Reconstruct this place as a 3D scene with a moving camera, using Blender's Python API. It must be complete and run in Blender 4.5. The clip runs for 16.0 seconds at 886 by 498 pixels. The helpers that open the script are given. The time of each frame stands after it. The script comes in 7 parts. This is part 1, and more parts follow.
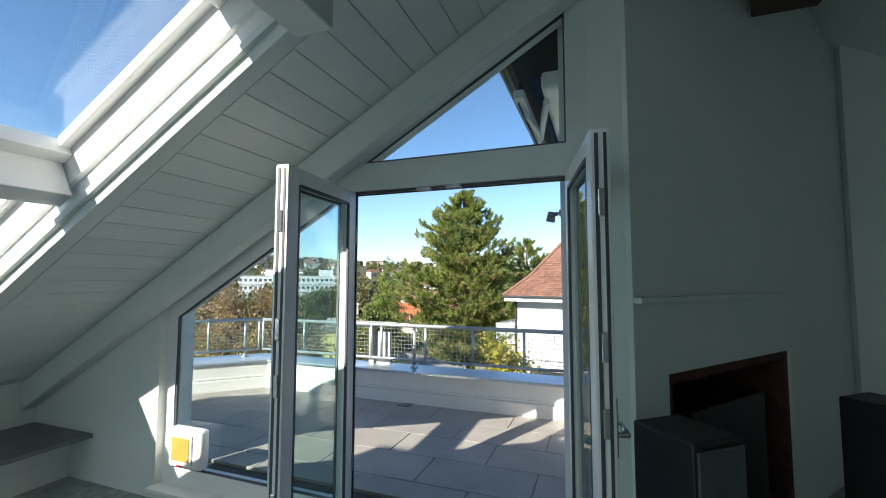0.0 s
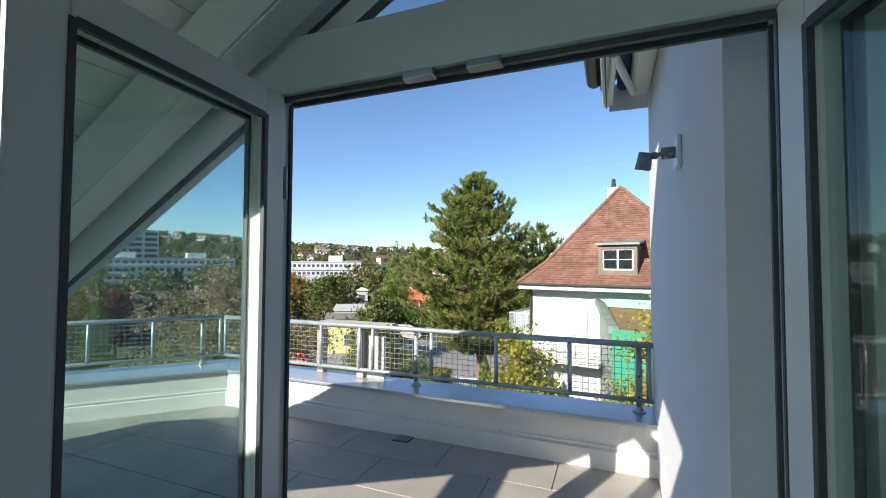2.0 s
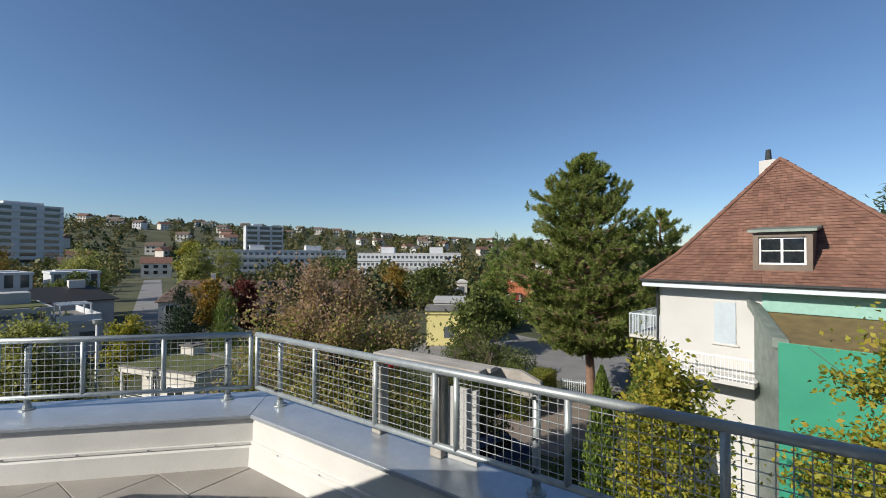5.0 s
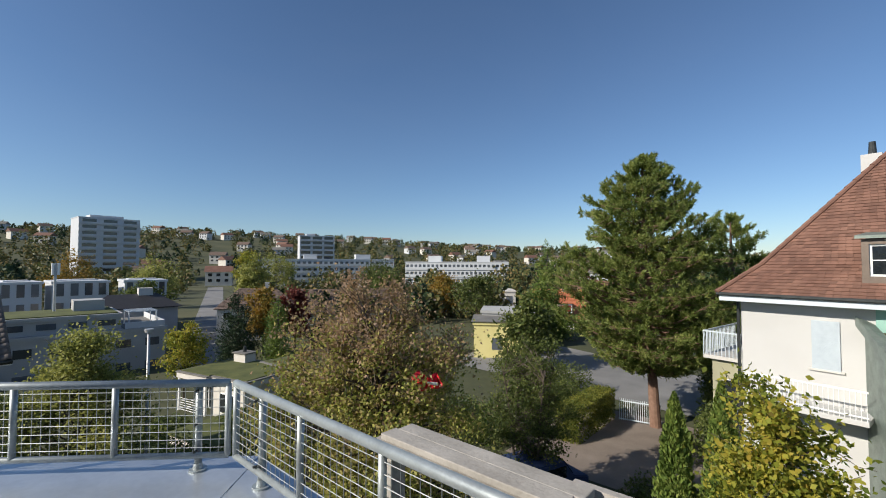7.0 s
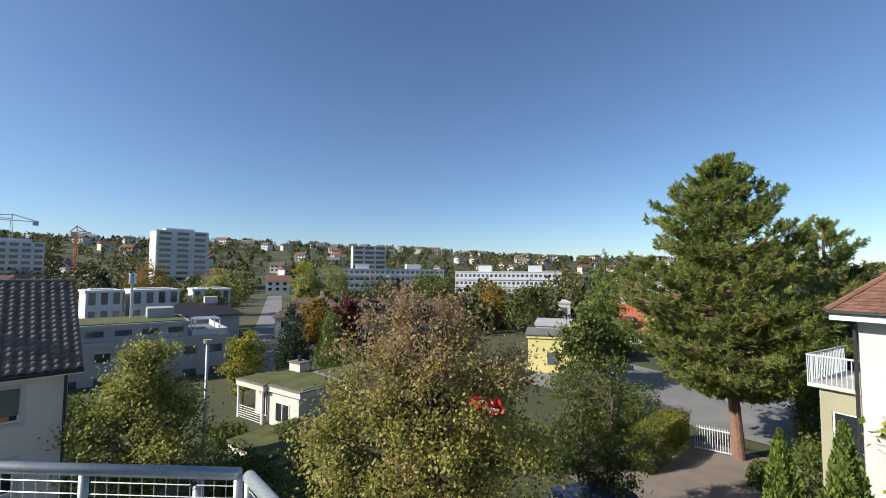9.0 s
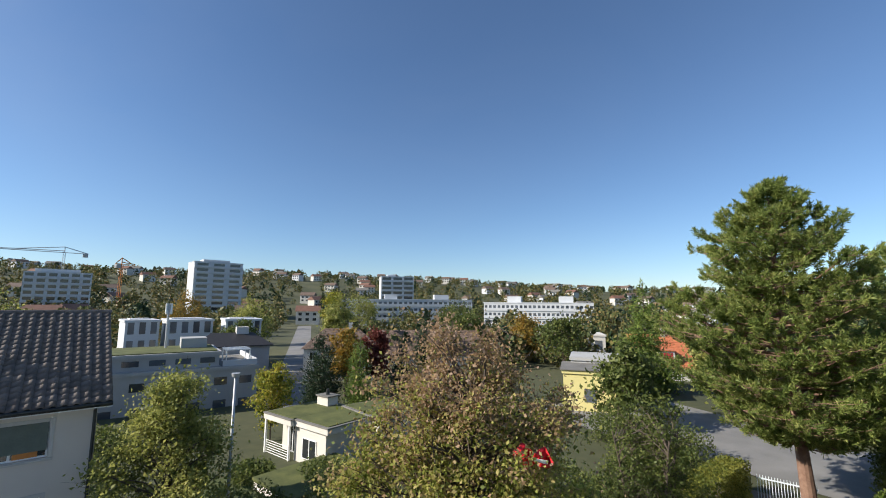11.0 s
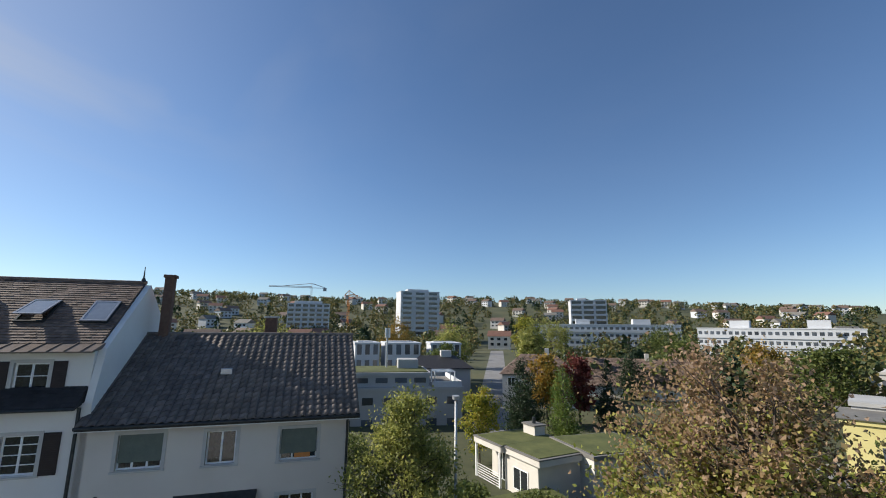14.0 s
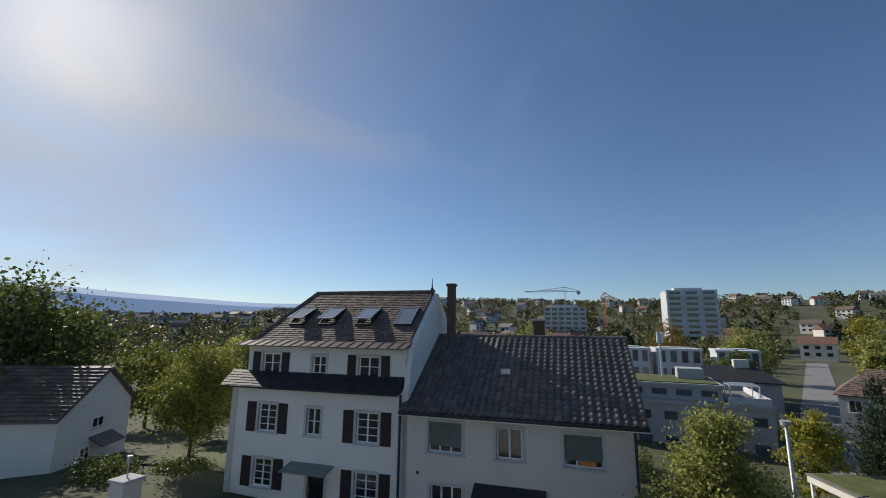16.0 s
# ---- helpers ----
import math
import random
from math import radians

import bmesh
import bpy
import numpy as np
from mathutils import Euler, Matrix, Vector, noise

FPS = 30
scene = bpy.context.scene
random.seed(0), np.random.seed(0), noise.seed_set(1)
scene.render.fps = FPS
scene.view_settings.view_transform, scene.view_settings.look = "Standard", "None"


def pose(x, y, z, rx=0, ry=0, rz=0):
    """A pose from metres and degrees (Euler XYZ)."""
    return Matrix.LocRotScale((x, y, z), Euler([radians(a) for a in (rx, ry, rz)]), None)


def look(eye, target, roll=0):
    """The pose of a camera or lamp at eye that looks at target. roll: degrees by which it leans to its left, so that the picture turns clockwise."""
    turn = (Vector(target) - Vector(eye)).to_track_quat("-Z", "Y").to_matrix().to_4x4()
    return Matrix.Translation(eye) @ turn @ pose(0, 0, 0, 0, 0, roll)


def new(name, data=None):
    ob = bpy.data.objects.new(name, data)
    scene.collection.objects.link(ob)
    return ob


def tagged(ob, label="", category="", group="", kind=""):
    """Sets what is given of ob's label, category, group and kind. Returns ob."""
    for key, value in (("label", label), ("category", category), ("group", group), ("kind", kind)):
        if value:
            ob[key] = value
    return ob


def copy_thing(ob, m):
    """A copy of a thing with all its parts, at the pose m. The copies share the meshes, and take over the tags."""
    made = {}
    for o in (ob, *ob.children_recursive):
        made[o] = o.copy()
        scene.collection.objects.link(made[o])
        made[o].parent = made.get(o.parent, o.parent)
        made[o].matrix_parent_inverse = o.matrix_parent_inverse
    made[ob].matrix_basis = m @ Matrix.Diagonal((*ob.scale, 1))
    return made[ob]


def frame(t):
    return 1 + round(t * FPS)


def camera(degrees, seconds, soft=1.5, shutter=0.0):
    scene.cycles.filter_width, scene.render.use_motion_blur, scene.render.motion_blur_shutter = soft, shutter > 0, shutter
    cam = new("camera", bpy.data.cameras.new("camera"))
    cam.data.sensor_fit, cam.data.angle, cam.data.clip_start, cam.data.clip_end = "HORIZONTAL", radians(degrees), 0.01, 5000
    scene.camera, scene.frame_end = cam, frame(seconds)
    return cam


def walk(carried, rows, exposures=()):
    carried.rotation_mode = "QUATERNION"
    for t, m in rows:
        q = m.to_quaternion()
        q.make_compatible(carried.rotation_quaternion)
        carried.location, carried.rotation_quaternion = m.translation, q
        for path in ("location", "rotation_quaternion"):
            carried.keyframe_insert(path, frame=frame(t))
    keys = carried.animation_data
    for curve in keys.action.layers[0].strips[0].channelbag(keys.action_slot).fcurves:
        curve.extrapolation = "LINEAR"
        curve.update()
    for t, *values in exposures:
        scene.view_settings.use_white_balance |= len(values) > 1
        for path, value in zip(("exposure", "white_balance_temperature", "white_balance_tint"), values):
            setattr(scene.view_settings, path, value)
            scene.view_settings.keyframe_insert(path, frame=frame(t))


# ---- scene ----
cam = camera(92.6, 16.0, 1.0)
PATH = [
    (0, (0.476, -2.426, 1.512), (-0.219, -0.555, 1.651), 0.1),
    (0.5, (0.342, -2.198, 1.508), (-0.353, -0.326, 1.631), 0.2),
    (1, (0.16, -1.856, 1.511), (-0.542, 0.014, 1.62), 0.4),
    (1.5, (0.072, -1.468, 1.513), (-0.643, 0.398, 1.605), 0.2),
    (2, (-0.046, -1.081, 1.527), (-0.785, 0.777, 1.599), 0.2),
    (2.5, (-0.196, -0.756, 1.528), (-0.976, 1.084, 1.585), 0.1),
    (3, (-0.338, -0.427, 1.522), (-1.177, 1.388, 1.564), 0.4),
    (3.5, (-0.5, -0.125, 1.523), (-1.413, 1.654, 1.556), 0.4),
    (4, (-0.667, 0.095, 1.544), (-1.664, 1.829, 1.572), 0.3),
    (4.5, (-0.803, 0.298, 1.556), (-1.883, 1.981, 1.585), 0.3),
    (5, (-0.942, 0.588, 1.567), (-2.092, 2.225, 1.597), 0.2),
    (5.2, (-0.987, 0.697, 1.578), (-2.161, 2.315, 1.612), 0.2),
    (7.5, (-1.77, 1.627, 1.647), (-3.133, 3.089, 1.725), 0.2),
    (8, (-1.98, 1.761, 1.669), (-3.387, 3.179, 1.756), 0.3),
    (8.5, (-2.184, 1.865, 1.692), (-3.635, 3.239, 1.792), 0.2),
    (9, (-2.396, 1.992, 1.721), (-3.884, 3.324, 1.835), 0.2),
    (11.5, (-3.256, 2.258, 1.775), (-4.839, 3.444, 2.067), 0.3),
    (12, (-3.423, 2.215, 1.771), (-5.042, 3.345, 2.091), 0.2),
    (12.5, (-3.607, 2.165, 1.779), (-5.286, 3.198, 2.119), 0.2),
    (13, (-3.815, 2.026, 1.748), (-5.571, 2.916, 2.102), 0.2),
    (13.5, (-4.036, 1.914, 1.734), (-5.878, 2.605, 2.095), 0.3),
    (14, (-4.31, 1.73, 1.725), (-6.223, 2.184, 2.09), 0.5),
    (14.5, (-4.443, 1.507, 1.702), (-6.399, 1.697, 2.072), 0.6),
    (15, (-4.648, 1.392, 1.8), (-6.613, 1.293, 2.158), 1.1),
    (15.5, (-4.913, 1.247, 1.8), (-6.843, 0.857, 2.153), 1.2),
    (16, (-5.093, 1.129, 1.669), (-6.941, 0.46, 2.039), 0.7),
]
EXPOSURES = [(0.0, 1.25), (1.5, 1.1), (2.5, 0.75), (3.5, 0.42), (5.0, 0.12), (7.5, 0.2), (9.0, 0.46), (12.0, 0.52), (13.5, 0.42), (14.5, 0.26), (16.0, -0.07)]
walk(cam, [(t, look(eye, target, roll)) for t, eye, target, roll in PATH], EXPOSURES)


# ---- world and sun ----
SUN = Vector((-0.346, -0.793, 0.50)).normalized()
w = bpy.data.worlds.new("world")
scene.world = w
w.use_nodes = True
sky = w.node_tree.nodes.new("ShaderNodeTexSky")
sky.sky_type, sky.sun_disc = "NISHITA", False
sky.sun_elevation = math.asin(SUN.z)
sky.sun_rotation = math.atan2(SUN.x, SUN.y)
sky.air_density, sky.dust_density, sky.ozone_density, sky.altitude = 1.0, 0.3, 5.2, 450
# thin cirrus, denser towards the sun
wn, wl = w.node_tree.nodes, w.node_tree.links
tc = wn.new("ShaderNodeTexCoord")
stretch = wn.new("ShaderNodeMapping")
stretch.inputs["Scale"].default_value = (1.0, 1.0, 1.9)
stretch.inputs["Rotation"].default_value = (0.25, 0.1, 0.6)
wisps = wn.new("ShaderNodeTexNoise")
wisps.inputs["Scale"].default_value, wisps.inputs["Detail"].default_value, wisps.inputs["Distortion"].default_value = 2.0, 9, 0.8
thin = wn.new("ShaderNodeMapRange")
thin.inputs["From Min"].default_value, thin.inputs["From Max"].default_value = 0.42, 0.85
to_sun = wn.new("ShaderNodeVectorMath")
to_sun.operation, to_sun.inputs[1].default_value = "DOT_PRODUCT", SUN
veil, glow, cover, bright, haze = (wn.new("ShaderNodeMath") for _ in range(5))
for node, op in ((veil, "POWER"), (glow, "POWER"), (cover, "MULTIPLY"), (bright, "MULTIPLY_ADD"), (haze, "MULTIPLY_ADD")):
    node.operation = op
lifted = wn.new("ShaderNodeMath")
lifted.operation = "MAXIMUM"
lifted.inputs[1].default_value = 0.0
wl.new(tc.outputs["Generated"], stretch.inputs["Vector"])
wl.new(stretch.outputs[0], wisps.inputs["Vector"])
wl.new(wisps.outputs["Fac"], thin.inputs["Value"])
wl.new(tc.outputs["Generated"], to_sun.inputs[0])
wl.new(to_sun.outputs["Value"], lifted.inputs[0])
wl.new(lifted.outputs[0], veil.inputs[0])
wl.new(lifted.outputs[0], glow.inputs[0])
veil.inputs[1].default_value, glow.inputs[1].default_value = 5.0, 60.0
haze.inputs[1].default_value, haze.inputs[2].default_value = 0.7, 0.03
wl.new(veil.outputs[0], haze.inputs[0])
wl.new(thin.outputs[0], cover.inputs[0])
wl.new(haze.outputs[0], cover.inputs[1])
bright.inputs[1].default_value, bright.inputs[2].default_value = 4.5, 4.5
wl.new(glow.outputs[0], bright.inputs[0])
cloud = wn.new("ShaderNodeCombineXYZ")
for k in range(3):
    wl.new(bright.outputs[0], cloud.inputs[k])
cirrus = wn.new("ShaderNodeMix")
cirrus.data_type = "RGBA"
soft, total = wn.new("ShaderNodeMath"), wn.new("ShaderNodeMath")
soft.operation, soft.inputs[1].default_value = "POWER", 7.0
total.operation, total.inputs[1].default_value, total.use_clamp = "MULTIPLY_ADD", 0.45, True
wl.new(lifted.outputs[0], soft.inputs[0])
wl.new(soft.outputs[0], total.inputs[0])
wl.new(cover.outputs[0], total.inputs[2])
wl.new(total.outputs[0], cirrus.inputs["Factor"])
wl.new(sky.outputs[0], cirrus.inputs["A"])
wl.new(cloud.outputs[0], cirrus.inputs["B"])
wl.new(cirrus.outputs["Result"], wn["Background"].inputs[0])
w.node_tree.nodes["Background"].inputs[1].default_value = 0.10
sun_data = bpy.data.lights.new("sun", "SUN")
sun_data.energy, sun_data.angle, sun_data.color = 5.0, radians(0.5), (1.0, 0.93, 0.82)
sun = new("sun", sun_data)
sun.matrix_world = look(SUN * 50, (0, 0, 0))


# ---- materials ----
def material(name, a, b, rough=0.6, metal=0.0, scale=6.0, fine=60.0, bump=0.15, per_piece=0.0, per_island=0.0, spec=0.5):
    """A surface between two colours, stained at a large scale and grained at a fine one."""
    m = bpy.data.materials.new(name)
    m.use_nodes = True
    nt, ln = m.node_tree.nodes, m.node_tree.links
    p = nt["Principled BSDF"]
    tc = nt.new("ShaderNodeTexCoord")
    n1, n2 = nt.new("ShaderNodeTexNoise"), nt.new("ShaderNodeTexNoise")
    n1.inputs["Scale"].default_value, n1.inputs["Detail"].default_value = scale, 5
    n2.inputs["Scale"].default_value, n2.inputs["Detail"].default_value = fine, 3
    ln.new(tc.outputs["Object"], n1.inputs["Vector"])
    ln.new(tc.outputs["Object"], n2.inputs["Vector"])
    add = nt.new("ShaderNodeMath")
    add.operation = "MULTIPLY_ADD"
    ln.new(n2.outputs["Fac"], add.inputs[0])
    add.inputs[1].default_value = 0.5
    ln.new(n1.outputs["Fac"], add.inputs[2])
    ramp = nt.new("ShaderNodeMapRange")
    ramp.inputs["From Min"].default_value, ramp.inputs["From Max"].default_value = 0.45, 1.05
    ln.new(add.outputs[0], ramp.inputs["Value"])
    mix = nt.new("ShaderNodeMix")
    mix.data_type = "RGBA"
    mix.inputs["A"].default_value, mix.inputs["B"].default_value = (*a, 1), (*b, 1)
    ln.new(ramp.outputs[0], mix.inputs["Factor"])
    colour = mix.outputs["Result"]
    for amount, node, socket in ((per_piece, "ShaderNodeObjectInfo", "Random"), (per_island, "ShaderNodeNewGeometry", "Random Per Island")):
        if amount:
            src = nt.new(node)
            lift = nt.new("ShaderNodeMapRange")
            lift.inputs["To Min"].default_value, lift.inputs["To Max"].default_value = 1 - amount, 1 + amount
            ln.new(src.outputs[socket], lift.inputs["Value"])
            hsv = nt.new("ShaderNodeHueSaturation")
            ln.new(colour, hsv.inputs["Color"])
            ln.new(lift.outputs[0], hsv.inputs["Value"])
            colour = hsv.outputs["Color"]
    ln.new(colour, p.inputs["Base Color"])
    p.inputs["Roughness"].default_value, p.inputs["Metallic"].default_value = rough, metal
    p.inputs["Specular IOR Level"].default_value = spec
    if bump:
        bp = nt.new("ShaderNodeBump")
        bp.inputs["Strength"].default_value, bp.inputs["Distance"].default_value = bump, 0.01
        ln.new(add.outputs[0], bp.inputs["Height"])
        ln.new(bp.outputs[0], p.inputs["Normal"])
    return m


def leaf_material(name, colours, through_light=0.35):
    """Foliage: each leaf takes one of several colours, and lets some light through."""
    m = bpy.data.materials.new(name)
    m.use_nodes = True
    nt, ln = m.node_tree.nodes, m.node_tree.links
    p = nt["Principled BSDF"]
    geo = nt.new("ShaderNodeNewGeometry")
    tc = nt.new("ShaderNodeTexCoord")
    big = nt.new("ShaderNodeTexNoise")
    big.inputs["Scale"].default_value = 0.6
    ln.new(tc.outputs["Object"], big.inputs["Vector"])
    add = nt.new("ShaderNodeMath")
    add.operation = "MULTIPLY_ADD"
    ln.new(big.outputs["Fac"], add.inputs[0])
    add.inputs[1].default_value = 1.3
    sub = nt.new("ShaderNodeMath")
    sub.operation = "MULTIPLY_ADD"
    ln.new(geo.outputs["Random Per Island"], sub.inputs[0])
    sub.inputs[1].default_value, sub.inputs[2].default_value = 0.75, -0.55
    ln.new(sub.outputs[0], add.inputs[2])
    ramp = nt.new("ShaderNodeValToRGB")
    while len(ramp.color_ramp.elements) < len(colours):
        ramp.color_ramp.elements.new(0.5)
    for n, c in enumerate(colours):
        ramp.color_ramp.elements[n].position = n / max(1, len(colours) - 1)
        ramp.color_ramp.elements[n].color = (*c, 1)
    ln.new(add.outputs[0], ramp.inputs["Fac"])
    ln.new(ramp.outputs["Color"], p.inputs["Base Color"])
    p.inputs["Roughness"].default_value = 0.55
    p.inputs["Specular IOR Level"].default_value = 0.3
    tr = nt.new("ShaderNodeBsdfTranslucent")
    ln.new(ramp.outputs["Color"], tr.inputs["Color"])
    ms = nt.new("ShaderNodeMixShader")
    ms.inputs["Fac"].default_value = through_light
    ln.new(p.outputs[0], ms.inputs[1])
    ln.new(tr.outputs[0], ms.inputs[2])
    ln.new(ms.outputs[0], nt["Material Output"].inputs["Surface"])
    return m


def glass_material(name, tint=(0.93, 0.975, 0.965)):
    m = bpy.data.materials.new(name)
    m.use_nodes = True
    nt, ln = m.node_tree.nodes, m.node_tree.links
    nt.remove(nt["Principled BSDF"])
    clear, gloss, mix, facing, power, lift = (nt.new("ShaderNode" + k) for k in ("BsdfTransparent", "BsdfGlossy", "MixShader", "LayerWeight", "Math", "Math"))
    clear.inputs["Color"].default_value = (*tint, 1)
    gloss.inputs["Roughness"].default_value = 0.01
    facing.inputs["Blend"].default_value = 0.5
    power.operation, power.inputs[1].default_value = "POWER", 4.0
    lift.operation, lift.inputs[1].default_value, lift.inputs[2].default_value = "MULTIPLY_ADD", 0.8, 0.05
    ln.new(facing.outputs["Facing"], power.inputs[0])
    ln.new(power.outputs[0], lift.inputs[0])
    ln.new(lift.outputs[0], mix.inputs["Fac"])
    ln.new(clear.outputs[0], mix.inputs[1])
    ln.new(gloss.outputs[0], mix.inputs[2])
    ln.new(mix.outputs[0], nt["Material Output"].inputs["Surface"])
    return m


M = {}
M["white_wall"] = material("white_wall", (0.70, 0.75, 0.73), (0.78, 0.82, 0.79), 0.85, scale=1.5, fine=120, bump=0.2)
M["ceiling_board"] = material("ceiling_board", (0.67, 0.725, 0.70), (0.77, 0.815, 0.785), 0.5, scale=2, fine=40, bump=0.08, per_island=0.04)
M["beam"] = material("beam", (0.64, 0.695, 0.67), (0.74, 0.785, 0.76), 0.55, scale=3, fine=50, bump=0.12)
M["pvc"] = material("pvc", (0.80, 0.81, 0.80), (0.85, 0.85, 0.84), 0.3, scale=3, fine=30, bump=0.02)
M["gasket"] = material("gasket", (0.05, 0.058, 0.065), (0.085, 0.095, 0.105), 0.5, bump=0.05)
M["alu"] = material("alu", (0.35, 0.37, 0.40), (0.45, 0.47, 0.50), 0.35, 0.8, bump=0.03)
M["chrome"] = material("chrome", (0.6, 0.6, 0.62), (0.7, 0.7, 0.72), 0.18, 1.0, bump=0.02)
M["granite"] = material("granite", (0.150, 0.165, 0.165), (0.450, 0.480, 0.465), 0.35, scale=14, fine=160, bump=0.05)
M["slate_top"] = material("slate_top", (0.13, 0.14, 0.14), (0.20, 0.21, 0.21), 0.5, scale=5, fine=90, bump=0.08)
M["render"] = material("parapet_render", (0.58, 0.57, 0.54), (0.7, 0.69, 0.66), 0.8, scale=2.5, fine=90, bump=0.25)
M["outer_render"] = material("outer_render", (0.74, 0.75, 0.76), (0.82, 0.82, 0.82), 0.9, scale=1.2, fine=220, bump=0.5)
M["coping"] = material("coping_metal", (0.40, 0.44, 0.49), (0.55, 0.59, 0.64), 0.3, 0.55, scale=3, fine=25, bump=0.06)
M["steel"] = material("galvanised_steel", (0.30, 0.33, 0.34), (0.46, 0.50, 0.50), 0.45, 0.55, scale=12, fine=70, bump=0.05)
M["wire"] = material("galvanised_wire", (0.33, 0.36, 0.36), (0.48, 0.50, 0.50), 0.4, 0.6, scale=12, fine=70, bump=0)
M["paver"] = material("terrace_tile", (0.24, 0.225, 0.20), (0.36, 0.335, 0.30), 0.55, scale=2.2, fine=70, bump=0.12, per_piece=0.07)
M["joint"] = material("joint", (0.05, 0.05, 0.045), (0.09, 0.085, 0.08), 0.9, bump=0.2)
M["dark_wood"] = material("dark_fascia", (0.018, 0.014, 0.012), (0.04, 0.032, 0.026), 0.7, scale=4, fine=50, bump=0.2)
M["ridge_wood"] = material("ridge_timber", (0.05, 0.022, 0.018), (0.09, 0.045, 0.035), 0.55, scale=4, fine=50, bump=0.15)
M["grey_wood"] = material("weathered_wood", (0.27, 0.25, 0.22), (0.45, 0.42, 0.38), 0.85, scale=8, fine=60, bump=0.4)
M["black"] = material("black_lacquer", (0.008, 0.008, 0.009), (0.016, 0.016, 0.018), 0.45, bump=0.05)
M["brick_red"] = material("fire_brick", (0.05, 0.018, 0.014), (0.11, 0.04, 0.03), 0.85, scale=10, fine=60, bump=0.4)
M["amber"] = material("amber_plastic", (0.40, 0.24, 0.05), (0.50, 0.31, 0.08), 0.3, bump=0.02)
M["awning_blue"] = material("awning_fabric", (0.015, 0.03, 0.09), (0.03, 0.06, 0.16), 0.85, scale=20, fine=150, bump=0.2)
M["dark_metal"] = material("dark_metal", (0.03, 0.035, 0.035), (0.07, 0.075, 0.075), 0.45, 0.5, bump=0.06)
M["lamp_grey"] = material("lamp_grey", (0.22, 0.23, 0.25), (0.30, 0.31, 0.33), 0.45, 0.3, scale=20, fine=80, bump=0.05)
M["glass"] = glass_material("pane_glass")
M["door_glass"] = glass_material("coated_door_glass", (0.84, 0.93, 0.91))
M["dark_glass"] = material("window_dark", (0.010, 0.014, 0.018), (0.03, 0.035, 0.04), 0.06, bump=0, spec=0.8)
M["block_glass"] = material("block_window_glass", (0.045, 0.055, 0.07), (0.13, 0.145, 0.16), 0.12, scale=0.4, bump=0, spec=0.8, per_piece=0.5)
M["sky_glass"] = material("roof_window_glass", (0.34, 0.37, 0.39), (0.44, 0.47, 0.49), 0.08, 0.6, bump=0, spec=0.9)
M["cream"] = material("cream_render", (0.55, 0.52, 0.47), (0.68, 0.65, 0.59), 0.9, scale=0.7, fine=40, bump=0.2)
M["cream_grey"] = material("cream_grey_render", (0.64, 0.58, 0.51), (0.75, 0.69, 0.61), 0.9, scale=0.5, fine=40, bump=0.2)
M["stone_trim"] = material("stone_trim", (0.50, 0.48, 0.44), (0.60, 0.58, 0.54), 0.85, scale=3, fine=60, bump=0.15)
M["shutter"] = material("shutter_brown", (0.016, 0.009, 0.008), (0.035, 0.02, 0.017), 0.6, scale=5, fine=50, bump=0.1)
M["roller"] = material("roller_green", (0.10, 0.13, 0.11), (0.15, 0.18, 0.15), 0.6, scale=3, fine=20, bump=0.1)
M["tile_dark"] = material("roof_tile_dark", (0.095, 0.08, 0.07), (0.21, 0.175, 0.15), 0.6, scale=4, fine=50, bump=0.15, per_piece=0.25, per_island=0.2, spec=0.25)
M["tile_old"] = material("roof_tile_old", (0.10, 0.068, 0.052), (0.24, 0.17, 0.13), 0.7, scale=2, fine=40, bump=0.2, per_island=0.35)
M["tile_red"] = material("roof_tile_red", (0.14, 0.068, 0.048), (0.24, 0.128, 0.09), 0.75, scale=1.1, fine=40, bump=0.2, per_island=0.22)
M["tile_orange"] = material("roof_tile_orange", (0.42, 0.13, 0.06), (0.52, 0.18, 0.08), 0.75, scale=2, fine=30, bump=0.2, per_island=0.12)
M["slate"] = material("slate_apron", (0.018, 0.017, 0.018), (0.04, 0.037, 0.037), 0.6, scale=3, fine=40, bump=0.2, per_island=0.3)
M["copper"] = material("brown_sheet", (0.13, 0.1, 0.08), (0.21, 0.165, 0.13), 0.45, 0.3, scale=3, fine=30, bump=0.08)
M["chimney_brick"] = material("chimney_brick", (0.10, 0.055, 0.04), (0.17, 0.10, 0.07), 0.9, scale=8, fine=60, bump=0.4)
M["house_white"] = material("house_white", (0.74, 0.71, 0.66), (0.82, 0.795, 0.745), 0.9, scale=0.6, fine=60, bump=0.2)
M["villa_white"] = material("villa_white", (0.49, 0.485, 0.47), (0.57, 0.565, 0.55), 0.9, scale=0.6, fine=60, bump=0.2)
M["fascia_blue"] = material("pale_blue_fascia", (0.55, 0.62, 0.66), (0.64, 0.70, 0.74), 0.6, scale=2, fine=30, bump=0.05)
M["green_sheet"] = material("green_panel", (0.028, 0.24, 0.15), (0.04, 0.29, 0.185), 0.5, scale=1.0, fine=20, bump=0.05)
M["teal_trim"] = material("teal_trim", (0.22, 0.42, 0.36), (0.30, 0.50, 0.43), 0.5, bump=0.05)
M["sedum"] = material("sedum_roof", (0.10, 0.075, 0.035), (0.20, 0.15, 0.06), 0.95, scale=3, fine=30, bump=0.8)
M["moss"] = material("moss_roof", (0.045, 0.06, 0.015), (0.13, 0.14, 0.04), 0.95, scale=1.0, fine=14, bump=0.9)
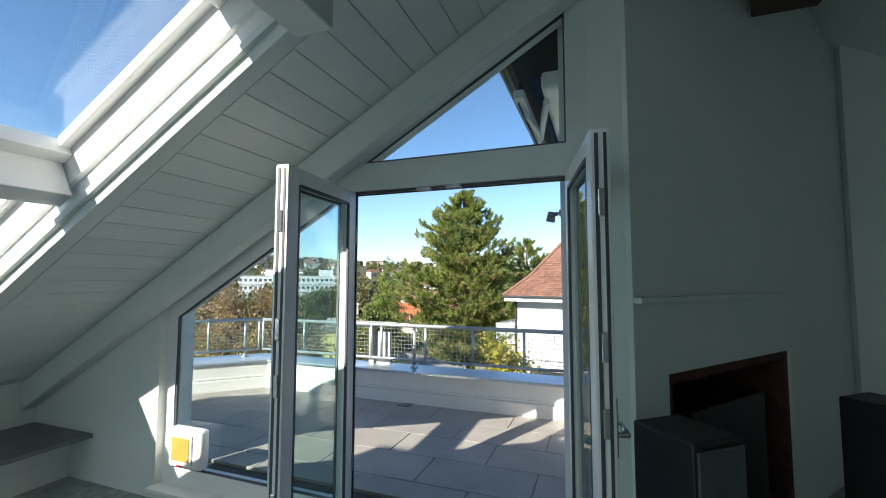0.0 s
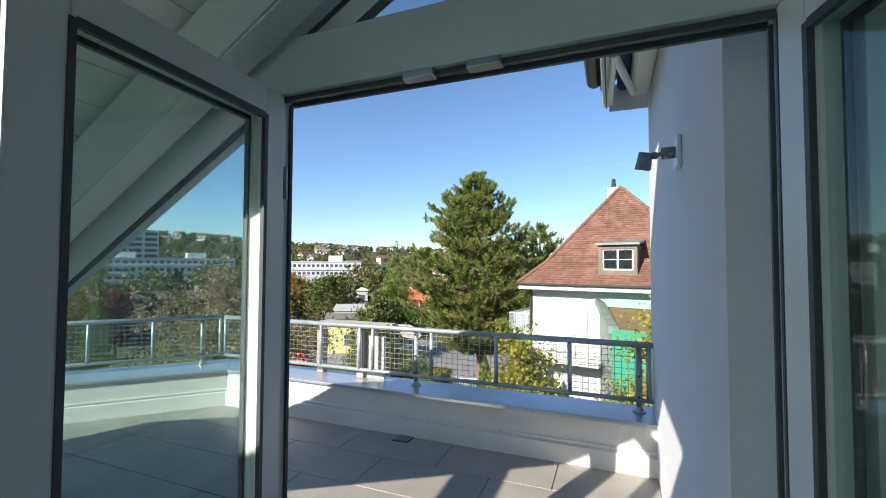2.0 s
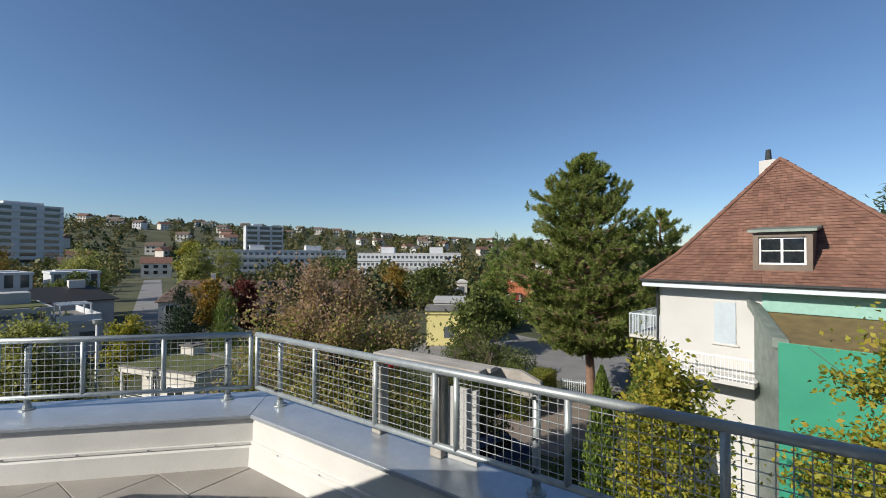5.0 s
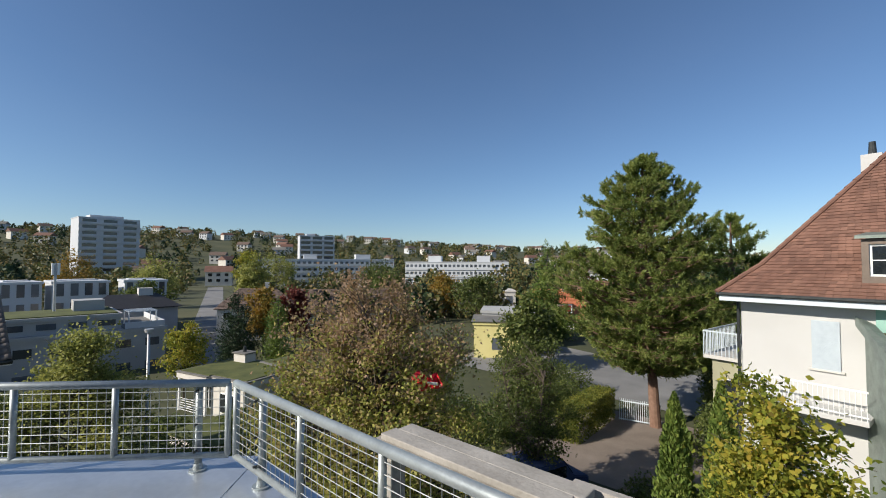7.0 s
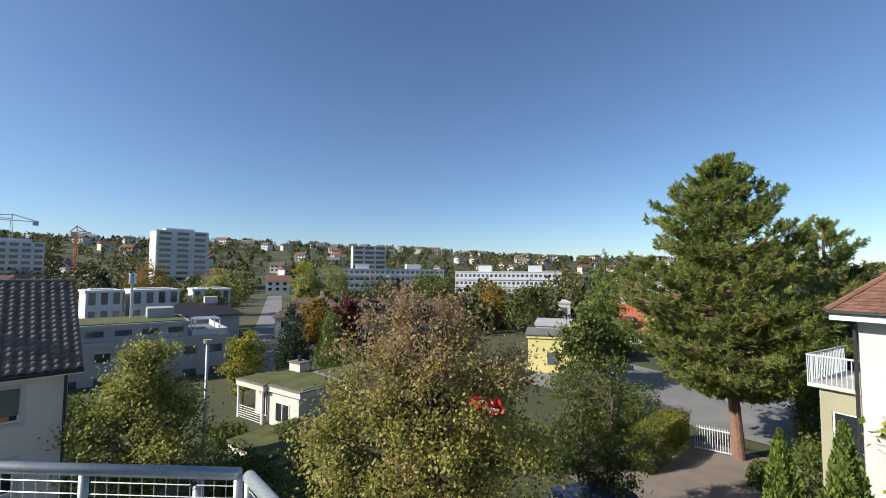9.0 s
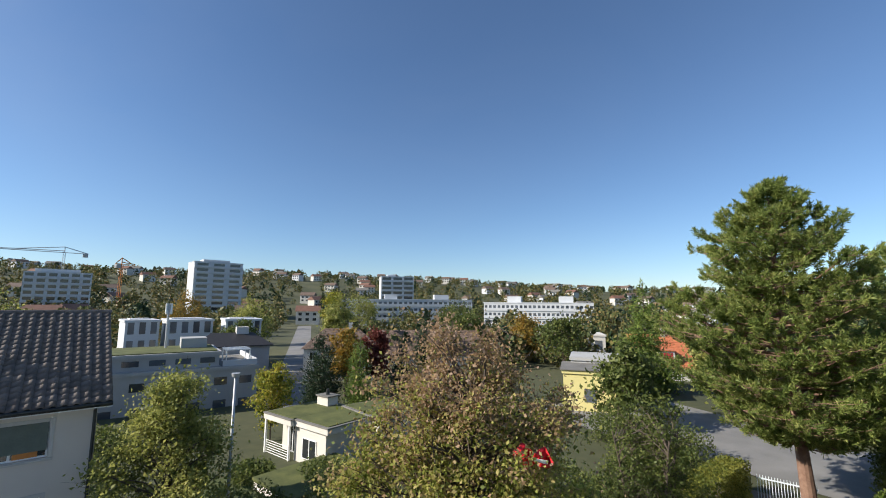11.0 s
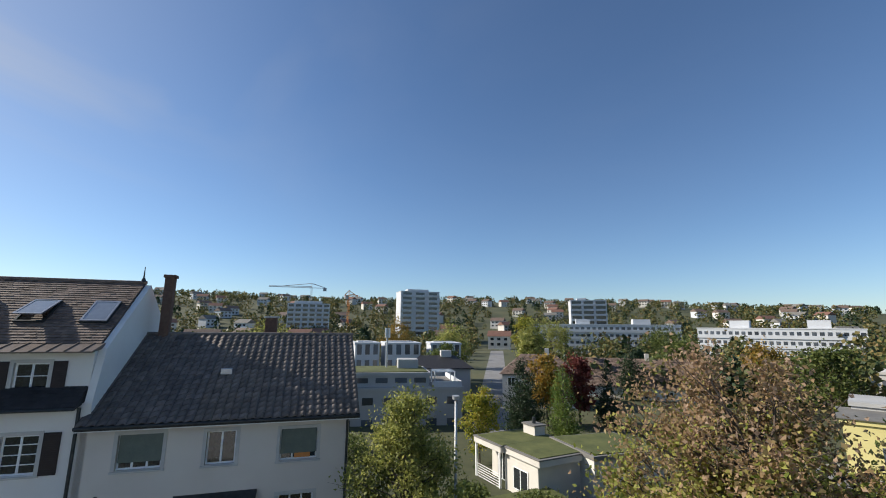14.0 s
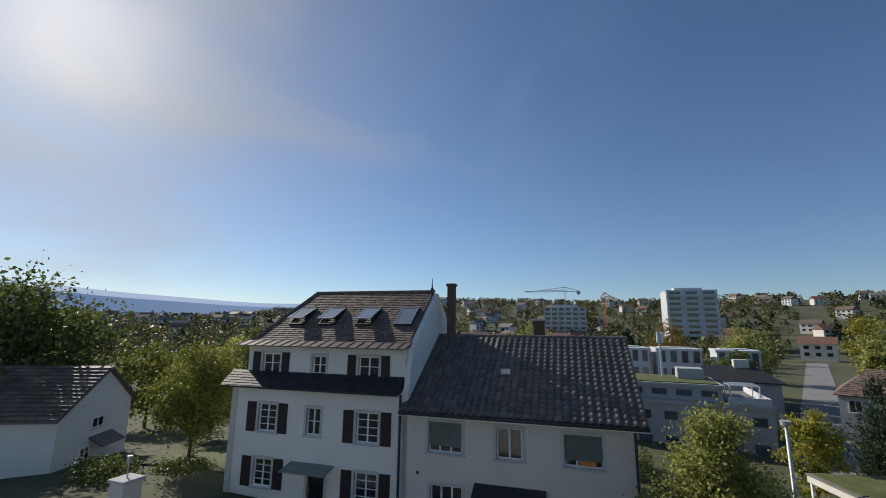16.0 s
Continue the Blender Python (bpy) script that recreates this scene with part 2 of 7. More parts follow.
M["patina"] = material("patina_sheet", (0.14, 0.17, 0.15), (0.28, 0.33, 0.29), 0.5, 0.3, scale=3, fine=30, bump=0.1)
M["grey_shutter"] = material("pale_blue_shutter", (0.42, 0.48, 0.53), (0.50, 0.56, 0.60), 0.6, bump=0.08)
M["olive_render"] = material("olive_render", (0.30, 0.29, 0.19), (0.38, 0.36, 0.25), 0.9, scale=1, fine=60, bump=0.15)
M["concrete_white"] = material("tower_white", (0.50, 0.52, 0.545), (0.60, 0.615, 0.63), 0.85, scale=0.12, fine=3, bump=0.05)
M["concrete_grey"] = material("grey_building", (0.36, 0.36, 0.35), (0.47, 0.47, 0.46), 0.85, scale=0.3, fine=10, bump=0.1)
M["flat_roof"] = material("flat_roof", (0.13, 0.125, 0.115), (0.22, 0.21, 0.19), 0.9, scale=0.8, fine=12, bump=0.3)
M["yellow"] = material("yellow_render", (0.66, 0.58, 0.24), (0.74, 0.66, 0.30), 0.9, scale=0.6, fine=20, bump=0.1)
M["pale_wall"] = material("pale_house", (0.60, 0.57, 0.51), (0.72, 0.69, 0.63), 0.9, scale=0.3, fine=8, bump=0.05, per_piece=0.12)
M["red_blind"] = material("red_blind", (0.45, 0.02, 0.05), (0.55, 0.03, 0.07), 0.6, bump=0.05)
M["asphalt"] = material("asphalt", (0.17, 0.168, 0.165), (0.26, 0.255, 0.25), 0.9, scale=0.4, fine=20, bump=0.3)
M["street"] = material("street_concrete", (0.26, 0.25, 0.23), (0.38, 0.365, 0.34), 0.9, scale=0.5, fine=16, bump=0.3)
M["gravel"] = material("paving_brown", (0.17, 0.135, 0.11), (0.26, 0.215, 0.18), 0.9, scale=0.8, fine=14, bump=0.4)
M["grass"] = material("grass", (0.03, 0.045, 0.01), (0.1, 0.12, 0.03), 0.95, scale=0.5, fine=9, bump=0.8)
M["ground"] = material("ground_green", (0.04, 0.05, 0.02), (0.10, 0.10, 0.045), 0.95, scale=0.05, fine=1.2, bump=0.5)
# haze is painted into the ridge: pale blue base plus a faint glow
M["far_hill_haze"] = material("far_blue_hill", (0.12, 0.19, 0.32), (0.15, 0.23, 0.37), 0.95, scale=0.004, fine=0.05, bump=0)
hill = M["far_hill_haze"].node_tree.nodes["Principled BSDF"]
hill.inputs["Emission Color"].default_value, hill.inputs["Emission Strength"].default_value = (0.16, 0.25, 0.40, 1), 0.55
M["bark"] = material("bark", (0.06, 0.045, 0.033), (0.14, 0.11, 0.085), 0.95, scale=5, fine=35, bump=0.8)
M["pine_bark"] = material("pine_bark", (0.15, 0.08, 0.055), (0.27, 0.17, 0.12), 0.95, scale=4, fine=25, bump=0.8)
M["red_cloth"] = material("red_cloth", (0.62, 0.012, 0.02), (0.72, 0.02, 0.035), 0.55, bump=0.1)
M["crane_orange"] = material("crane_orange", (0.55, 0.20, 0.04), (0.65, 0.26, 0.06), 0.6, bump=0)
M["crane_grey"] = material("crane_grey", (0.40, 0.42, 0.44), (0.5, 0.52, 0.54), 0.6, bump=0)
M["pole"] = material("lamp_pole", (0.45, 0.46, 0.47), (0.56, 0.57, 0.58), 0.5, 0.4, bump=0.03)
M["leaf_autumn"] = leaf_material("leaves_autumn", [(0.13, 0.17, 0.025), (0.31, 0.34, 0.075), (0.46, 0.44, 0.12), (0.48, 0.40, 0.16), (0.44, 0.32, 0.19)], 0.5)
M["leaf_olive"] = leaf_material("leaves_olive", [(0.13, 0.15, 0.04), (0.31, 0.33, 0.085), (0.48, 0.45, 0.15)], 0.5)
M["leaf_yellow"] = leaf_material("leaves_yellow", [(0.09, 0.13, 0.02), (0.26, 0.29, 0.04), (0.44, 0.40, 0.06), (0.46, 0.34, 0.06)], 0.45)
M["leaf_green"] = leaf_material("leaves_green", [(0.055, 0.08, 0.02), (0.12, 0.155, 0.04), (0.22, 0.24, 0.07)], 0.4)
M["leaf_lime"] = leaf_material("leaves_lime", [(0.08, 0.11, 0.02), (0.19, 0.21, 0.04), (0.32, 0.30, 0.06)], 0.45)
M["leaf_gold"] = leaf_material("leaves_gold", [(0.120, 0.120, 0.024), (0.312, 0.204, 0.036), (0.360, 0.192, 0.036)])
M["leaf_red"] = leaf_material("leaves_red", [(0.10, 0.025, 0.02), (0.20, 0.05, 0.04), (0.22, 0.09, 0.06)])
M["needle_pine"] = leaf_material("needles_pine", [(0.09, 0.135, 0.03), (0.22, 0.28, 0.07), (0.42, 0.43, 0.13)], 0.45)
M["needle_dark"] = leaf_material("needles_dark", [(0.015, 0.033, 0.015), (0.033, 0.060, 0.027), (0.060, 0.090, 0.038)], 0.15)
M["needle_cypress"] = leaf_material("needles_cypress", [(0.07, 0.12, 0.025), (0.15, 0.22, 0.045), (0.26, 0.30, 0.07)], 0.3)
M["leaf_far"] = leaf_material("leaves_far", [(0.045, 0.07, 0.028), (0.095, 0.115, 0.04), (0.18, 0.16, 0.055), (0.25, 0.16, 0.065)], 0.25)


# ---- mesh helpers ----
def box(bm, x0, x1, y0, y1, z0, z1, bevel=0.0, m=None):
    """A box between the given planes, with its edges rounded by bevel, turned by m."""
    made = bmesh.ops.create_cube(bm, size=1, matrix=Matrix.Translation(((x0 + x1) / 2, (y0 + y1) / 2, (z0 + z1) / 2)) @ Matrix.Diagonal((x1 - x0, y1 - y0, z1 - z0, 1)))
    verts = made["verts"]
    if bevel:
        edges = list({e for v in verts for e in v.link_edges})
        res = bmesh.ops.bevel(bm, geom=edges, offset=bevel, segments=2, affect="EDGES", profile=0.5)
        verts = list({v for f in res["faces"] for v in f.verts} | {v for v in verts if v.is_valid})
    if m is not None:
        bmesh.ops.transform(bm, matrix=m, verts=verts)
    return bm


def rod(bm, p, q, r, r2=None, n=10):
    """A round bar from p to q."""
    p, q = Vector(p), Vector(q)
    m = Matrix.Translation((p + q) / 2) @ (q - p).to_track_quat("Z", "Y").to_matrix().to_4x4()
    bmesh.ops.create_cone(bm, cap_ends=True, segments=n, radius1=r, radius2=r if r2 is None else r2, depth=(q - p).length, matrix=m)
    return bm


def prism(bm, points, along):
    """A flat outline drawn out by a vector."""
    along = Vector(along)
    low = [bm.verts.new(p) for p in points]
    high = [bm.verts.new(Vector(p) + along) for p in points]
    bm.faces.new(low)
    bm.faces.new(high[::-1])
    for n in range(len(points)):
        k = (n + 1) % len(points)
        bm.faces.new((low[k], low[n], high[n], high[k]))
    bmesh.ops.recalc_face_normals(bm, faces=bm.faces)
    return bm


def mesh(name, bm, mat, smooth=False):
    me = bpy.data.meshes.new(name)
    bm.to_mesh(me)
    bm.free()
    me.materials.append(mat)
    if smooth:
        me.polygons.foreach_set("use_smooth", [True] * len(me.polygons))
    return me


def part(name, bm, mat, parent, label="", smooth=False):
    ob = new(name, mesh(name, bm, mat, smooth))
    ob.parent = parent
    return tagged(ob, label)


def again(ob, m=None, parent=None):
    """Another piece on the same mesh."""
    o = new(ob.name.split(".")[0], ob.data)
    o.parent = parent or ob.parent
    if m is not None:
        o.matrix_basis = m
    if "label" in ob:
        o["label"] = ob["label"]
    return o


def thing(name, label, category, m=None, group="", kind=""):
    ob = new(name)
    ob.empty_display_size = 0.2
    if m is not None:
        ob.matrix_basis = m
    return tagged(ob, label, category, group, kind)


def solid(name, bm, mat, label="", category="", kind="structure", smooth=False):
    """A thing, or a piece of the setting, that is one mesh."""
    return tagged(new(name, mesh(name, bm, mat, smooth)), label, category, "", kind)


def B(*a, **k):
    return box(bmesh.new(), *a, **k)


def quads(name, verts, faces, mat):
    me = bpy.data.meshes.new(name)
    me.from_pydata(verts, [], faces)
    me.materials.append(mat)
    return me


def holed_wall(bm, x0, x1, z0, z1, y0, y1, holes):
    """A wall in the x-z plane between y0 and y1 with rectangular openings (x0, x1, z0, z1) through it."""
    xs = sorted({x0, x1, *(v for h in holes for v in h[:2])})
    zs = sorted({z0, z1, *(v for h in holes for v in h[2:])})
    made = {}

    def v(a, b, y):
        if (a, b, y) not in made:
            made[a, b, y] = bm.verts.new((xs[a], y, zs[b]))
        return made[a, b, y]

    def full(a, b):
        if not (0 <= a < len(xs) - 1 and 0 <= b < len(zs) - 1):
            return False
        cx, cz = (xs[a] + xs[a + 1]) / 2, (zs[b] + zs[b + 1]) / 2
        return not any(h[0] < cx < h[1] and h[2] < cz < h[3] for h in holes)

    for a in range(len(xs) - 1):
        for b in range(len(zs) - 1):
            if not full(a, b):
                continue
            ring = ((a, b), (a + 1, b), (a + 1, b + 1), (a, b + 1))
            bm.faces.new([v(*p, y0) for p in ring])
            bm.faces.new([v(*p, y1) for p in ring[::-1]])
            for p, q, beside in ((ring[0], ring[1], (a, b - 1)), (ring[1], ring[2], (a + 1, b)), (ring[2], ring[3], (a, b + 1)), (ring[3], ring[0], (a - 1, b))):
                if not full(*beside):
                    bm.faces.new((v(*q, y0), v(*p, y0), v(*p, y1), v(*q, y1)))
    return bm


def side_walls(parent, mat, *boxes):
    """The other walls of a house, each a part of its own."""
    for b in boxes:
        part("side_wall", B(*b), M[mat], parent)


def tile_field(e0, e1, t0, t1, width, course, thick=0.025, jitter=0.006, seed=1):
    """Verts and faces of roof tiles laid in courses from the eave e0-e1 up to the line t0-t1."""
    rnd = random.Random(seed)
    e0, e1, t0, t1 = map(Vector, (e0, e1, t0, t1))
    up = ((t0 + t1) / 2 - (e0 + e1) / 2)
    rows = max(1, round(up.length / course))
    nrm = (e1 - e0).cross(up).normalized()
    if nrm.z < 0:
        nrm = -nrm
    verts, faces = [], []
    for r in range(rows):
        a, b = e0.lerp(t0, r / rows), e1.lerp(t1, r / rows)
        c, d = e0.lerp(t0, min(1, (r + 1.12) / rows)), e1.lerp(t1, min(1, (r + 1.12) / rows))
        run = (b - a).length
        n = max(1, round(run / width))
        off = 0.5 if r % 2 else 0.0
        cuts = [0.0] + [(k + off) / n for k in range(1 if not off else 0, n) if 0 < (k + off) / n < 1] + [1.0]
        for f, g in zip(cuts, cuts[1:]):
            lift = nrm * (thick * 1.6 + rnd.uniform(-jitter, jitter))
            gap = (g - f) * 0.02
            f2, g2 = f + gap, g - gap
            p, q, s, u = a.lerp(b, f2), a.lerp(b, g2), c.lerp(d, g2), c.lerp(d, f2)
            i = len(verts)
            verts += [p + lift, q + lift, s + nrm * 0.006, u + nrm * 0.006, p + lift - nrm * thick, q + lift - nrm * thick]
            faces += [(i, i + 1, i + 2, i + 3), (i + 4, i + 5, i + 1, i), (i, i + 3, i + 4), (i + 1, i + 5, i + 2)]
    return verts, faces


def tiles_part(name, fields, mat, parent, label="", kind="stuff"):
    verts, faces = [], []
    for v, f in fields:
        i = len(verts)
        verts += [tuple(p) for p in v]
        faces += [tuple(k + i for k in face) for face in f]
    ob = new(name, quads(name, verts, faces, mat))
    ob.parent = parent
    return tagged(ob, label, kind=kind)


# ---- plants ----
def limb(verts, faces, path, r0, r1, n=7):
    """A tapered branch along a path of points."""
    start = len(verts)
    for k, p in enumerate(path):
        d = (path[min(k + 1, len(path) - 1)] - path[max(k - 1, 0)]).normalized()
        a = d.cross(Vector((0.3, 0.9, 0.2))).normalized()
        b = d.cross(a)
        r = r0 + (r1 - r0) * k / (len(path) - 1)
        verts += [tuple(p + (a * math.cos(6.2832 * j / n) + b * math.sin(6.2832 * j / n)) * r) for j in range(n)]
    for k in range(len(path) - 1):
        for j in range(n):
            i, i2 = start + k * n + j, start + k * n + (j + 1) % n
            faces.append((i, i2, i2 + n, i + n))


def leaf_cards(centres, normals_out, size, aspect, rng, along=None):
    """Small bent leaves: two triangles each, turned at random or along a direction."""
    n = len(centres)
    d = rng.normal(size=(n, 3)) if along is None else along + rng.normal(size=(n, 3)) * 0.35
    d /= np.linalg.norm(d, axis=1, keepdims=True) + 1e-9
    s = np.cross(d, rng.normal(size=(n, 3)))
    s /= np.linalg.norm(s, axis=1, keepdims=True) + 1e-9
    k = (size * rng.uniform(0.6, 1.3, (n, 1)))
    up = np.cross(d, s) * k * 0.15
    a, b = centres - d * k * 0.5, centres + d * k * 0.5
    l, r = centres + s * k * aspect * 0.5 + up, centres - s * k * aspect * 0.5 + up
    return np.stack([a, l, b, r], 1).reshape(-1, 3)


def crown_mesh(name, pts, mat):
    me = bpy.data.meshes.new(name)
    n = len(pts) // 4
    me.vertices.add(len(pts))
    me.vertices.foreach_set("co", pts.astype(np.float32).ravel())
    me.loops.add(len(pts))
    me.loops.foreach_set("vertex_index", np.arange(len(pts), dtype=np.int32))
    me.polygons.add(n)
    me.polygons.foreach_set("loop_start", np.arange(0, len(pts), 4, dtype=np.int32))
    me.update(calc_edges=True)
    me.materials.append(mat)
    return me


def broadleaf(name, label, base, height, radius, low, seed, mat, leaves=9000, size=0.16, clumps=110, squash=1.0, bark="bark", trunk_r=0.16, top_mat=None, spread=0.24, lean=(0, 0), stems=1):
    """A tree with limbs that fork to clumps of leaves inside an uneven crown."""
    rng, rnd = np.random.default_rng(seed), random.Random(seed)
    root = thing(name, label, "tree", pose(*base))
    cz, rz = (height + low) / 2, (height - low) / 2 * squash
    centres = []
    lobes = [(rng.normal(size=3), rnd.uniform(0.75, 1.2)) for _ in range(9)]
    while len(centres) < clumps:
        v = rng.normal(size=3)
        v /= np.linalg.norm(v)
        grow = 0.85 + 0.28 * max((v @ (l / np.linalg.norm(l))) ** 5 * s if v @ l > 0 else 0 for l, s in lobes)
        v = v * grow * rnd.uniform(0.12, 1.0) ** 0.45
        wide = radius * (1.0 - 0.25 * max(0, v[2]))
        centres.append(Vector((v[0] * wide + lean[0], v[1] * wide + lean[1], cz + v[2] * rz)))
    verts, faces = [], []
    for s in range(stems):
        a = 6.283 * s / stems + seed
        foot = Vector((math.cos(a), math.sin(a), 0)) * (0.5 * (stems > 1))
        top = Vector((lean[0] * 0.7, lean[1] * 0.7, cz + rz * 0.55)) + foot * 2.5
        trunk = [foot + (top - foot) * f + Vector((rnd.uniform(-1, 1), rnd.uniform(-1, 1), 0)) * 0.05 * radius * f for f in (0, 0.15, 0.3, 0.45, 0.6, 0.8, 1)]
        limb(verts, faces, trunk, trunk_r, trunk_r * 0.25, 9)
        for c in centres[s::stems]:
            f = min(0.95, max(0.22, (c.z - 0.45 * (c - top).xy.length) / max(top.z, 0.1)))
            k = f * (len(trunk) - 1)
            p = trunk[int(k)].lerp(trunk[min(int(k) + 1, len(trunk) - 1)], k % 1)
            mid = p.lerp(c, 0.5) + Vector((rnd.uniform(-1, 1), rnd.uniform(-1, 1), rnd.uniform(-0.2, 1))) * 0.1 * (c - p).length
            limb(verts, faces, [p, p.lerp(mid, 0.5), mid, mid.lerp(c, 0.6), c], trunk_r * 0.26, 0.008, 5)
            for _ in range(3):
                q = c + Vector(rng.normal(size=3)) * radius * spread * 0.9
                limb(verts, faces, [mid.lerp(c, rnd.random()), mid.lerp(q, 0.75), q], trunk_r * 0.07, 0.004, 4)
    wood = new("trunk", quads("trunk", verts, faces, M[bark]))
    wood.parent = root
    pick = rng.integers(0, len(centres), leaves)
    c = np.array([tuple(p) for p in centres])[pick]
    pts = c + rng.normal(size=(leaves, 3)) * radius * spread * rng.uniform(0.35, 1.0, (leaves, 1)) * np.array([1, 1, 0.8])
    high = pts[:, 2] > cz + rz * (0.42 + 0.25 * rng.normal(size=leaves))
    for nm, mt, chosen in (("crown", mat, ~high if top_mat else high | True), ("crown_top", top_mat, high)):
        if mt:
            ob = new(nm, crown_mesh(nm, leaf_cards(pts[chosen], None, size, 0.62, rng), M[mt]))
            ob.parent = root
    return root


def conifer(name, label, base, height, radius, low, seed, mat, tufts=9000, size=0.3, droop=-0.12, profile=0.85, layers=26, bark="bark", trunk_r=0.2, rough=0.2, aspect=0.2):
    """A trunk with whorls of boughs that carry tufts of needles."""
    rng, rnd = np.random.default_rng(seed), random.Random(seed)
    root = thing(name, label, "tree", pose(*base))
    verts, faces = [], []
    limb(verts, faces, [Vector((0.02 * k, 0.01 * k, height * f)) for k, f in enumerate((0, 0.2, 0.45, 0.7, 0.98))], trunk_r, 0.03, 10)
    pts, way = [], []
    boughs = []
    for k in range(layers):
        f = (k + rnd.random() * 0.7) / layers
        z = low + (height - low) * f
        r = radius * max(0.03, (1 - f) ** profile * min(1, 0.55 + 3.0 * f))
        for _ in range(max(3, round(9 * (1 - f) + 3))):
            a, rr = rnd.uniform(0, 6.283), r * rnd.uniform(1 - rough * 2.2, 1 + rough)
            rise = rr * (droop + rnd.uniform(-0.08, 0.12) + 0.35 * f)
            boughs.append((Vector((0, 0, z)), Vector((math.cos(a) * rr, math.sin(a) * rr, z + rise)), rr))
    weight = np.array([b[2] ** 1.4 + 0.05 for b in boughs])
    for b, n in zip(boughs, rng.multinomial(tufts, weight / weight.sum())):
        p, q, rr = b
        mid = p.lerp(q, 0.5) + Vector((0, 0, 0.06 * rr))
        limb(verts, faces, [p, mid, q], max(0.012, 0.03 * rr), 0.006, 5)
        a, c = np.array(p), np.array(q)
        k = max(3, int(rr * 2.6 / (1 + 2 * size)) + 2)
        f = rng.uniform(0.3, 1.02, (k, 1)) ** 0.7
        tips = a + (c - a) * f + rng.normal(size=(k, 3)) * rr * np.array([0.13, 0.13, 0.05]) * (0.4 + f)
        which = rng.integers(0, k, n)
        ball = 0.9 * size * min(1.0, 0.35 + rr / radius)
        pts.append(tips[which] + rng.normal(size=(n, 3)) * ball * np.array([1.0, 1.0, 0.75]))
        d = (c - a) / (np.linalg.norm(c - a) + 1e-6)
        way.append(np.tile(d * 0.6 + np.array([0, 0, 0.5]), (n, 1)) + rng.normal(size=(n, 3)) * 0.5)
    wood = new("trunk", quads("trunk", verts, faces, M[bark]))
    wood.parent = root
    crown = new("crown", crown_mesh("crown", leaf_cards(np.concatenate(pts), None, size, aspect, rng, np.concatenate(way)), M[mat]))
    crown.parent = root
    return root


def pine(name, label, base, height, radius, low, seed, mat, boughs=250, twigs=18, needles=58):
    """A pine: upswept boughs that end in brushes of long needles, inside an egg-shaped uneven crown."""
    rng, rnd = np.random.default_rng(seed), random.Random(seed)
    root = thing(name, label, "tree", pose(*base))
    verts, faces = [], []
    lean = lambda z: Vector((-0.55 * (1 - min(1.0, z / height)) ** 2 + 0.55, -0.1, 0)) * -1.0
    trunk = [lean(height * f) + Vector((0.05 * math.sin(5 * f), 0.04 * math.cos(4 * f), height * f)) for f in (0, 0.12, 0.25, 0.4, 0.55, 0.7, 0.85, 0.99)]
    limb(verts, faces, trunk, 0.36, 0.04, 12)
    shape = lambda f: float(np.interp(f, (0, 0.08, 0.2, 0.38, 0.55, 0.72, 0.86, 0.95, 1.0), (0.50, 0.82, 1.0, 1.0, 0.90, 0.70, 0.47, 0.25, 0.06)))
    centres, ways = [], []
    for b in range(boughs):
        f = ((b + rnd.random()) / boughs) ** 1.15
        a = b * 2.39996 + rnd.uniform(-0.5, 0.5)
        reach = radius * shape(f) * rnd.uniform(0.62, 1.06) * (1 + 0.10 * math.sin(3 * a + 7 * f))
        z = low + (height - low) * f
        out = Vector((math.cos(a), math.sin(a), 0))
        start = Vector((0, 0, max(low * 0.75, z - 0.22 * reach))) + lean(z)
        end = lean(z) + out * reach + Vector((0, 0, min(height, z + rnd.uniform(-0.05, 0.16) * reach)))
        mid = start.lerp(end, 0.55) - Vector((0, 0, 0.09 * reach))
        limb(verts, faces, [start, start.lerp(mid, 0.5), mid, mid.lerp(end, 0.6), end], max(0.02, 0.016 * reach), 0.008, 6)
        side = out.cross(Vector((0, 0, 1)))
        for k in range(max(5, round(twigs * (0.4 + 0.8 * reach / radius)))):
            g = 1 - 0.75 * rnd.random() ** 1.3
            hub = mid.lerp(end, g * 2 - 1) if g > 0.5 else start.lerp(mid, g * 2)
            tip = hub + side * rnd.gauss(0, 0.19) * reach * (0.45 + g * 0.5) + out * rnd.uniform(0, 0.5) + Vector((0, 0, rnd.uniform(0.02, 0.45)))
            limb(verts, faces, [hub, hub.lerp(tip, 0.6) - Vector((0, 0, 0.05)), tip], 0.014, 0.006, 4)
            centres.append(tuple(tip))
            ways.append(tuple((tip - hub).normalized() * 0.7 + out * 0.25 + Vector((0, 0, 0.55))))
    wood = new("trunk", quads("trunk", verts, faces, M["pine_bark"]))
    wood.parent = root
    c, w_ = np.repeat(np.array(centres), needles, 0), np.repeat(np.array(ways), needles, 0)
    d = w_ + rng.normal(size=c.shape) * 0.62
    d /= np.linalg.norm(d, axis=1, keepdims=True)
    size = 0.27
    at = c - w_ * rng.uniform(0.0, 0.42, (len(c), 1)) + d * size * rng.uniform(0.35, 0.75, (len(c), 1))
    crown = new("crown", crown_mesh("crown", leaf_cards(at, None, size, 0.17, rng, d * 2.2), M[mat]))
    crown.parent = root
    return root


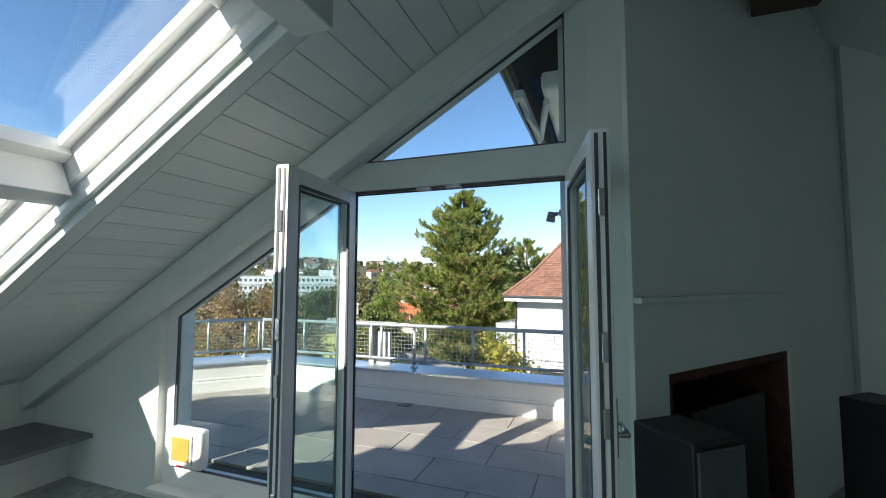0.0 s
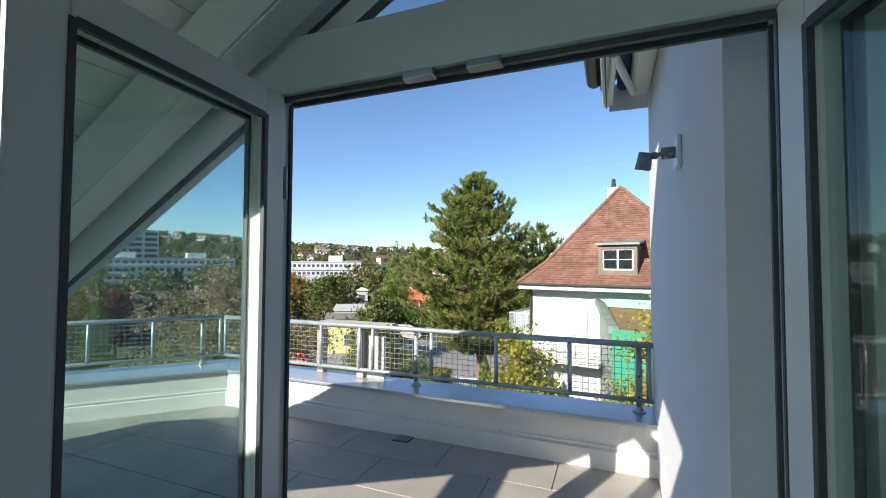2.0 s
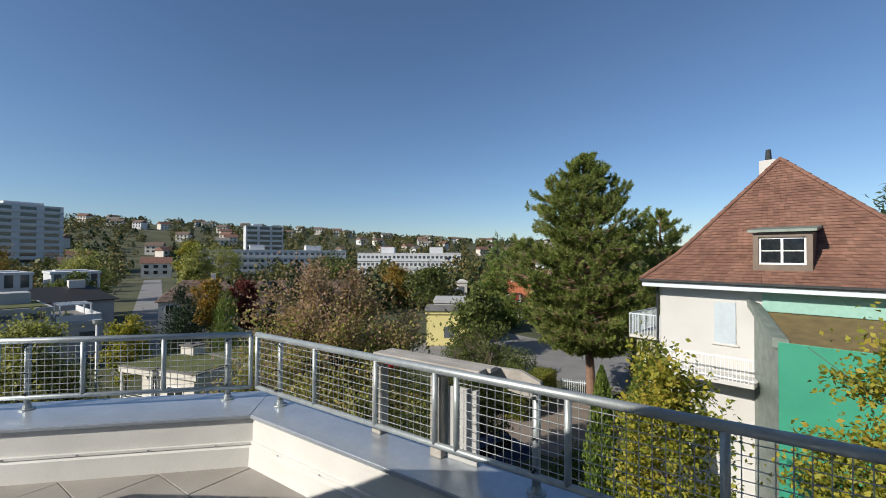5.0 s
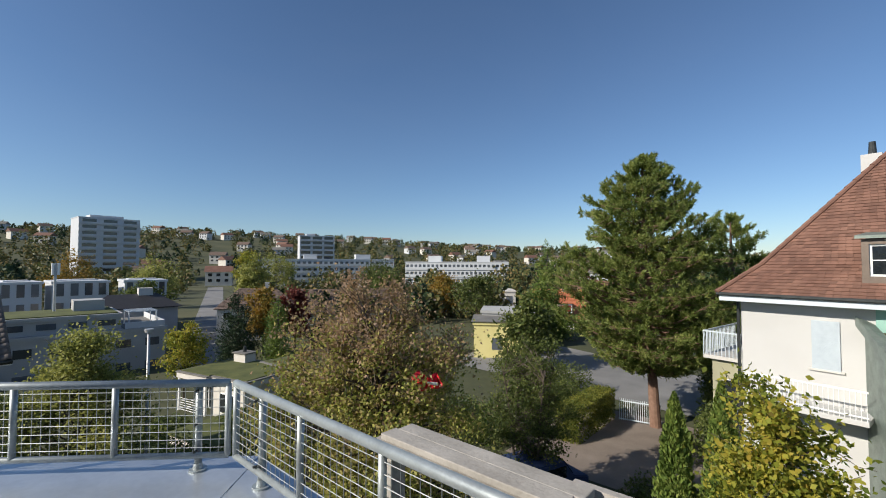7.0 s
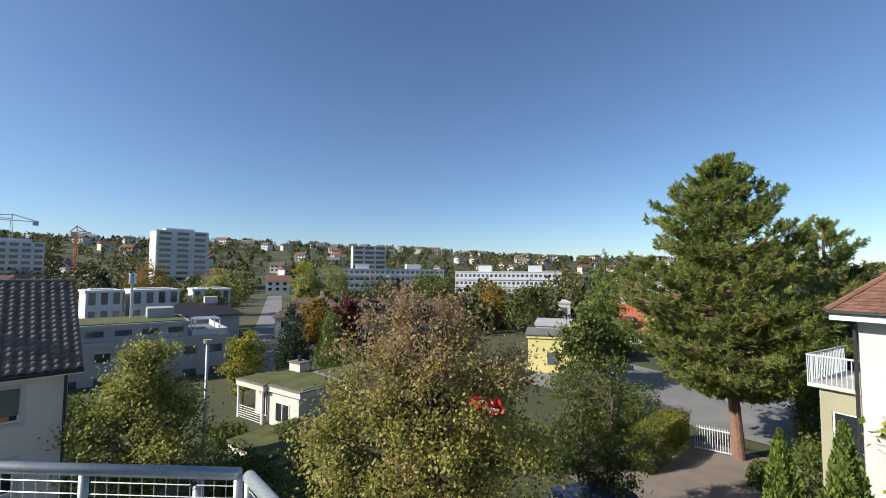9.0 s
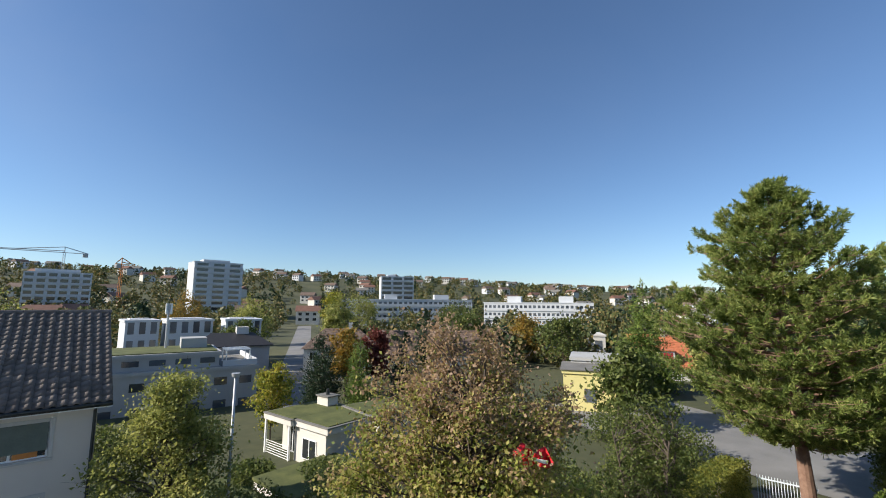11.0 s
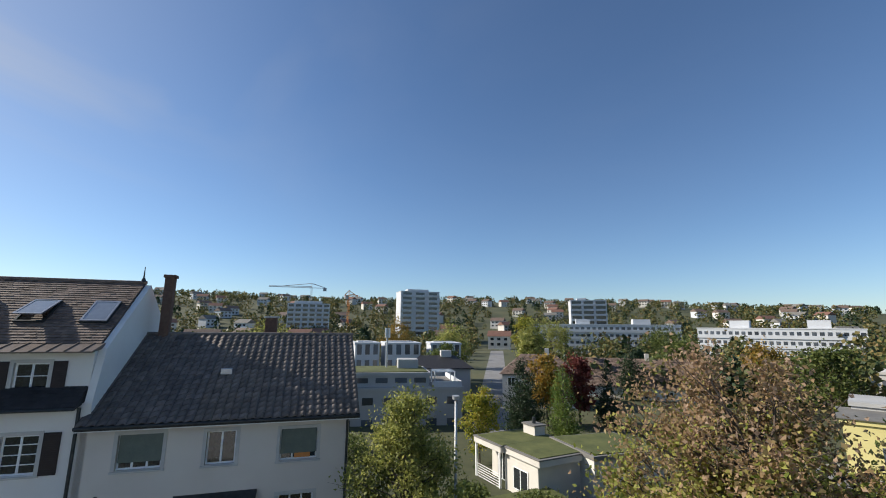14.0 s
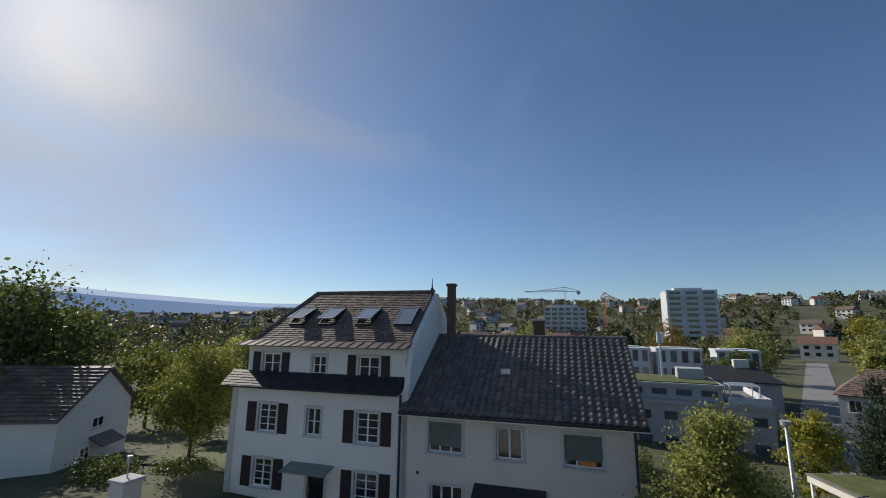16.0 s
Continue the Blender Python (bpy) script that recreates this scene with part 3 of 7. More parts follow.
def column(name, label, base, height, radius, seed, mat, sprays=9000):
    """A columnar conifer: upright sprays packed round a tapering core."""
    rng = np.random.default_rng(seed)
    root = thing(name, label, "tree", pose(*base))
    part("trunk", rod(bmesh.new(), (0, 0, 0), (0, 0, height * 0.9), 0.07, 0.015, n=8), M["bark"], root)
    f, a = rng.random(sprays) ** 0.85, rng.uniform(0, 6.283, sprays)
    flutes = 1 + 0.13 * np.sin(5 * a + 9 * f) + 0.10 * np.sin(3 * a - 14 * f)
    r = radius * np.interp(f, (0, 0.12, 0.5, 0.8, 0.94, 1), (0.8, 1, 0.95, 0.62, 0.26, 0.03)) * flutes * rng.uniform(0.6, 1.05, sprays)
    pts = np.stack([np.cos(a) * r, np.sin(a) * r, 0.1 + f * (height - 0.1)], 1)
    way = np.stack([np.cos(a) * 0.35, np.sin(a) * 0.35, np.ones(sprays)], 1)
    crown = new("crown", crown_mesh("crown", leaf_cards(pts, None, 0.17, 0.42, rng, way), M[mat]))
    crown.parent = root
    return root


def bush_line(name, label, boxes, seed, mat, leaves, size, category="hedge", boxy=0.7):
    """A clipped hedge or shrub: leaves filling rounded boxes (x0, x1, y0, y1, z0, z1)."""
    rng = np.random.default_rng(seed)
    pts = []
    for x0, x1, y0, y1, z0, z1 in boxes:
        v = rng.normal(size=(leaves // len(boxes), 3))
        v /= np.abs(v).max(axis=1, keepdims=True) ** boxy * np.linalg.norm(v, axis=1, keepdims=True) ** (1 - boxy)
        v *= rng.uniform(0.55 + 0.35 * (boxy > 0.9), 1.05 - 0.03 * (boxy > 0.9), (len(v), 1))
        pts.append(np.array([(x0 + x1) / 2, (y0 + y1) / 2, (z0 + z1) / 2]) + v * np.array([x1 - x0, y1 - y0, z1 - z0]) / 2)
    ob = new(name, crown_mesh(name, leaf_cards(np.concatenate(pts), None, size, 0.6, rng), M[mat]))
    return tagged(ob, label, category)


# ---- own house: roof, room, gable ----
SLOPE, CEIL = 0.575, 3.11          # the ceiling rises to the ridge: z = CEIL + SLOPE * x
RIDGE = 1.8
FLOOR = -0.2
ANG = math.atan(SLOPE)


def ceil_z(x):
    return CEIL + SLOPE * x


SKY_X0, SKY_X1, SKY_Y0, SKY_Y1 = -4.1, -0.72, -2.75, -0.84   # the shaft of the roof windows
BACK_Y0, BACK_Y1 = -5.9, -4.1                                  # unseen roof window added behind it to light the room

bm = bmesh.new()
box(bm, -4.6, 5.2, -6.3, 0.1, FLOOR - 0.3, FLOOR)
box(bm, 0.6, 5.2, 0.1, 2.65, FLOOR - 0.3, FLOOR)
solid("floor", bm, M["granite"], "grey speckled granite floor of the attic room", "floor")

# ceiling boards run level, from gable to gable
bm = bmesh.new()
pitch = 0.172 * math.cos(ANG)
x = -4.45
while x < RIDGE:
    x1 = min(x + pitch - 0.006, RIDGE)
    for y0, y1 in ((-6.2, BACK_Y0), (BACK_Y1, SKY_Y0), (SKY_Y1, 0.0)) if SKY_X0 < (x + x1) / 2 < SKY_X1 else ((-6.2, 0.0),):
        prism(bm, [(x, y0, ceil_z(x)), (x1, y0, ceil_z(x1)), (x1, y0, ceil_z(x1) + 0.02), (x, y0, ceil_z(x) + 0.02)], (0, y1 - y0, 0))
    x += pitch
prism(bm, [(RIDGE, -6.2, ceil_z(RIDGE)), (5.1, -6.2, ceil_z(RIDGE) - SLOPE * (5.1 - RIDGE)), (5.1, -6.2, ceil_z(RIDGE) - SLOPE * (5.1 - RIDGE) + 0.02), (RIDGE, -6.2, ceil_z(RIDGE) + 0.02)], (0, 8.9, 0))
solid("ceiling", bm, M["ceiling_board"], "white-painted tongue-and-groove boards on the sloping ceiling", "ceiling")

# roof body above the boards
bm = bmesh.new()
T0, T1 = 0.024, 0.42


def roof_slab(bm, x0, x1, y0, y1, a=T0, b=T1):
    prism(bm, [(x0, y0, ceil_z(x0) + a), (x1, y0, ceil_z(x1) + a), (x1, y0, ceil_z(x1) + b), (x0, y0, ceil_z(x0) + b)], (0, y1 - y0, 0))


roof_slab(bm, -4.75, SKY_X0, -6.4, 0.45)
roof_slab(bm, SKY_X1, RIDGE, -6.4, 0.45)
roof_slab(bm, SKY_X0, SKY_X1, SKY_Y1, 0.45)
roof_slab(bm, SKY_X0, SKY_X1, -6.4, BACK_Y0)
roof_slab(bm, SKY_X0, SKY_X1, BACK_Y1, SKY_Y0)
roof_slab(bm, -0.12, RIDGE, 0.45, 2.85)
zr = ceil_z(RIDGE)
prism(bm, [(RIDGE, -6.4, zr + T0), (5.6, -6.4, zr + T0 - SLOPE * (5.6 - RIDGE)), (5.6, -6.4, zr + T1 - SLOPE * (5.6 - RIDGE)), (RIDGE, -6.4, zr + T1)], (0, 9.25, 0))
solid("roof", bm, M["dark_wood"], "dark boarded roof with a deep verge over the gable", "roof")

# shaft of the roof windows: stepped white linings, frames and panes
def slope_m(x, y, h):
    return Matrix.Translation((x, y, ceil_z(x) + h)) @ Matrix.Rotation(-ANG, 4, "Y")


L = (SKY_X1 - SKY_X0) / math.cos(ANG)
rw = thing("roof_window_shaft", "white-lined shaft of two stacked roof windows", "skylight")
m0 = slope_m(SKY_X0, 0, 0)
for y0, y1, sgn in ((SKY_Y1 - 0.004, SKY_Y1 - 0.1, -1), (SKY_Y0 + 0.004, SKY_Y0 + 0.1, 1)):
    a, b = sorted((y0, y1))
    bm = B(0, L, a, b, 0.0, 0.11, 0.004, m0)
    part("lower_lining", bm, M["beam"], rw)
    c, d = sorted((y1, y1 + sgn * 0.03))
    part("bead", B(0, L, c, d, 0.06, 0.10, 0.004, m0), M["beam"], rw)
    bm = bmesh.new()
    if sgn > 0:
        prism(bm, [(0, y1, 0.11), (0, y1 + sgn * 0.19, 0.27), (0, y1 + sgn * 0.19, 0.45), (0, y0, 0.45), (0, y0, 0.112)], (L, 0, 0))
    else:
        prism(bm, [(0, y1 + 0.012, 0.112), (0, y1 + 0.012, 0.22), (0, y1 - 0.014, 0.225), (0, y1 - 0.014, 0.45), (0, y0, 0.45), (0, y0, 0.112)], (L, 0, 0))
    bmesh.ops.transform(bm, matrix=m0, verts=bm.verts)
    part("upper_lining", bm, M["pvc"], rw)
part("end_lining", B(-0.05, 0.0, SKY_Y0, SKY_Y1, 0.0, 0.41, 0.0, m0), M["pvc"], rw)
part("end_lining", B(L, L + 0.05, SKY_Y0, SKY_Y1, 0.0, 0.41, 0.0, m0), M["pvc"], rw)
for a, b in ((0.62, 2.076), (2.196, 3.60)):
    fy0, fy1 = SKY_Y0 + 0.29, SKY_Y1 - 0.115
    bm = bmesh.new()
    box(bm, a, a + 0.09, fy0, fy1, 0.36, 0.46, 0.006, m0)
    box(bm, b - 0.09, b, fy0, fy1, 0.36, 0.46, 0.006, m0)
    box(bm, a + 0.09, b - 0.09, fy0, fy0 + 0.08, 0.36, 0.46, 0.006, m0)
    box(bm, a + 0.09, b - 0.09, fy1 - 0.055, fy1, 0.40, 0.46, 0.006, m0)
    sash = part("sash", bm, M["pvc"], rw)
    g = part("pane", B(a + 0.085, b - 0.085, fy0 + 0.075, fy1 - 0.05, 0.43, 0.445, 0.0, m0), M["glass"], sash)
    g.visible_shadow = False
part("closing_panel", B(0.0, 0.62, SKY_Y0 + 0.1, SKY_Y1 - 0.12, 0.34, 0.46, 0.004, m0), M["pvc"], rw)
part("closing_panel", B(3.60, L, SKY_Y0 + 0.1, SKY_Y1 - 0.12, 0.34, 0.46, 0.004, m0), M["pvc"], rw)
part("mullion", B(2.076, 2.196, SKY_Y0 + 0.1, SKY_Y1 - 0.12, 0.14, 0.44, 0.006, m0), M["pvc"], rw)

# second roof window, out of view, added to let more light in
rw = thing("roof_window", "unseen white-framed roof window added further back to light the room", "skylight")
for a, b, c, d in ((0, L, BACK_Y0, BACK_Y0 + 0.1), (0, L, BACK_Y1 - 0.1, BACK_Y1), (0, 0.1, BACK_Y0 + 0.1, BACK_Y1 - 0.1), (L - 0.1, L, BACK_Y0 + 0.1, BACK_Y1 - 0.1)):
    part("frame", B(a, b, c, d, 0.0, 0.4, 0.004, m0), M["pvc"], rw)
g = part("pane", B(0.1, L - 0.1, BACK_Y0 + 0.1, BACK_Y1 - 0.1, 0.32, 0.335, 0.0, m0), M["glass"], rw)
g.visible_shadow = False
# fill lamp added in that opening to brighten the room
fill_data = bpy.data.lights.new("sky_light", "AREA")
fill_data.shape, fill_data.size, fill_data.size_y, fill_data.energy, fill_data.color = "RECTANGLE", L - 0.25, BACK_Y1 - BACK_Y0 - 0.25, 36.0, (0.82, 0.97, 0.97)
sl = new("sky_light", fill_data)
sl.matrix_world = m0 @ Matrix.Translation((L / 2, (BACK_Y0 + BACK_Y1) / 2, 0.2))

# rafter against the gable, purlin over the shaft
bm = bmesh.new()
prism(bm, [(-4.45, -0.12, ceil_z(-4.45) - 0.25), (1.6, -0.12, ceil_z(1.6) - 0.25), (1.6, -0.12, ceil_z(1.6) - 0.004), (-4.45, -0.12, ceil_z(-4.45) - 0.004)], (0, 0.12, 0))
bmesh.ops.bevel(bm, geom=[e for e in bm.edges if abs((e.verts[0].co - e.verts[1].co).x) > 3], offset=0.008, segments=2, affect="EDGES")
solid("trim_rafter", bm, M["beam"], "white-painted rafter beam along the gable", "beam")
solid("trim_purlin", B(-0.70, -0.52, -6.2, -1.03, 2.52, 2.76, 0.008), M["beam"], "white-painted purlin beam above the roof windows", "beam")

bm = B(1.55, 1.95, -6.2, 1.15, 3.42, 3.78, 0.01)
solid("trim_ridge_beam", bm, M["ridge_wood"], "dark brown ridge beam under the ceiling", "beam")

# gable wall around the glazing (glazing line z = 1.2 + 0.579 (x + 2.73))
XL, XJ, XR, XE = -2.73, -1.11, 0.31, 0.63
bm = bmesh.new()
def gpoly(points, y0=0.0, y1=0.3):
    prism(bm, [(x, y0, z) for x, z in points], (0, y1 - y0, 0))
gpoly([(-5.6, -0.9), (XL - 0.1, -0.9), (XL - 0.1, ceil_z(XL - 0.1)), (-4.5, ceil_z(-4.5)), (-5.6, 0.0)])
gpoly([(XL - 0.1, -0.9), (XE, -0.9), (XE, -0.12), (XL - 0.1, -0.12)])
gpoly([(XL - 0.1, 1.30), (XJ - 0.02, 2.30), (XJ - 0.02, ceil_z(XJ)), (XL - 0.1, ceil_z(XL - 0.1))])
gpoly([(XJ - 0.02, 2.42), (XR + 0.01, 3.21), (XR + 0.01, ceil_z(XR)), (XJ - 0.02, ceil_z(XJ))])
gpoly([(XR + 0.12, -0.9), (XE, -0.9), (XE, ceil_z(XE)), (XR + 0.12, ceil_z(XR + 0.12))])
gpoly([(XR + 0.01, 3.11), (XR + 0.12, 3.11), (XR + 0.12, ceil_z(XR + 0.12)), (XR + 0.01, ceil_z(XR))])
solid("wall_gable", bm, M["white_wall"], "white plastered gable wall with sloping glazing", "wall")

# frames of the glazing
win = tagged(thing("window_1", "fixed floor-level glazing under the roof slope", "window"), kind="structure")
bm = bmesh.new()
FY0, FY1 = 0.06, 0.14
for pts in ([(XL - 0.1, -0.12), (XL, -0.12), (XL, 1.20), (XL - 0.1, 1.30)],
            [(XL, -0.12), (XJ - 0.08, -0.12), (XJ - 0.08, 0.03), (XL, 0.03)],
            [(XL, 1.20), (XJ - 0.08, 2.09), (XJ - 0.08, 2.26), (XL - 0.1, 1.30)]):
    prism(bm, [(x, FY0, z) for x, z in pts], (0, FY1 - FY0, 0))
part("window_frame", bm, M["pvc"], win)
bm = bmesh.new()
for a, b in (((XL, 0.03), (XL, 1.20)), ((XL, 0.03), (XJ - 0.08, 0.03)), ((XL, 1.20), (XJ - 0.08, 2.09))):
    d = Vector((b[0] - a[0], 0, b[1] - a[1]))
    rod(bm, (a[0], FY0 + 0.02, a[1]), (b[0], FY0 + 0.02, b[1]), 0.014, n=6)
part("gasket", bm, M["gasket"], win)
bm = bmesh.new()
prism(bm, [(XL, 0.095, 0.03), (XJ - 0.08, 0.095, 0.03), (XJ - 0.08, 0.095, 2.09), (XL, 0.095, 1.20)], (0, 0.012, 0))
part("pane", bm, M["glass"], win).visible_shadow = False
part("window_sill", B(XL - 0.12, XJ - 0.08, -0.06, 0.06, -0.13, -0.10, 0.006), M["pvc"], win)

win2 = tagged(thing("window_2", "triangular fixed pane above the terrace door", "window"), kind="structure")
bm = bmesh.new()
for pts in ([(XJ - 0.3, 2.10), (XR + 0.12, 2.10), (XR + 0.12, 2.285), (XJ + 0.05, 2.285)],
            [(XJ + 0.02, 2.285), (XJ + 0.10, 2.285), (XR, 3.07), (XR, 3.14)],
            [(XR, 2.285), (XR + 0.12, 2.285), (XR + 0.12, 3.20), (XR, 3.14)]):
    prism(bm, [(x, 0.03, z) for x, z in pts], (0, 0.12, 0))
part("window_frame", bm, M["beam"], win2)
bm = bmesh.new()
for a, b in (((XJ + 0.10, 2.29), (XR, 2.29)), ((XJ + 0.10, 2.29), (XR, 3.065)), ((XR, 2.29), (XR, 3.065))):
    rod(bm, (a[0], 0.055, a[1]), (b[0], 0.055, b[1]), 0.012, n=6)
part("gasket", bm, M["gasket"], win2)
bm = bmesh.new()
prism(bm, [(XJ + 0.09, 0.09, 2.285), (XR, 0.09, 2.285), (XR, 0.09, 3.07)], (0, 0.012, 0))
part("pane", bm, M["glass"], win2).visible_shadow = False

# cat flap in the fixed pane
cat = thing("cat_flap", "white plastic cat flap with an amber door, set in the glass", "cat flap")
part("housing", B(-2.70, -2.36, 0.0, 0.092, 0.06, 0.36, 0.03), M["pvc"], cat, smooth=True)
part("bezel", B(-2.655, -2.435, -0.014, 0.001, 0.10, 0.325, 0.006), M["pvc"], cat)
part("flap", B(-2.635, -2.455, -0.020, -0.012, 0.125, 0.30, 0.004), M["amber"], cat, "translucent amber flap")
part("latch", B(-2.57, -2.52, -0.026, -0.018, 0.085, 0.10, 0.002), M["red_blind"], cat, "small red latch")

# terrace door: frame, threshold and two leaves standing open
door = tagged(thing("door_1", "two-leaf glazed terrace door standing open inwards", "door"), kind="structure")
bm = bmesh.new()
box(bm, XJ - 0.08, XJ, 0.04, 0.12, -0.12, 2.10, 0.004)
box(bm, XR, XR + 0.12, 0.04, 0.12, -0.12, 2.10, 0.004)
part("door_frame", bm, M["pvc"], door)
bm = bmesh.new()
for y0, y1 in ((0.050, 0.062), (0.102, 0.114)):
    box(bm, XJ, XJ + 0.010, y0, y1, -0.05, 2.09)
    box(bm, XR - 0.010, XR, y0, y1, -0.05, 2.09)
    box(bm, XJ + 0.010, XR - 0.010, y0, y1, 2.082, 2.098)
part("gasket", bm, M["gasket"], door)
part("threshold", B(XJ, XR, 0.02, 0.24, -0.12, -0.02, 0.006), M["alu"], door, "aluminium threshold")
for xs in (-0.62, -0.42):
    part("striker", B(xs, xs + 0.10, 0.025, 0.065, 2.075, 2.10, 0.004), M["alu"], door)


def door_leaf(hinge, free, handle):
    hx, hy = hinge
    d = Vector((free[0] - hx, free[1] - hy, 0))
    m = Matrix.Translation((hx, hy, 0)) @ Matrix.Rotation(math.atan2(d.y, d.x), 4, "Z")
    wd, z0, z1, th = d.length, 0.0, 2.10, 0.075
    bm = bmesh.new()
    box(bm, 0, 0.09, -th / 2, th / 2, z0, z1, 0.006, m)
    box(bm, wd - 0.10, wd, -th / 2, th / 2, z0, z1, 0.006, m)
    box(bm, 0.09, wd - 0.10, -th / 2, th / 2, z0, z0 + 0.11, 0.006, m)
    box(bm, 0.09, wd - 0.10, -th / 2, th / 2, z1 - 0.09, z1, 0.006, m)
    leaf = part("leaf", bm, M["pvc"], door)
    bm = bmesh.new()
    for s in (-1, 1):
        y0, y1 = sorted((s * (th / 2 - 0.012), s * (th / 2 + 0.002)))
        box(bm, 0.085, 0.10, y0, y1, z0 + 0.11, z1 - 0.09, 0, m)
        box(bm, wd - 0.11, wd - 0.095, y0, y1, z0 + 0.11, z1 - 0.09, 0, m)
        box(bm, 0.10, wd - 0.11, y0, y1, z1 - 0.105, z1 - 0.085, 0, m)
        box(bm, 0.10, wd - 0.11, y0, y1, z0 + 0.10, z0 + 0.12, 0, m)
    box(bm, wd, wd + 0.004, -0.022, -0.008, z0 + 0.02, z1 - 0.02, 0, m)
    box(bm, wd, wd + 0.004, 0.012, 0.024, z0 + 0.02, z1 - 0.02, 0, m)
    part("gasket", bm, M["gasket"], leaf)
    part("pane", B(0.095, wd - 0.105, -0.008, 0.008, z0 + 0.11, z1 - 0.09, 0, m), M["door_glass"], leaf).visible_shadow = False
    for z in (0.35, 0.92, 1.20, 1.75):
        part("keep", B(wd + 0.003, wd + 0.009, -0.012, 0.012, z, z + 0.11, 0.002, m), M["chrome"], leaf, "steel lock keep")
    part("hinge", rod(rod(bmesh.new(), m @ Vector((-0.012, 0.03, 0.25)), m @ Vector((-0.012, 0.03, 0.36)), 0.011), m @ Vector((-0.012, 0.03, 1.75)), m @ Vector((-0.012, 0.03, 1.86)), 0.011), M["alu"], leaf)
    if handle:
        s = handle
        part("handle_plate", B(wd - 0.07, wd - 0.03, *sorted((s * th / 2, s * (th / 2 + 0.012))), 0.84, 1.06, 0.004, m), M["chrome"], leaf)
        bm = bmesh.new()
        rod(bm, m @ Vector((wd - 0.05, s * th / 2, 0.92)), m @ Vector((wd - 0.05, s * (th / 2 + 0.055), 0.92)), 0.011)
        rod(bm, m @ Vector((wd - 0.05, s * (th / 2 + 0.052), 0.92)), m @ Vector((wd - 0.18, s * (th / 2 + 0.055), 0.92)), 0.010)
        part("door_handle", bm, M["chrome"], leaf, "brushed steel lever handle", True)


door_leaf((-1.12, 0.05), (-1.05, -0.70), 0)
door_leaf((0.335, 0.05), (0.485, -0.70), 1)

# knee wall, back and side walls, chimney wall with its fireplace
solid("wall_knee", B(-4.6, -4.4, -6.3, 0.0, FLOOR, ceil_z(-4.4)), M["white_wall"], "low white knee wall", "wall")
solid("wall_riser", B(-4.4, -3.88, -6.2, 0.0, FLOOR, 0.16), M["white_wall"], "white plinth below the stone ledge", "wall")
led = solid("stone_ledge", B(-4.4, -3.58, -6.2, -0.003, 0.163, 0.20, 0.005), M["slate_top"], "dark slate ledge along the knee wall", "ledge", kind="")
solid("wall_back", B(-4.6, 5.2, -6.5, -6.2, FLOOR, 4.6), M["white_wall"], "white back wall", "wall")
solid("wall_right", B(5.0, 5.2, -6.2, 2.65, FLOOR, 4.2), M["white_wall"], "white side wall", "wall")
PD = Vector((0.617, 0.787, 0))
PN = Vector((0.787, -0.617, 0))
mf = Matrix(((PD.x, -PN.x, 0, XE), (PD.y, -PN.y, 0, -0.02), (0, 0, 1, 0), (0, 0, 0, 1)))
bm = holed_wall(bmesh.new(), 0, 3.4, FLOOR, 4.3, 0.0, 0.25, [(0.30, 1.86, -0.08, 0.99)])
bmesh.ops.transform(bm, matrix=mf, verts=bm.verts)
solid("wall_chimney", bm, M["white_wall"], "white chimney wall with a fireplace opening", "wall")
fp = thing("fireplace", "open brick fireplace in the white chimney wall", "fireplace")
bm = bmesh.new()
box(bm, 0.302, 1.858, 0.55, 0.60, -0.08, 0.99, 0, mf)
box(bm, 0.302, 0.36, 0.02, 0.55, -0.08, 0.99, 0, mf)
box(bm, 1.80, 1.858, 0.02, 0.55, -0.08, 0.99, 0, mf)
box(bm, 0.36, 1.80, 0.02, 0.55, 0.93, 0.988, 0, mf)
box(bm, 0.36, 1.80, 0.02, 0.55, -0.08, -0.04, 0, mf)
part("firebox", bm, M["brick_red"], fp)
part("insert", B(0.62, 1.55, 0.05, 0.5, -0.04, 0.72, 0.01, mf), M["black"], fp, "black iron fire insert")
part("mantel", B(0.0, 1.75, -0.05, -0.002, 1.385, 1.415, 0.004, mf), M["white_wall"], fp, "thin white mantel ledge")
solid("wall_inner", B(2.6, 5.0, 2.4, 2.65, FLOOR, 4.2), M["white_wall"], "white inner wall", "wall")


def loudspeaker(m, label):
    sp = thing("loudspeaker", label, "loudspeaker", m, "pair of loudspeakers")
    part("cabinet", B(-0.14, 0.14, -0.16, 0.16, 0.02, 1.06, 0.012), M["black"], sp)
    part("grille", B(-0.13, 0.13, -0.175, -0.158, 0.06, 1.03, 0.008), M["gasket"], sp, "black cloth grille")
    part("plinth", B(-0.13, 0.13, -0.15, 0.15, 0.0, 0.022), M["dark_metal"], sp)


loudspeaker(pose(0.81, -0.26, FLOOR, 0, 0, 40), "black floor loudspeaker beside the fireplace")
loudspeaker(pose(1.92, 0.59, FLOOR, 0, 0, 40), "black floor loudspeaker beyond the fireplace")

# ---- terrace ----
C = Vector((-3.95, 2.39, 0))
E = Vector((-0.703, -0.711, 0))       # run of the outer parapet
N = Vector((-0.711, 0.703, 0))        # and its outward side
END = C + E * 3.0


def corner(d1, d2):
    """Where the line d1 beyond the garden parapet meets the line d2 beyond the slanting one."""
    p = C + N * d2
    return p + E * ((C.y + d1 - p.y) / E.y)


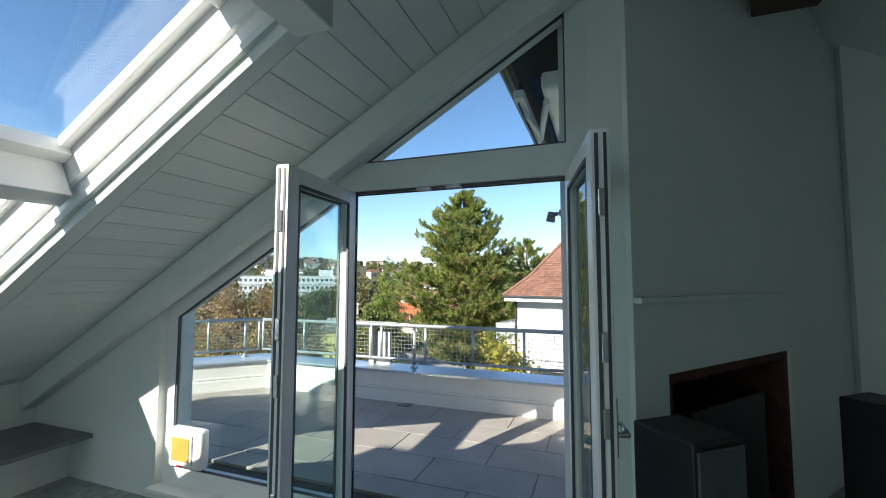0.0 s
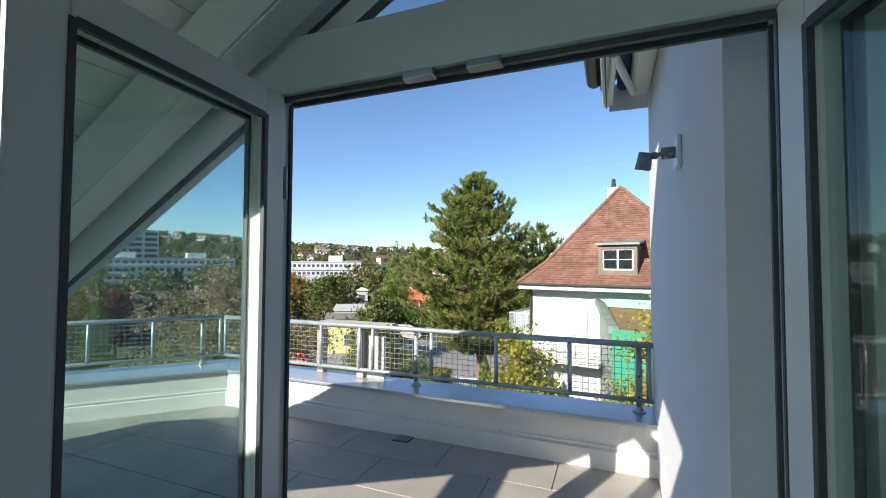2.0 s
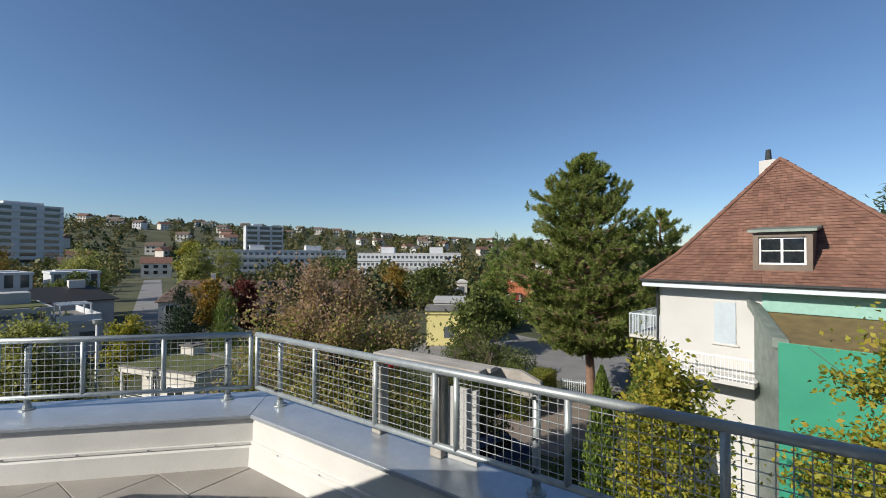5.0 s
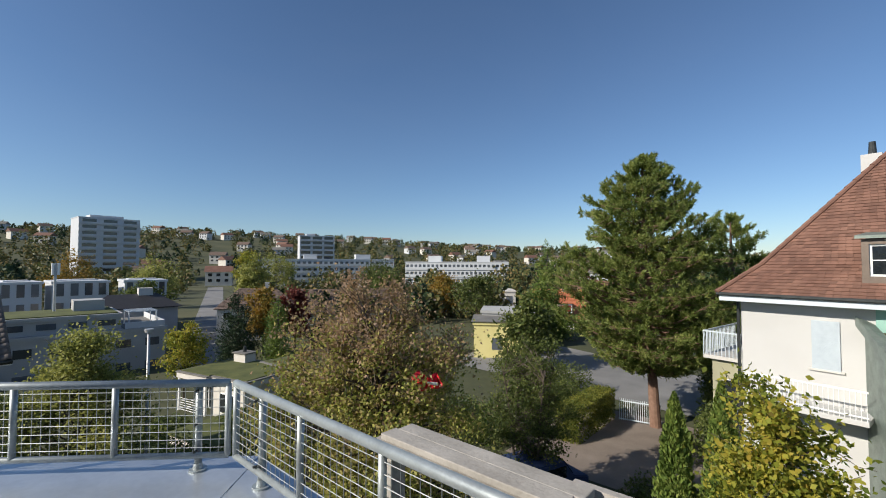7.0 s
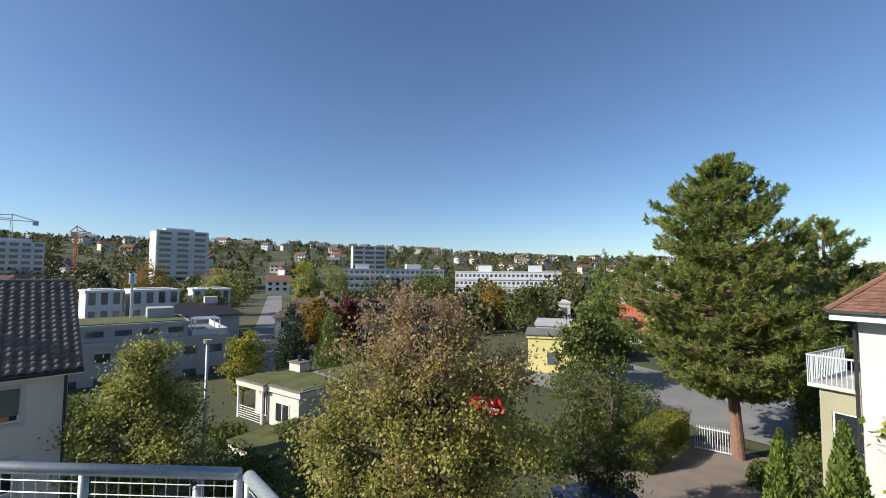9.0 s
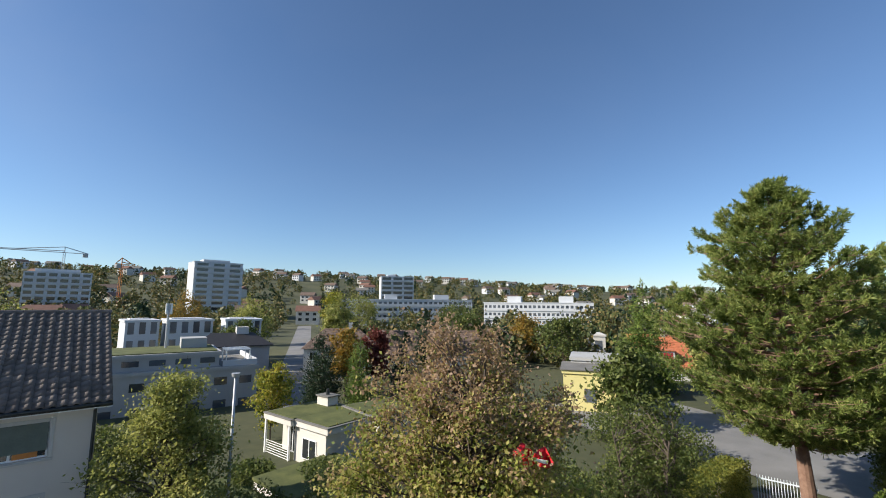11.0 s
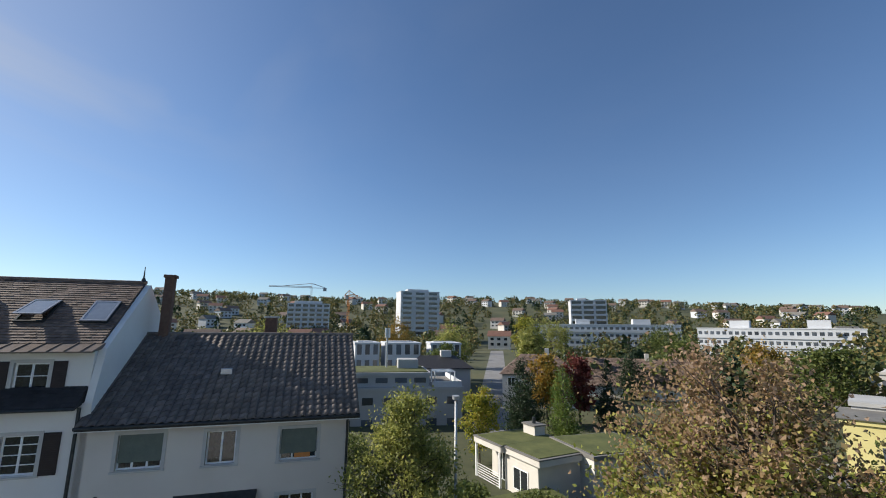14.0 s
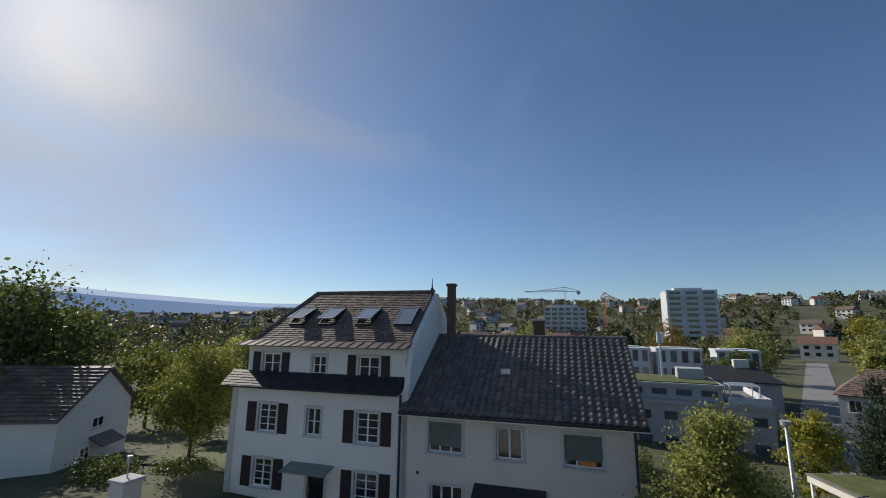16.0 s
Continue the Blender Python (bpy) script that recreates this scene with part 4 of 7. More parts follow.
WX = 0.25
bm = prism(bmesh.new(), [(WX, 0.15, -0.5), (WX, C.y, -0.5), (C.x, C.y, -0.5), (END.x, END.y, -0.5), (END.x, 0.15, -0.5)], (0, 0, 0.475))
terrace = solid("terrace_floor", bm, M["joint"], "terrace floor of large grey-brown stone tiles", "terrace")
o1, r1 = corner(0.37, 0.52), corner(0.19, 0.34)
for name, pts in (("wall_parapet_1", [(WX, C.y), (C.x, C.y), (o1.x, o1.y), (WX, C.y + 0.37)]),
                  ("wall_parapet_2", [(C.x, C.y), (END.x, END.y), (END.x + N.x * 0.52, END.y + N.y * 0.52), (o1.x, o1.y)])):
    solid(name, prism(bmesh.new(), [(x, y, -0.9) for x, y in pts], (0, 0, 1.245)), M["render"], "low white rendered terrace parapet", "parapet")
i2 = corner(-0.03, -0.03)
o2 = corner(0.40, 0.55)
for k, (pts, seam) in enumerate((([(WX, C.y - 0.03), (i2.x, i2.y), (o2.x, o2.y), (WX, C.y + 0.40)], True),
                  ([(i2.x, i2.y), (END.x - N.x * 0.03, END.y - N.y * 0.03), (END.x + N.x * 0.55, END.y + N.y * 0.55), (o2.x, o2.y)], False))):
    bm = prism(bmesh.new(), [(x, y, 0.345) for x, y in pts], (0, 0, 0.03))
    bmesh.ops.bevel(bm, geom=list(bm.edges), offset=0.005, segments=2, affect="EDGES")
    tagged(solid(f"trim_coping_{k + 1}", bm, M["coping"], "grey sheet-metal coping on the parapet", "coping"))
solid("trim_coping_seam", B(-0.95, -0.87, C.y - 0.034, C.y + 0.404, 0.34, 0.381, 0.003), M["coping"], "folded seam of the metal coping", "coping seam")
for k, (p, q, nn) in enumerate((((WX, C.y, 0), (C.x, C.y, 0), Vector((0, -1, 0))), ((C.x, C.y, 0), tuple(END), -N))):
    p, q = Vector(p), Vector(q)
    d = (q - p).normalized()
    ln = (q - p).length
    base = Matrix.Translation(p) @ Matrix(((d.x, nn.x, 0, 0), (d.y, nn.y, 0, 0), (0, 0, 1, 0), (0, 0, 0, 1)))
    skirt = tagged(thing(f"skirting_{k + 1}", "white upstand with a metal strip at the foot of the parapet", "skirting"), kind="structure")
    bm = bmesh.new()
    prism(bm, [(0, 0.001, -0.02), (0, 0.045, -0.02), (0, 0.035, 0.135), (0, 0.001, 0.15)], (ln, 0, 0))
    bmesh.ops.transform(bm, matrix=base, verts=bm.verts)
    part("upstand", bm, M["render"], skirt)
    part("strip", B(0, ln, 0.001, 0.02, 0.15, 0.172, 0.003, base), M["render"], skirt)
    bm = bmesh.new()
    for s in np.arange(0.25, ln, 0.45):
        rod(bm, base @ Vector((s, 0.018, 0.161)), base @ Vector((s, 0.026, 0.161)), 0.007, n=6)
    part("screws", bm, M["alu"], skirt)


# railing: tubes, posts, panels of welded wire
def railing(start, run, length, bars, posts, label, end_cap):
    r = thing("railing", label, "railing")
    run = Vector(run)
    side = Vector((-run.y, run.x, 0))
    at = lambda s, z, o=0.0: Vector(start) + run * s + side * o + Vector((0, 0, z))
    top = bmesh.new()
    rod(top, at(0, 0.905), at(length, 0.905), 0.024, n=14)
    part("top_rail", top, M["steel"], r, smooth=True)
    part("bottom_rail", rod(bmesh.new(), at(0, 0.475), at(length, 0.475), 0.018, n=12), M["steel"], r, smooth=True)
    for s in bars:
        part("bar", rod(bmesh.new(), at(s, 0.475), at(s, 0.9), 0.018, n=12), M["steel"], r, smooth=True)
    for s in posts:
        p = part("post", rod(bmesh.new(), at(s, 0.385, -0.03), at(s, 0.885, -0.03), 0.021, n=12), M["steel"], r, smooth=True)
        part("foot", rod(rod(bmesh.new(), at(s, 0.374, -0.03), at(s, 0.386, -0.03), 0.05, n=16), at(s, 0.386, -0.03), at(s, 0.42, -0.03), 0.029, 0.023, n=14), M["steel"], p)
        for z in (0.50, 0.66, 0.86):
            part("bolt", rod(bmesh.new(), at(s, z, -0.056), at(s, z, 0.02), 0.007, n=6), M["dark_metal"], p)
    edges = sorted(bars)
    for a, b in zip(edges, edges[1:]):
        if b - a < 0.2:
            continue
        panel = new("wire_panel")
        panel.parent = r
        nv, nh = max(2, round((b - a) / 0.05)), 8
        for k in range(1, nv):
            s = a + (b - a) * k / nv
            part("wire", rod(bmesh.new(), at(s, 0.49), at(s, 0.885), 0.0022, n=4), M["wire"], panel)
        for k in range(1, nh + 1):
            z = 0.475 + 0.43 * k / (nh + 1)
            part("wire", rod(bmesh.new(), at(a + 0.015, z, 0.004), at(b - 0.015, z, 0.004), 0.0022, n=4), M["wire"], panel)
    return r


railing((WX - 0.005, r1.y, 0), (-1, 0, 0), WX - r1.x - 0.03, [0.03, 0.62, 1.24, 1.86, 2.49, 2.64, 3.11, 3.72, WX - r1.x - 0.035], [0.10, 2.03, 4.18], "galvanised railing with wire mesh along the garden parapet", True)
railing(tuple(r1 + E * 0.03), tuple(E), 2.9, [0.005, 0.66, 1.23, 1.80, 2.37, 2.89], [0.19, 1.62, 2.7], "galvanised railing with wire mesh on the slanting parapet", True)

# weathered planks on a wooden rack outside the railing
rack = thing("plank_rack", "weathered wooden rack with grey planks behind the railing", "wooden rack")
part("rack_post", B(-2.46, -2.38, 2.62, 2.70, 0.376, 0.86, 0.006), M["grey_wood"], rack)
part("rack_post", B(-2.98, -2.90, 2.66, 2.74, 0.376, 0.82, 0.006), M["grey_wood"], rack)
part("panel", B(-2.36, -2.16, 2.66, 2.69, 0.376, 0.80, 0.004), M["concrete_grey"], rack, "pale grey upright panel")
for k, (y, z) in enumerate(((2.70, 0.862), (2.79, 0.862), (2.70, 0.892), (2.78, 0.893))):
    part("plank", B(-3.0 + 0.02 * k, -2.2 + 0.03 * k, y - 0.05, y + 0.035, z, z + 0.026, 0.004), M["grey_wood"], rack)
bm = bmesh.new()
prism(bm, [(-2.20, 2.84, 0.90), (-1.98, 2.84, 0.905), (-1.86, 2.84, 0.86), (-1.84, 2.84, 0.80), (-1.90, 2.84, 0.76), (-2.05, 2.84, 0.78), (-2.2, 2.84, 0.84)], (0, 0.03, 0))
part("cut_board", bm, M["grey_wood"], rack, "rounded end of a sawn board")

# floor drain
dr = thing("floor_drain", "small square metal floor drain in the terrace", "drain")
part("frame", B(-1.83, -1.68, 2.22, 2.35, -0.004, 0.005, 0.002), M["dark_metal"], dr)
for k in range(5):
    part("slat", B(-1.82 + k * 0.028, -1.805 + k * 0.028, 2.23, 2.34, 0.004, 0.009), M["alu"], dr)

# white wall of the stair block, eaves, gutter, awning, spotlight, socket
bm = bmesh.new()
prism(bm, [(WX, 0.3, -9), (WX, 2.76, -9), (WX, 2.76, 3.24), (WX, 0.3, 3.24)], (0.16, 0, 0))
box(bm, WX + 0.16, 5.2, 2.66, 2.76, -9, 3.2)
prism(bm, [(WX + 0.16, 2.66, 3.2), (5.2, 2.66, 3.2), (RIDGE, 2.66, zr)], (0, 0.1, 0))
solid("wall_block", bm, M["outer_render"], "white rough-rendered outside wall beside the terrace", "wall")
gut = thing("gutter", "dark half-round roof gutter over the terrace wall", "gutter")
bm = bmesh.new()
pr = [(0.065 * math.cos(a), 0.065 * math.sin(a)) for a in np.linspace(math.pi, 2 * math.pi, 9)]
inn = [(0.058 * math.cos(a), 0.058 * math.sin(a)) for a in np.linspace(2 * math.pi, math.pi, 9)]
prism(bm, [(-0.17 + px, 0.46, 3.14 + pz) for px, pz in pr + inn], (0, 2.36, 0))
part("trough", bm, M["dark_metal"], gut)
part("fascia", B(-0.112, -0.09, 0.46, 2.84, 3.04, 3.26, 0.003), M["dark_wood"], gut)
aw = thing("awning", "folded awning with white arms and dark blue fabric", "awning")
part("cassette", B(0.10, WX - 0.002, 0.62, 2.62, 2.88, 3.02, 0.03), M["pvc"], aw, "white awning cassette")
part("fabric_roll", rod(bmesh.new(), (0.06, 0.66, 2.98), (0.06, 2.58, 2.98), 0.05, n=16), M["awning_blue"], aw, "dark blue fabric roll", True)
part("valance", B(-0.075, -0.067, 0.66, 2.58, 2.80, 2.98), M["awning_blue"], aw)
part("front_bar", B(-0.10, -0.02, 0.60, 2.64, 2.83, 2.90, 0.012), M["pvc"], aw)
for y0, y1 in ((0.8, 1.55), (2.45, 1.7)):
    bm = bmesh.new()
    rod(bm, (0.12, y0, 2.86), (-0.02, y1, 2.83), 0.026)
    rod(bm, (-0.02, y1, 2.83), (-0.04, y0 + (y1 - y0) * 0.1, 2.80), 0.022)
    part("arm", bm, M["pvc"], aw)
part("end_plate", B(-0.05, WX - 0.01, 2.60, 2.62, 2.78, 3.0, 0.004), M["pvc"], aw)

sp = thing("spotlight", "grey outdoor spotlight on the white wall", "spotlight")
part("wall_plate", B(WX - 0.02, WX - 0.001, 1.03, 1.15, 1.97, 2.11, 0.006), M["pvc"], sp)
part("sensor", rod(bmesh.new(), (WX - 0.02, 1.10, 2.045), (WX - 0.075, 1.11, 2.045), 0.026, 0.028, n=18), M["lamp_grey"], sp, smooth=True)
part("arm", rod(bmesh.new(), (WX - 0.075, 1.11, 2.045), (0.135, 1.13, 2.04), 0.009), M["lamp_grey"], sp)
bm = bmesh.new()
bmesh.ops.create_uvsphere(bm, u_segments=14, v_segments=8, radius=0.018, matrix=Matrix.Translation((0.15, 1.125, 2.042)))
part("joint", bm, M["lamp_grey"], sp, smooth=True)
head = part("head", rod(bmesh.new(), (0.112, 1.135, 2.062), (0.098, 1.15, 1.985), 0.031, 0.037, n=20), M["lamp_grey"], sp, smooth=True)
part("lens", rod(bmesh.new(), (0.0979, 1.1501, 1.9845), (0.0972, 1.1508, 1.981), 0.033, n=20), M["alu"], head, "pale lens of the spotlight")
so = thing("outdoor_socket", "white outdoor socket on the white wall", "socket")
part("box", B(WX - 0.045, WX - 0.001, 0.90, 0.98, 0.47, 0.55, 0.008), M["pvc"], so)
part("lid", B(WX - 0.052, WX - 0.044, 0.905, 0.975, 0.475, 0.545, 0.003), M["alu"], so)

# the rest of the house below
bm = bmesh.new()
prism(bm, [(WX + 0.01, 0.2, -9.5), (WX + 0.01, C.y + 0.36, -9.5), (o1.x + 0.01, o1.y - 0.01, -9.5), (END.x + N.x * 0.5, END.y + N.y * 0.5, -9.5), (-6.0, -6.4, -9.5), (5.2, -6.4, -9.5), (5.2, 0.2, -9.5)], (0, 0, 8.9))
solid("wall_house_below", bm, M["outer_render"], "white rendered lower storeys of the house", "wall")

# terrace tiles, laid in courses
rnd = random.Random(4)
TL, TH, GAP = 0.865, 0.475, 0.006
full = None
left_x = lambda y: C.x + E.x * (y - C.y) / E.y
for row, y1 in enumerate((2.385, 1.91, 1.465, 1.015, 0.56)):
    y0 = (1.91, 1.465, 1.015, 0.56, 0.32)[row]
    xs = WX - 0.26 - (TL / 2 if row % 2 == 0 else 0.0)
    cuts = [WX - 0.003]
    while cuts[-1] > left_x(y0) - 0.3:
        cuts.append(xs if len(cuts) == 1 else cuts[-1] - TL)
    for b, a in zip(cuts, cuts[1:]):
        lx0, lx1 = left_x(y0 + GAP) + 0.02, left_x(y1) + 0.02
        if b < lx0:
            continue
        p = [(max(a + GAP, lx0), y0 + GAP), (b, y0 + GAP), (b, y1), (max(a + GAP, min(lx1, b - 0.01)), y1)]
        tb = prism(bmesh.new(), [(px, py, -0.024) for px, py in p], (0, 0, 0.024 + rnd.uniform(-0.0012, 0.0012)))
        bmesh.ops.bevel(tb, geom=[e for e in tb.edges if min(v.co.z for v in e.verts) > -0.01], offset=0.003, segments=1, affect="EDGES")
        part("tile", tb, M["paver"], terrace)
# ---- ground ----
def ground_z(x, y):
    z = -9.0 + 3.2 * math.exp(-((x + 19) ** 2 + (y + 18) ** 2) / 420) - 0.6 * math.exp(-((x + 37) ** 2 + (y - 15) ** 2) / 200)
    r = math.hypot(x + 3, y - 2)
    if r > 90:
        a = math.degrees(math.atan2(y - 2, -(x + 3)))      # 0 looks along -x, positive towards +y
        top = 50.0 if a < 25 else 50.0 - (a - 25) * 0.55
        top = max(top, 8.0)
        if a < -25:
            top = max(20.0, 46 + (a + 25) * 1.1)
        if a > 110 or a < -100:
            top = 8.0
        f = min(1.0, max(0.0, (r - 230) / 480))
        f = f * f * (3 - 2 * f)
        back = min(1.0, max(0.0, (r - 900) / 500))
        z += top * f * (1 - 0.75 * back) + 2.5 * math.sin(x * 0.013 + 1) * math.cos(y * 0.017) * f
    return z


rings = [0, 6, 12, 18, 24, 30, 38, 46, 56, 68, 82, 100, 125, 160, 200, 250, 300, 360, 420, 490, 560, 640, 720, 820, 950, 1150, 1500, 2200, 3200, 4600]
seg = 120
verts, faces = [], []
for r in rings:
    for k in range(seg):
        a = 6.28318 * k / seg
        gx, gy = -3 + r * math.cos(a), 2 + r * math.sin(a)
        verts.append((gx, gy, ground_z(gx, gy)))
for i in range(len(rings) - 1):
    for k in range(seg):
        k2 = (k + 1) % seg
        faces.append((i * seg + k, (i + 1) * seg + k, (i + 1) * seg + k2, i * seg + k2))
gme = quads("ground", verts, faces, M["ground"])
gme.polygons.foreach_set("use_smooth", [True] * len(gme.polygons))
tagged(new("ground", gme), "dark green ground of gardens and wooded slopes", "ground", kind="structure")


def sheet(name, pts, lift, mat, label, category):
    """A surface laid on the ground along a strip of left and right points."""
    vs, fs = [], []
    for l, r in pts:
        vs += [(*l, ground_z(*l) + lift), (*r, ground_z(*r) + lift)]
    for k in range(len(pts) - 1):
        fs.append((2 * k, 2 * k + 1, 2 * k + 3, 2 * k + 2))
    return tagged(new(name, quads(name, vs, fs, mat)), label, category, kind="structure")


road = [((-61.4 - t * 1.0, 20.0 + t * 0.375), (-60.2 - t * 1.0, 24.4 + t * 0.385)) for t in range(-14, 260, 8)]
sheet("road", road, 0.06, M["asphalt"], "grey asphalt street running away between houses", "road")
sheet("road_side", [((-34 + k * 4.0, 36.5 - k * 0.2), (-31 + k * 4.0, 54.0 - k * 1.2)) for k in range(0, 12)], 0.07, M["asphalt"], "grey asphalt side street behind the pine", "road")
sheet("pavement_yard", [((-15.0, 22.0 + k * 2.2), (-4.5, 22.0 + k * 2.2)) for k in range(0, 6)], 0.05, M["gravel"], "brown paved yard by the gate", "yard")
sheet("pavement_forecourt", [((-16.5, -32 + k * 3.0), (-10.5, -30 + k * 3.0)) for k in range(0, 11)], 0.05, M["asphalt"], "grey forecourt by the stone pillar", "forecourt")
# added pale strip that reflects sun up onto the shaded house fronts
sheet("pavement_street", [((-19.5, -13.0 + k * 2.0), (-8.5, -13.0 + k * 2.0)) for k in range(0, 6)], 0.06, M["street"], "pale concrete street added between the houses to bounce light", "street")
sheet("lawn", [((-33.5, 4.5 + k * 1.5), (-27.0, 4.5 + k * 1.5)) for k in range(0, 7)], 0.04, M["grass"], "small sunlit lawn by the street lamp", "lawn")
sheet("lawn_garden", [((-34, -26.0 + k * 3), (-24, -26.0 + k * 3)) for k in range(0, 4)], 0.04, M["grass"], "sunlit lawn behind the garden tree", "lawn")


# ---- windows of houses ----
def casement(parent, x, z, w, h, y, mat="pvc", cols=2, rows=1, glass="dark_glass", trim=None, sill=True, pane_y=0.07):
    """A window in a facade at depth y that faces -y: frame, panes between bars, stone trim and sill."""
    win = new("window")
    win.parent = parent
    win.matrix_basis = Matrix.Translation((x, y, z))
    bm = bmesh.new()
    t = 0.06
    box(bm, 0, t, pane_y - 0.03, pane_y + 0.03, 0, h)
    box(bm, w - t, w, pane_y - 0.03, pane_y + 0.03, 0, h)
    box(bm, t, w - t, pane_y - 0.03, pane_y + 0.03, 0, t)
    box(bm, t, w - t, pane_y - 0.03, pane_y + 0.03, h - t, h)
    for c in range(1, cols):
        box(bm, w * c / cols - 0.035, w * c / cols + 0.035, pane_y - 0.035, pane_y + 0.03, t, h - t)
    for r in range(1, rows):
        box(bm, t, w - t, pane_y - 0.032, pane_y + 0.02, h * r / rows - 0.015, h * r / rows + 0.015)
    part("frame", bm, M[mat], win)
    part("pane", B(t * 0.8, w - t * 0.8, pane_y - 0.008, pane_y + 0.008, t * 0.8, h - t * 0.8), M[glass], win)
    if trim:
        bm = bmesh.new()
        box(bm, -0.12, 0, -0.025, pane_y, -0.02, h + 0.12)
        box(bm, w, w + 0.12, -0.025, pane_y, -0.02, h + 0.12)
        box(bm, 0, w, -0.025, pane_y, h, h + 0.12)
        part("surround", bm, M[trim], win)
    if sill:
        part("sill", B(-0.14, w + 0.14, -0.07, pane_y, -0.09, -0.02, 0.008), M[trim or "stone_trim"], win)
    return win


def shutter(parent, x, z, w, h, y, mat="shutter"):
    sh = part("shutter", B(x, x + w, y - 0.05, y - 0.015, z, z + h, 0.006), M[mat], parent)
    bm = bmesh.new()
    n = int(h / 0.07)
    for k in range(1, n):
        box(bm, x + 0.05, x + w - 0.05, y - 0.058, y - 0.05, z + 0.03 + k * (h - 0.06) / n, z + 0.03 + k * (h - 0.06) / n + 0.03)
    part("slats", bm, M[mat], sh)


# ---- pair of houses across the street (local x along the front, -y to the viewer) ----
NM = pose(-22.974, -0.328, 0, 0, 0, math.degrees(math.atan2(0.998, -0.06)))
right_house = thing("terraced_house", "cream rendered house with a dark tiled roof and roller shutters", "house", NM)
X0, X1, WALL_T, BASE = -6.62, 2.62, -1.72, -9.5
wins = [(-5.45, -3.36, 1.42, 1.20), (-2.60, -3.38, 1.02, 1.18), (0.0, -3.42, 1.40, 1.16)]
low = [(-5.35, -5.8, 1.35, 1.2), (0.05, -5.8, 1.3, 1.15)]
bm = holed_wall(bmesh.new(), X0, X1, BASE, WALL_T, 0, 0.3, [(x, x + w_, z, z + h_) for x, z, w_, h_ in wins + low])
part("wall", bm, M["cream_grey"], right_house)
side_walls(right_house, "cream_grey", (X0, X0 + 0.3, 0.3, 8.7, BASE, WALL_T), (X1 - 0.3, X1, 0.3, 8.7, BASE, WALL_T), (X0, X1, 8.7, 9.0, BASE, WALL_T), (X0 + 0.3, X1 - 0.3, 1.2, 1.25, BASE, WALL_T))
part("gable", prism(bmesh.new(), [(X1 - 0.3, 0, WALL_T), (X1 - 0.3, 9.0, WALL_T), (X1 - 0.3, 4.5, 1.12)], (0.3, 0, 0)), M["cream_grey"], right_house)
for k, (x, z, w_, h_) in enumerate(wins + low):
    win = casement(right_house, x, z, w_, h_, 0.0, cols=(3, 2, 3, 3, 3)[k], trim="stone_trim", pane_y=0.16)
    if k in (0, 2):
        part("roller_shutter", B(0.03, w_ - 0.03, 0.08, 0.11, h_ * 0.20, h_ - 0.02), M["roller"], win, "lowered green roller shutter")
    if k == 2:
        part("flower_box", B(0.55, 1.15, 0.115, 0.125, 0.05, 0.22), M["crane_orange"], win, "orange cushion behind the pane")
EAVE_Z, RZ = -1.72, 1.30
bm = bmesh.new()
prism(bm, [(-6.66, -0.42, EAVE_Z - 0.06), (-6.66, 4.5, RZ - 0.10), (-6.66, 9.4, EAVE_Z - 0.06), (-6.66, 9.4, EAVE_Z - 0.16), (-6.66, 4.5, RZ - 0.22), (-6.66, -0.42, EAVE_Z - 0.18)], (9.66, 0, 0))
roof = part("roof", bm, M["dark_wood"], right_house)
part("gutter", rod(bmesh.new(), (-6.66, -0.46, EAVE_Z - 0.08), (3.0, -0.46, EAVE_Z - 0.08), 0.06, n=10), M["dark_metal"], right_house)
part("fascia", B(-6.66, 3.0, -0.40, -0.37, EAVE_Z - 0.22, EAVE_Z - 0.06), M["pvc"], right_house)
part("downpipe", rod(bmesh.new(), (2.55, -0.06, -1.9), (2.55, -0.06, -9.2), 0.05), M["dark_metal"], right_house)
part("ridge_cap", rod(bmesh.new(), (-6.4, 4.5, RZ + 0.02), (3.02, 4.5, RZ + 0.02), 0.09, n=10), M["tile_dark"], right_house)
part("roof_hatch", B(-2.65, -2.2, 1.62, 1.72, -0.30, -0.05, 0.02), M["alu"], right_house, "small metal roof hatch")
part("chimney", B(-1.5, -0.9, 6.0, 6.5, 0.0, 2.15, 0.02), M["chimney_brick"], right_house)
part("chimney_cap", B(-1.58, -0.82, 5.92, 6.58, 2.15, 2.25, 0.02), M["concrete_grey"], right_house)
bm = bmesh.new()
prism(bm, [(-3.5, -0.85, -4.75), (-3.5, 0, -4.35), (-3.5, 0, -4.43), (-3.5, -0.85, -4.83)], (2.8, 0, 0))
part("door_canopy", bm, M["dark_metal"], right_house, "dark curved door canopy")
part("vent", rod(bmesh.new(), (-5.9, -0.02, -4.2), (-5.9, 0.01, -4.2), 0.07), M["dark_metal"], right_house)

left_house = thing("apartment_house", "white old apartment house with brown shutters and a hipped tiled roof", "house", NM)
LX0, LX1 = -15.5, -6.62
row1 = [(-14.20, -0.53, 0.98, 0.92), (-11.40, -0.50, 0.72, 0.84), (-8.98, -0.55, 1.02, 0.92)]
row2 = [(-13.97, -3.16, 0.98, 1.24), (-11.35, -3.16, 0.72, 1.2), (-8.82, -3.28, 1.05, 1.28)]
row3 = [(-14.02, -5.55, 0.98, 1.2), (-8.80, -5.76, 1.05, 1.28)]
dr3 = (-11.10, -6.35, 0.85, 1.75)
bm = holed_wall(bmesh.new(), LX0, LX1, BASE, -1.02, 0, 0.3, [(x, x + w_, z, z + h_) for x, z, w_, h_ in row2 + row3 + [dr3]])
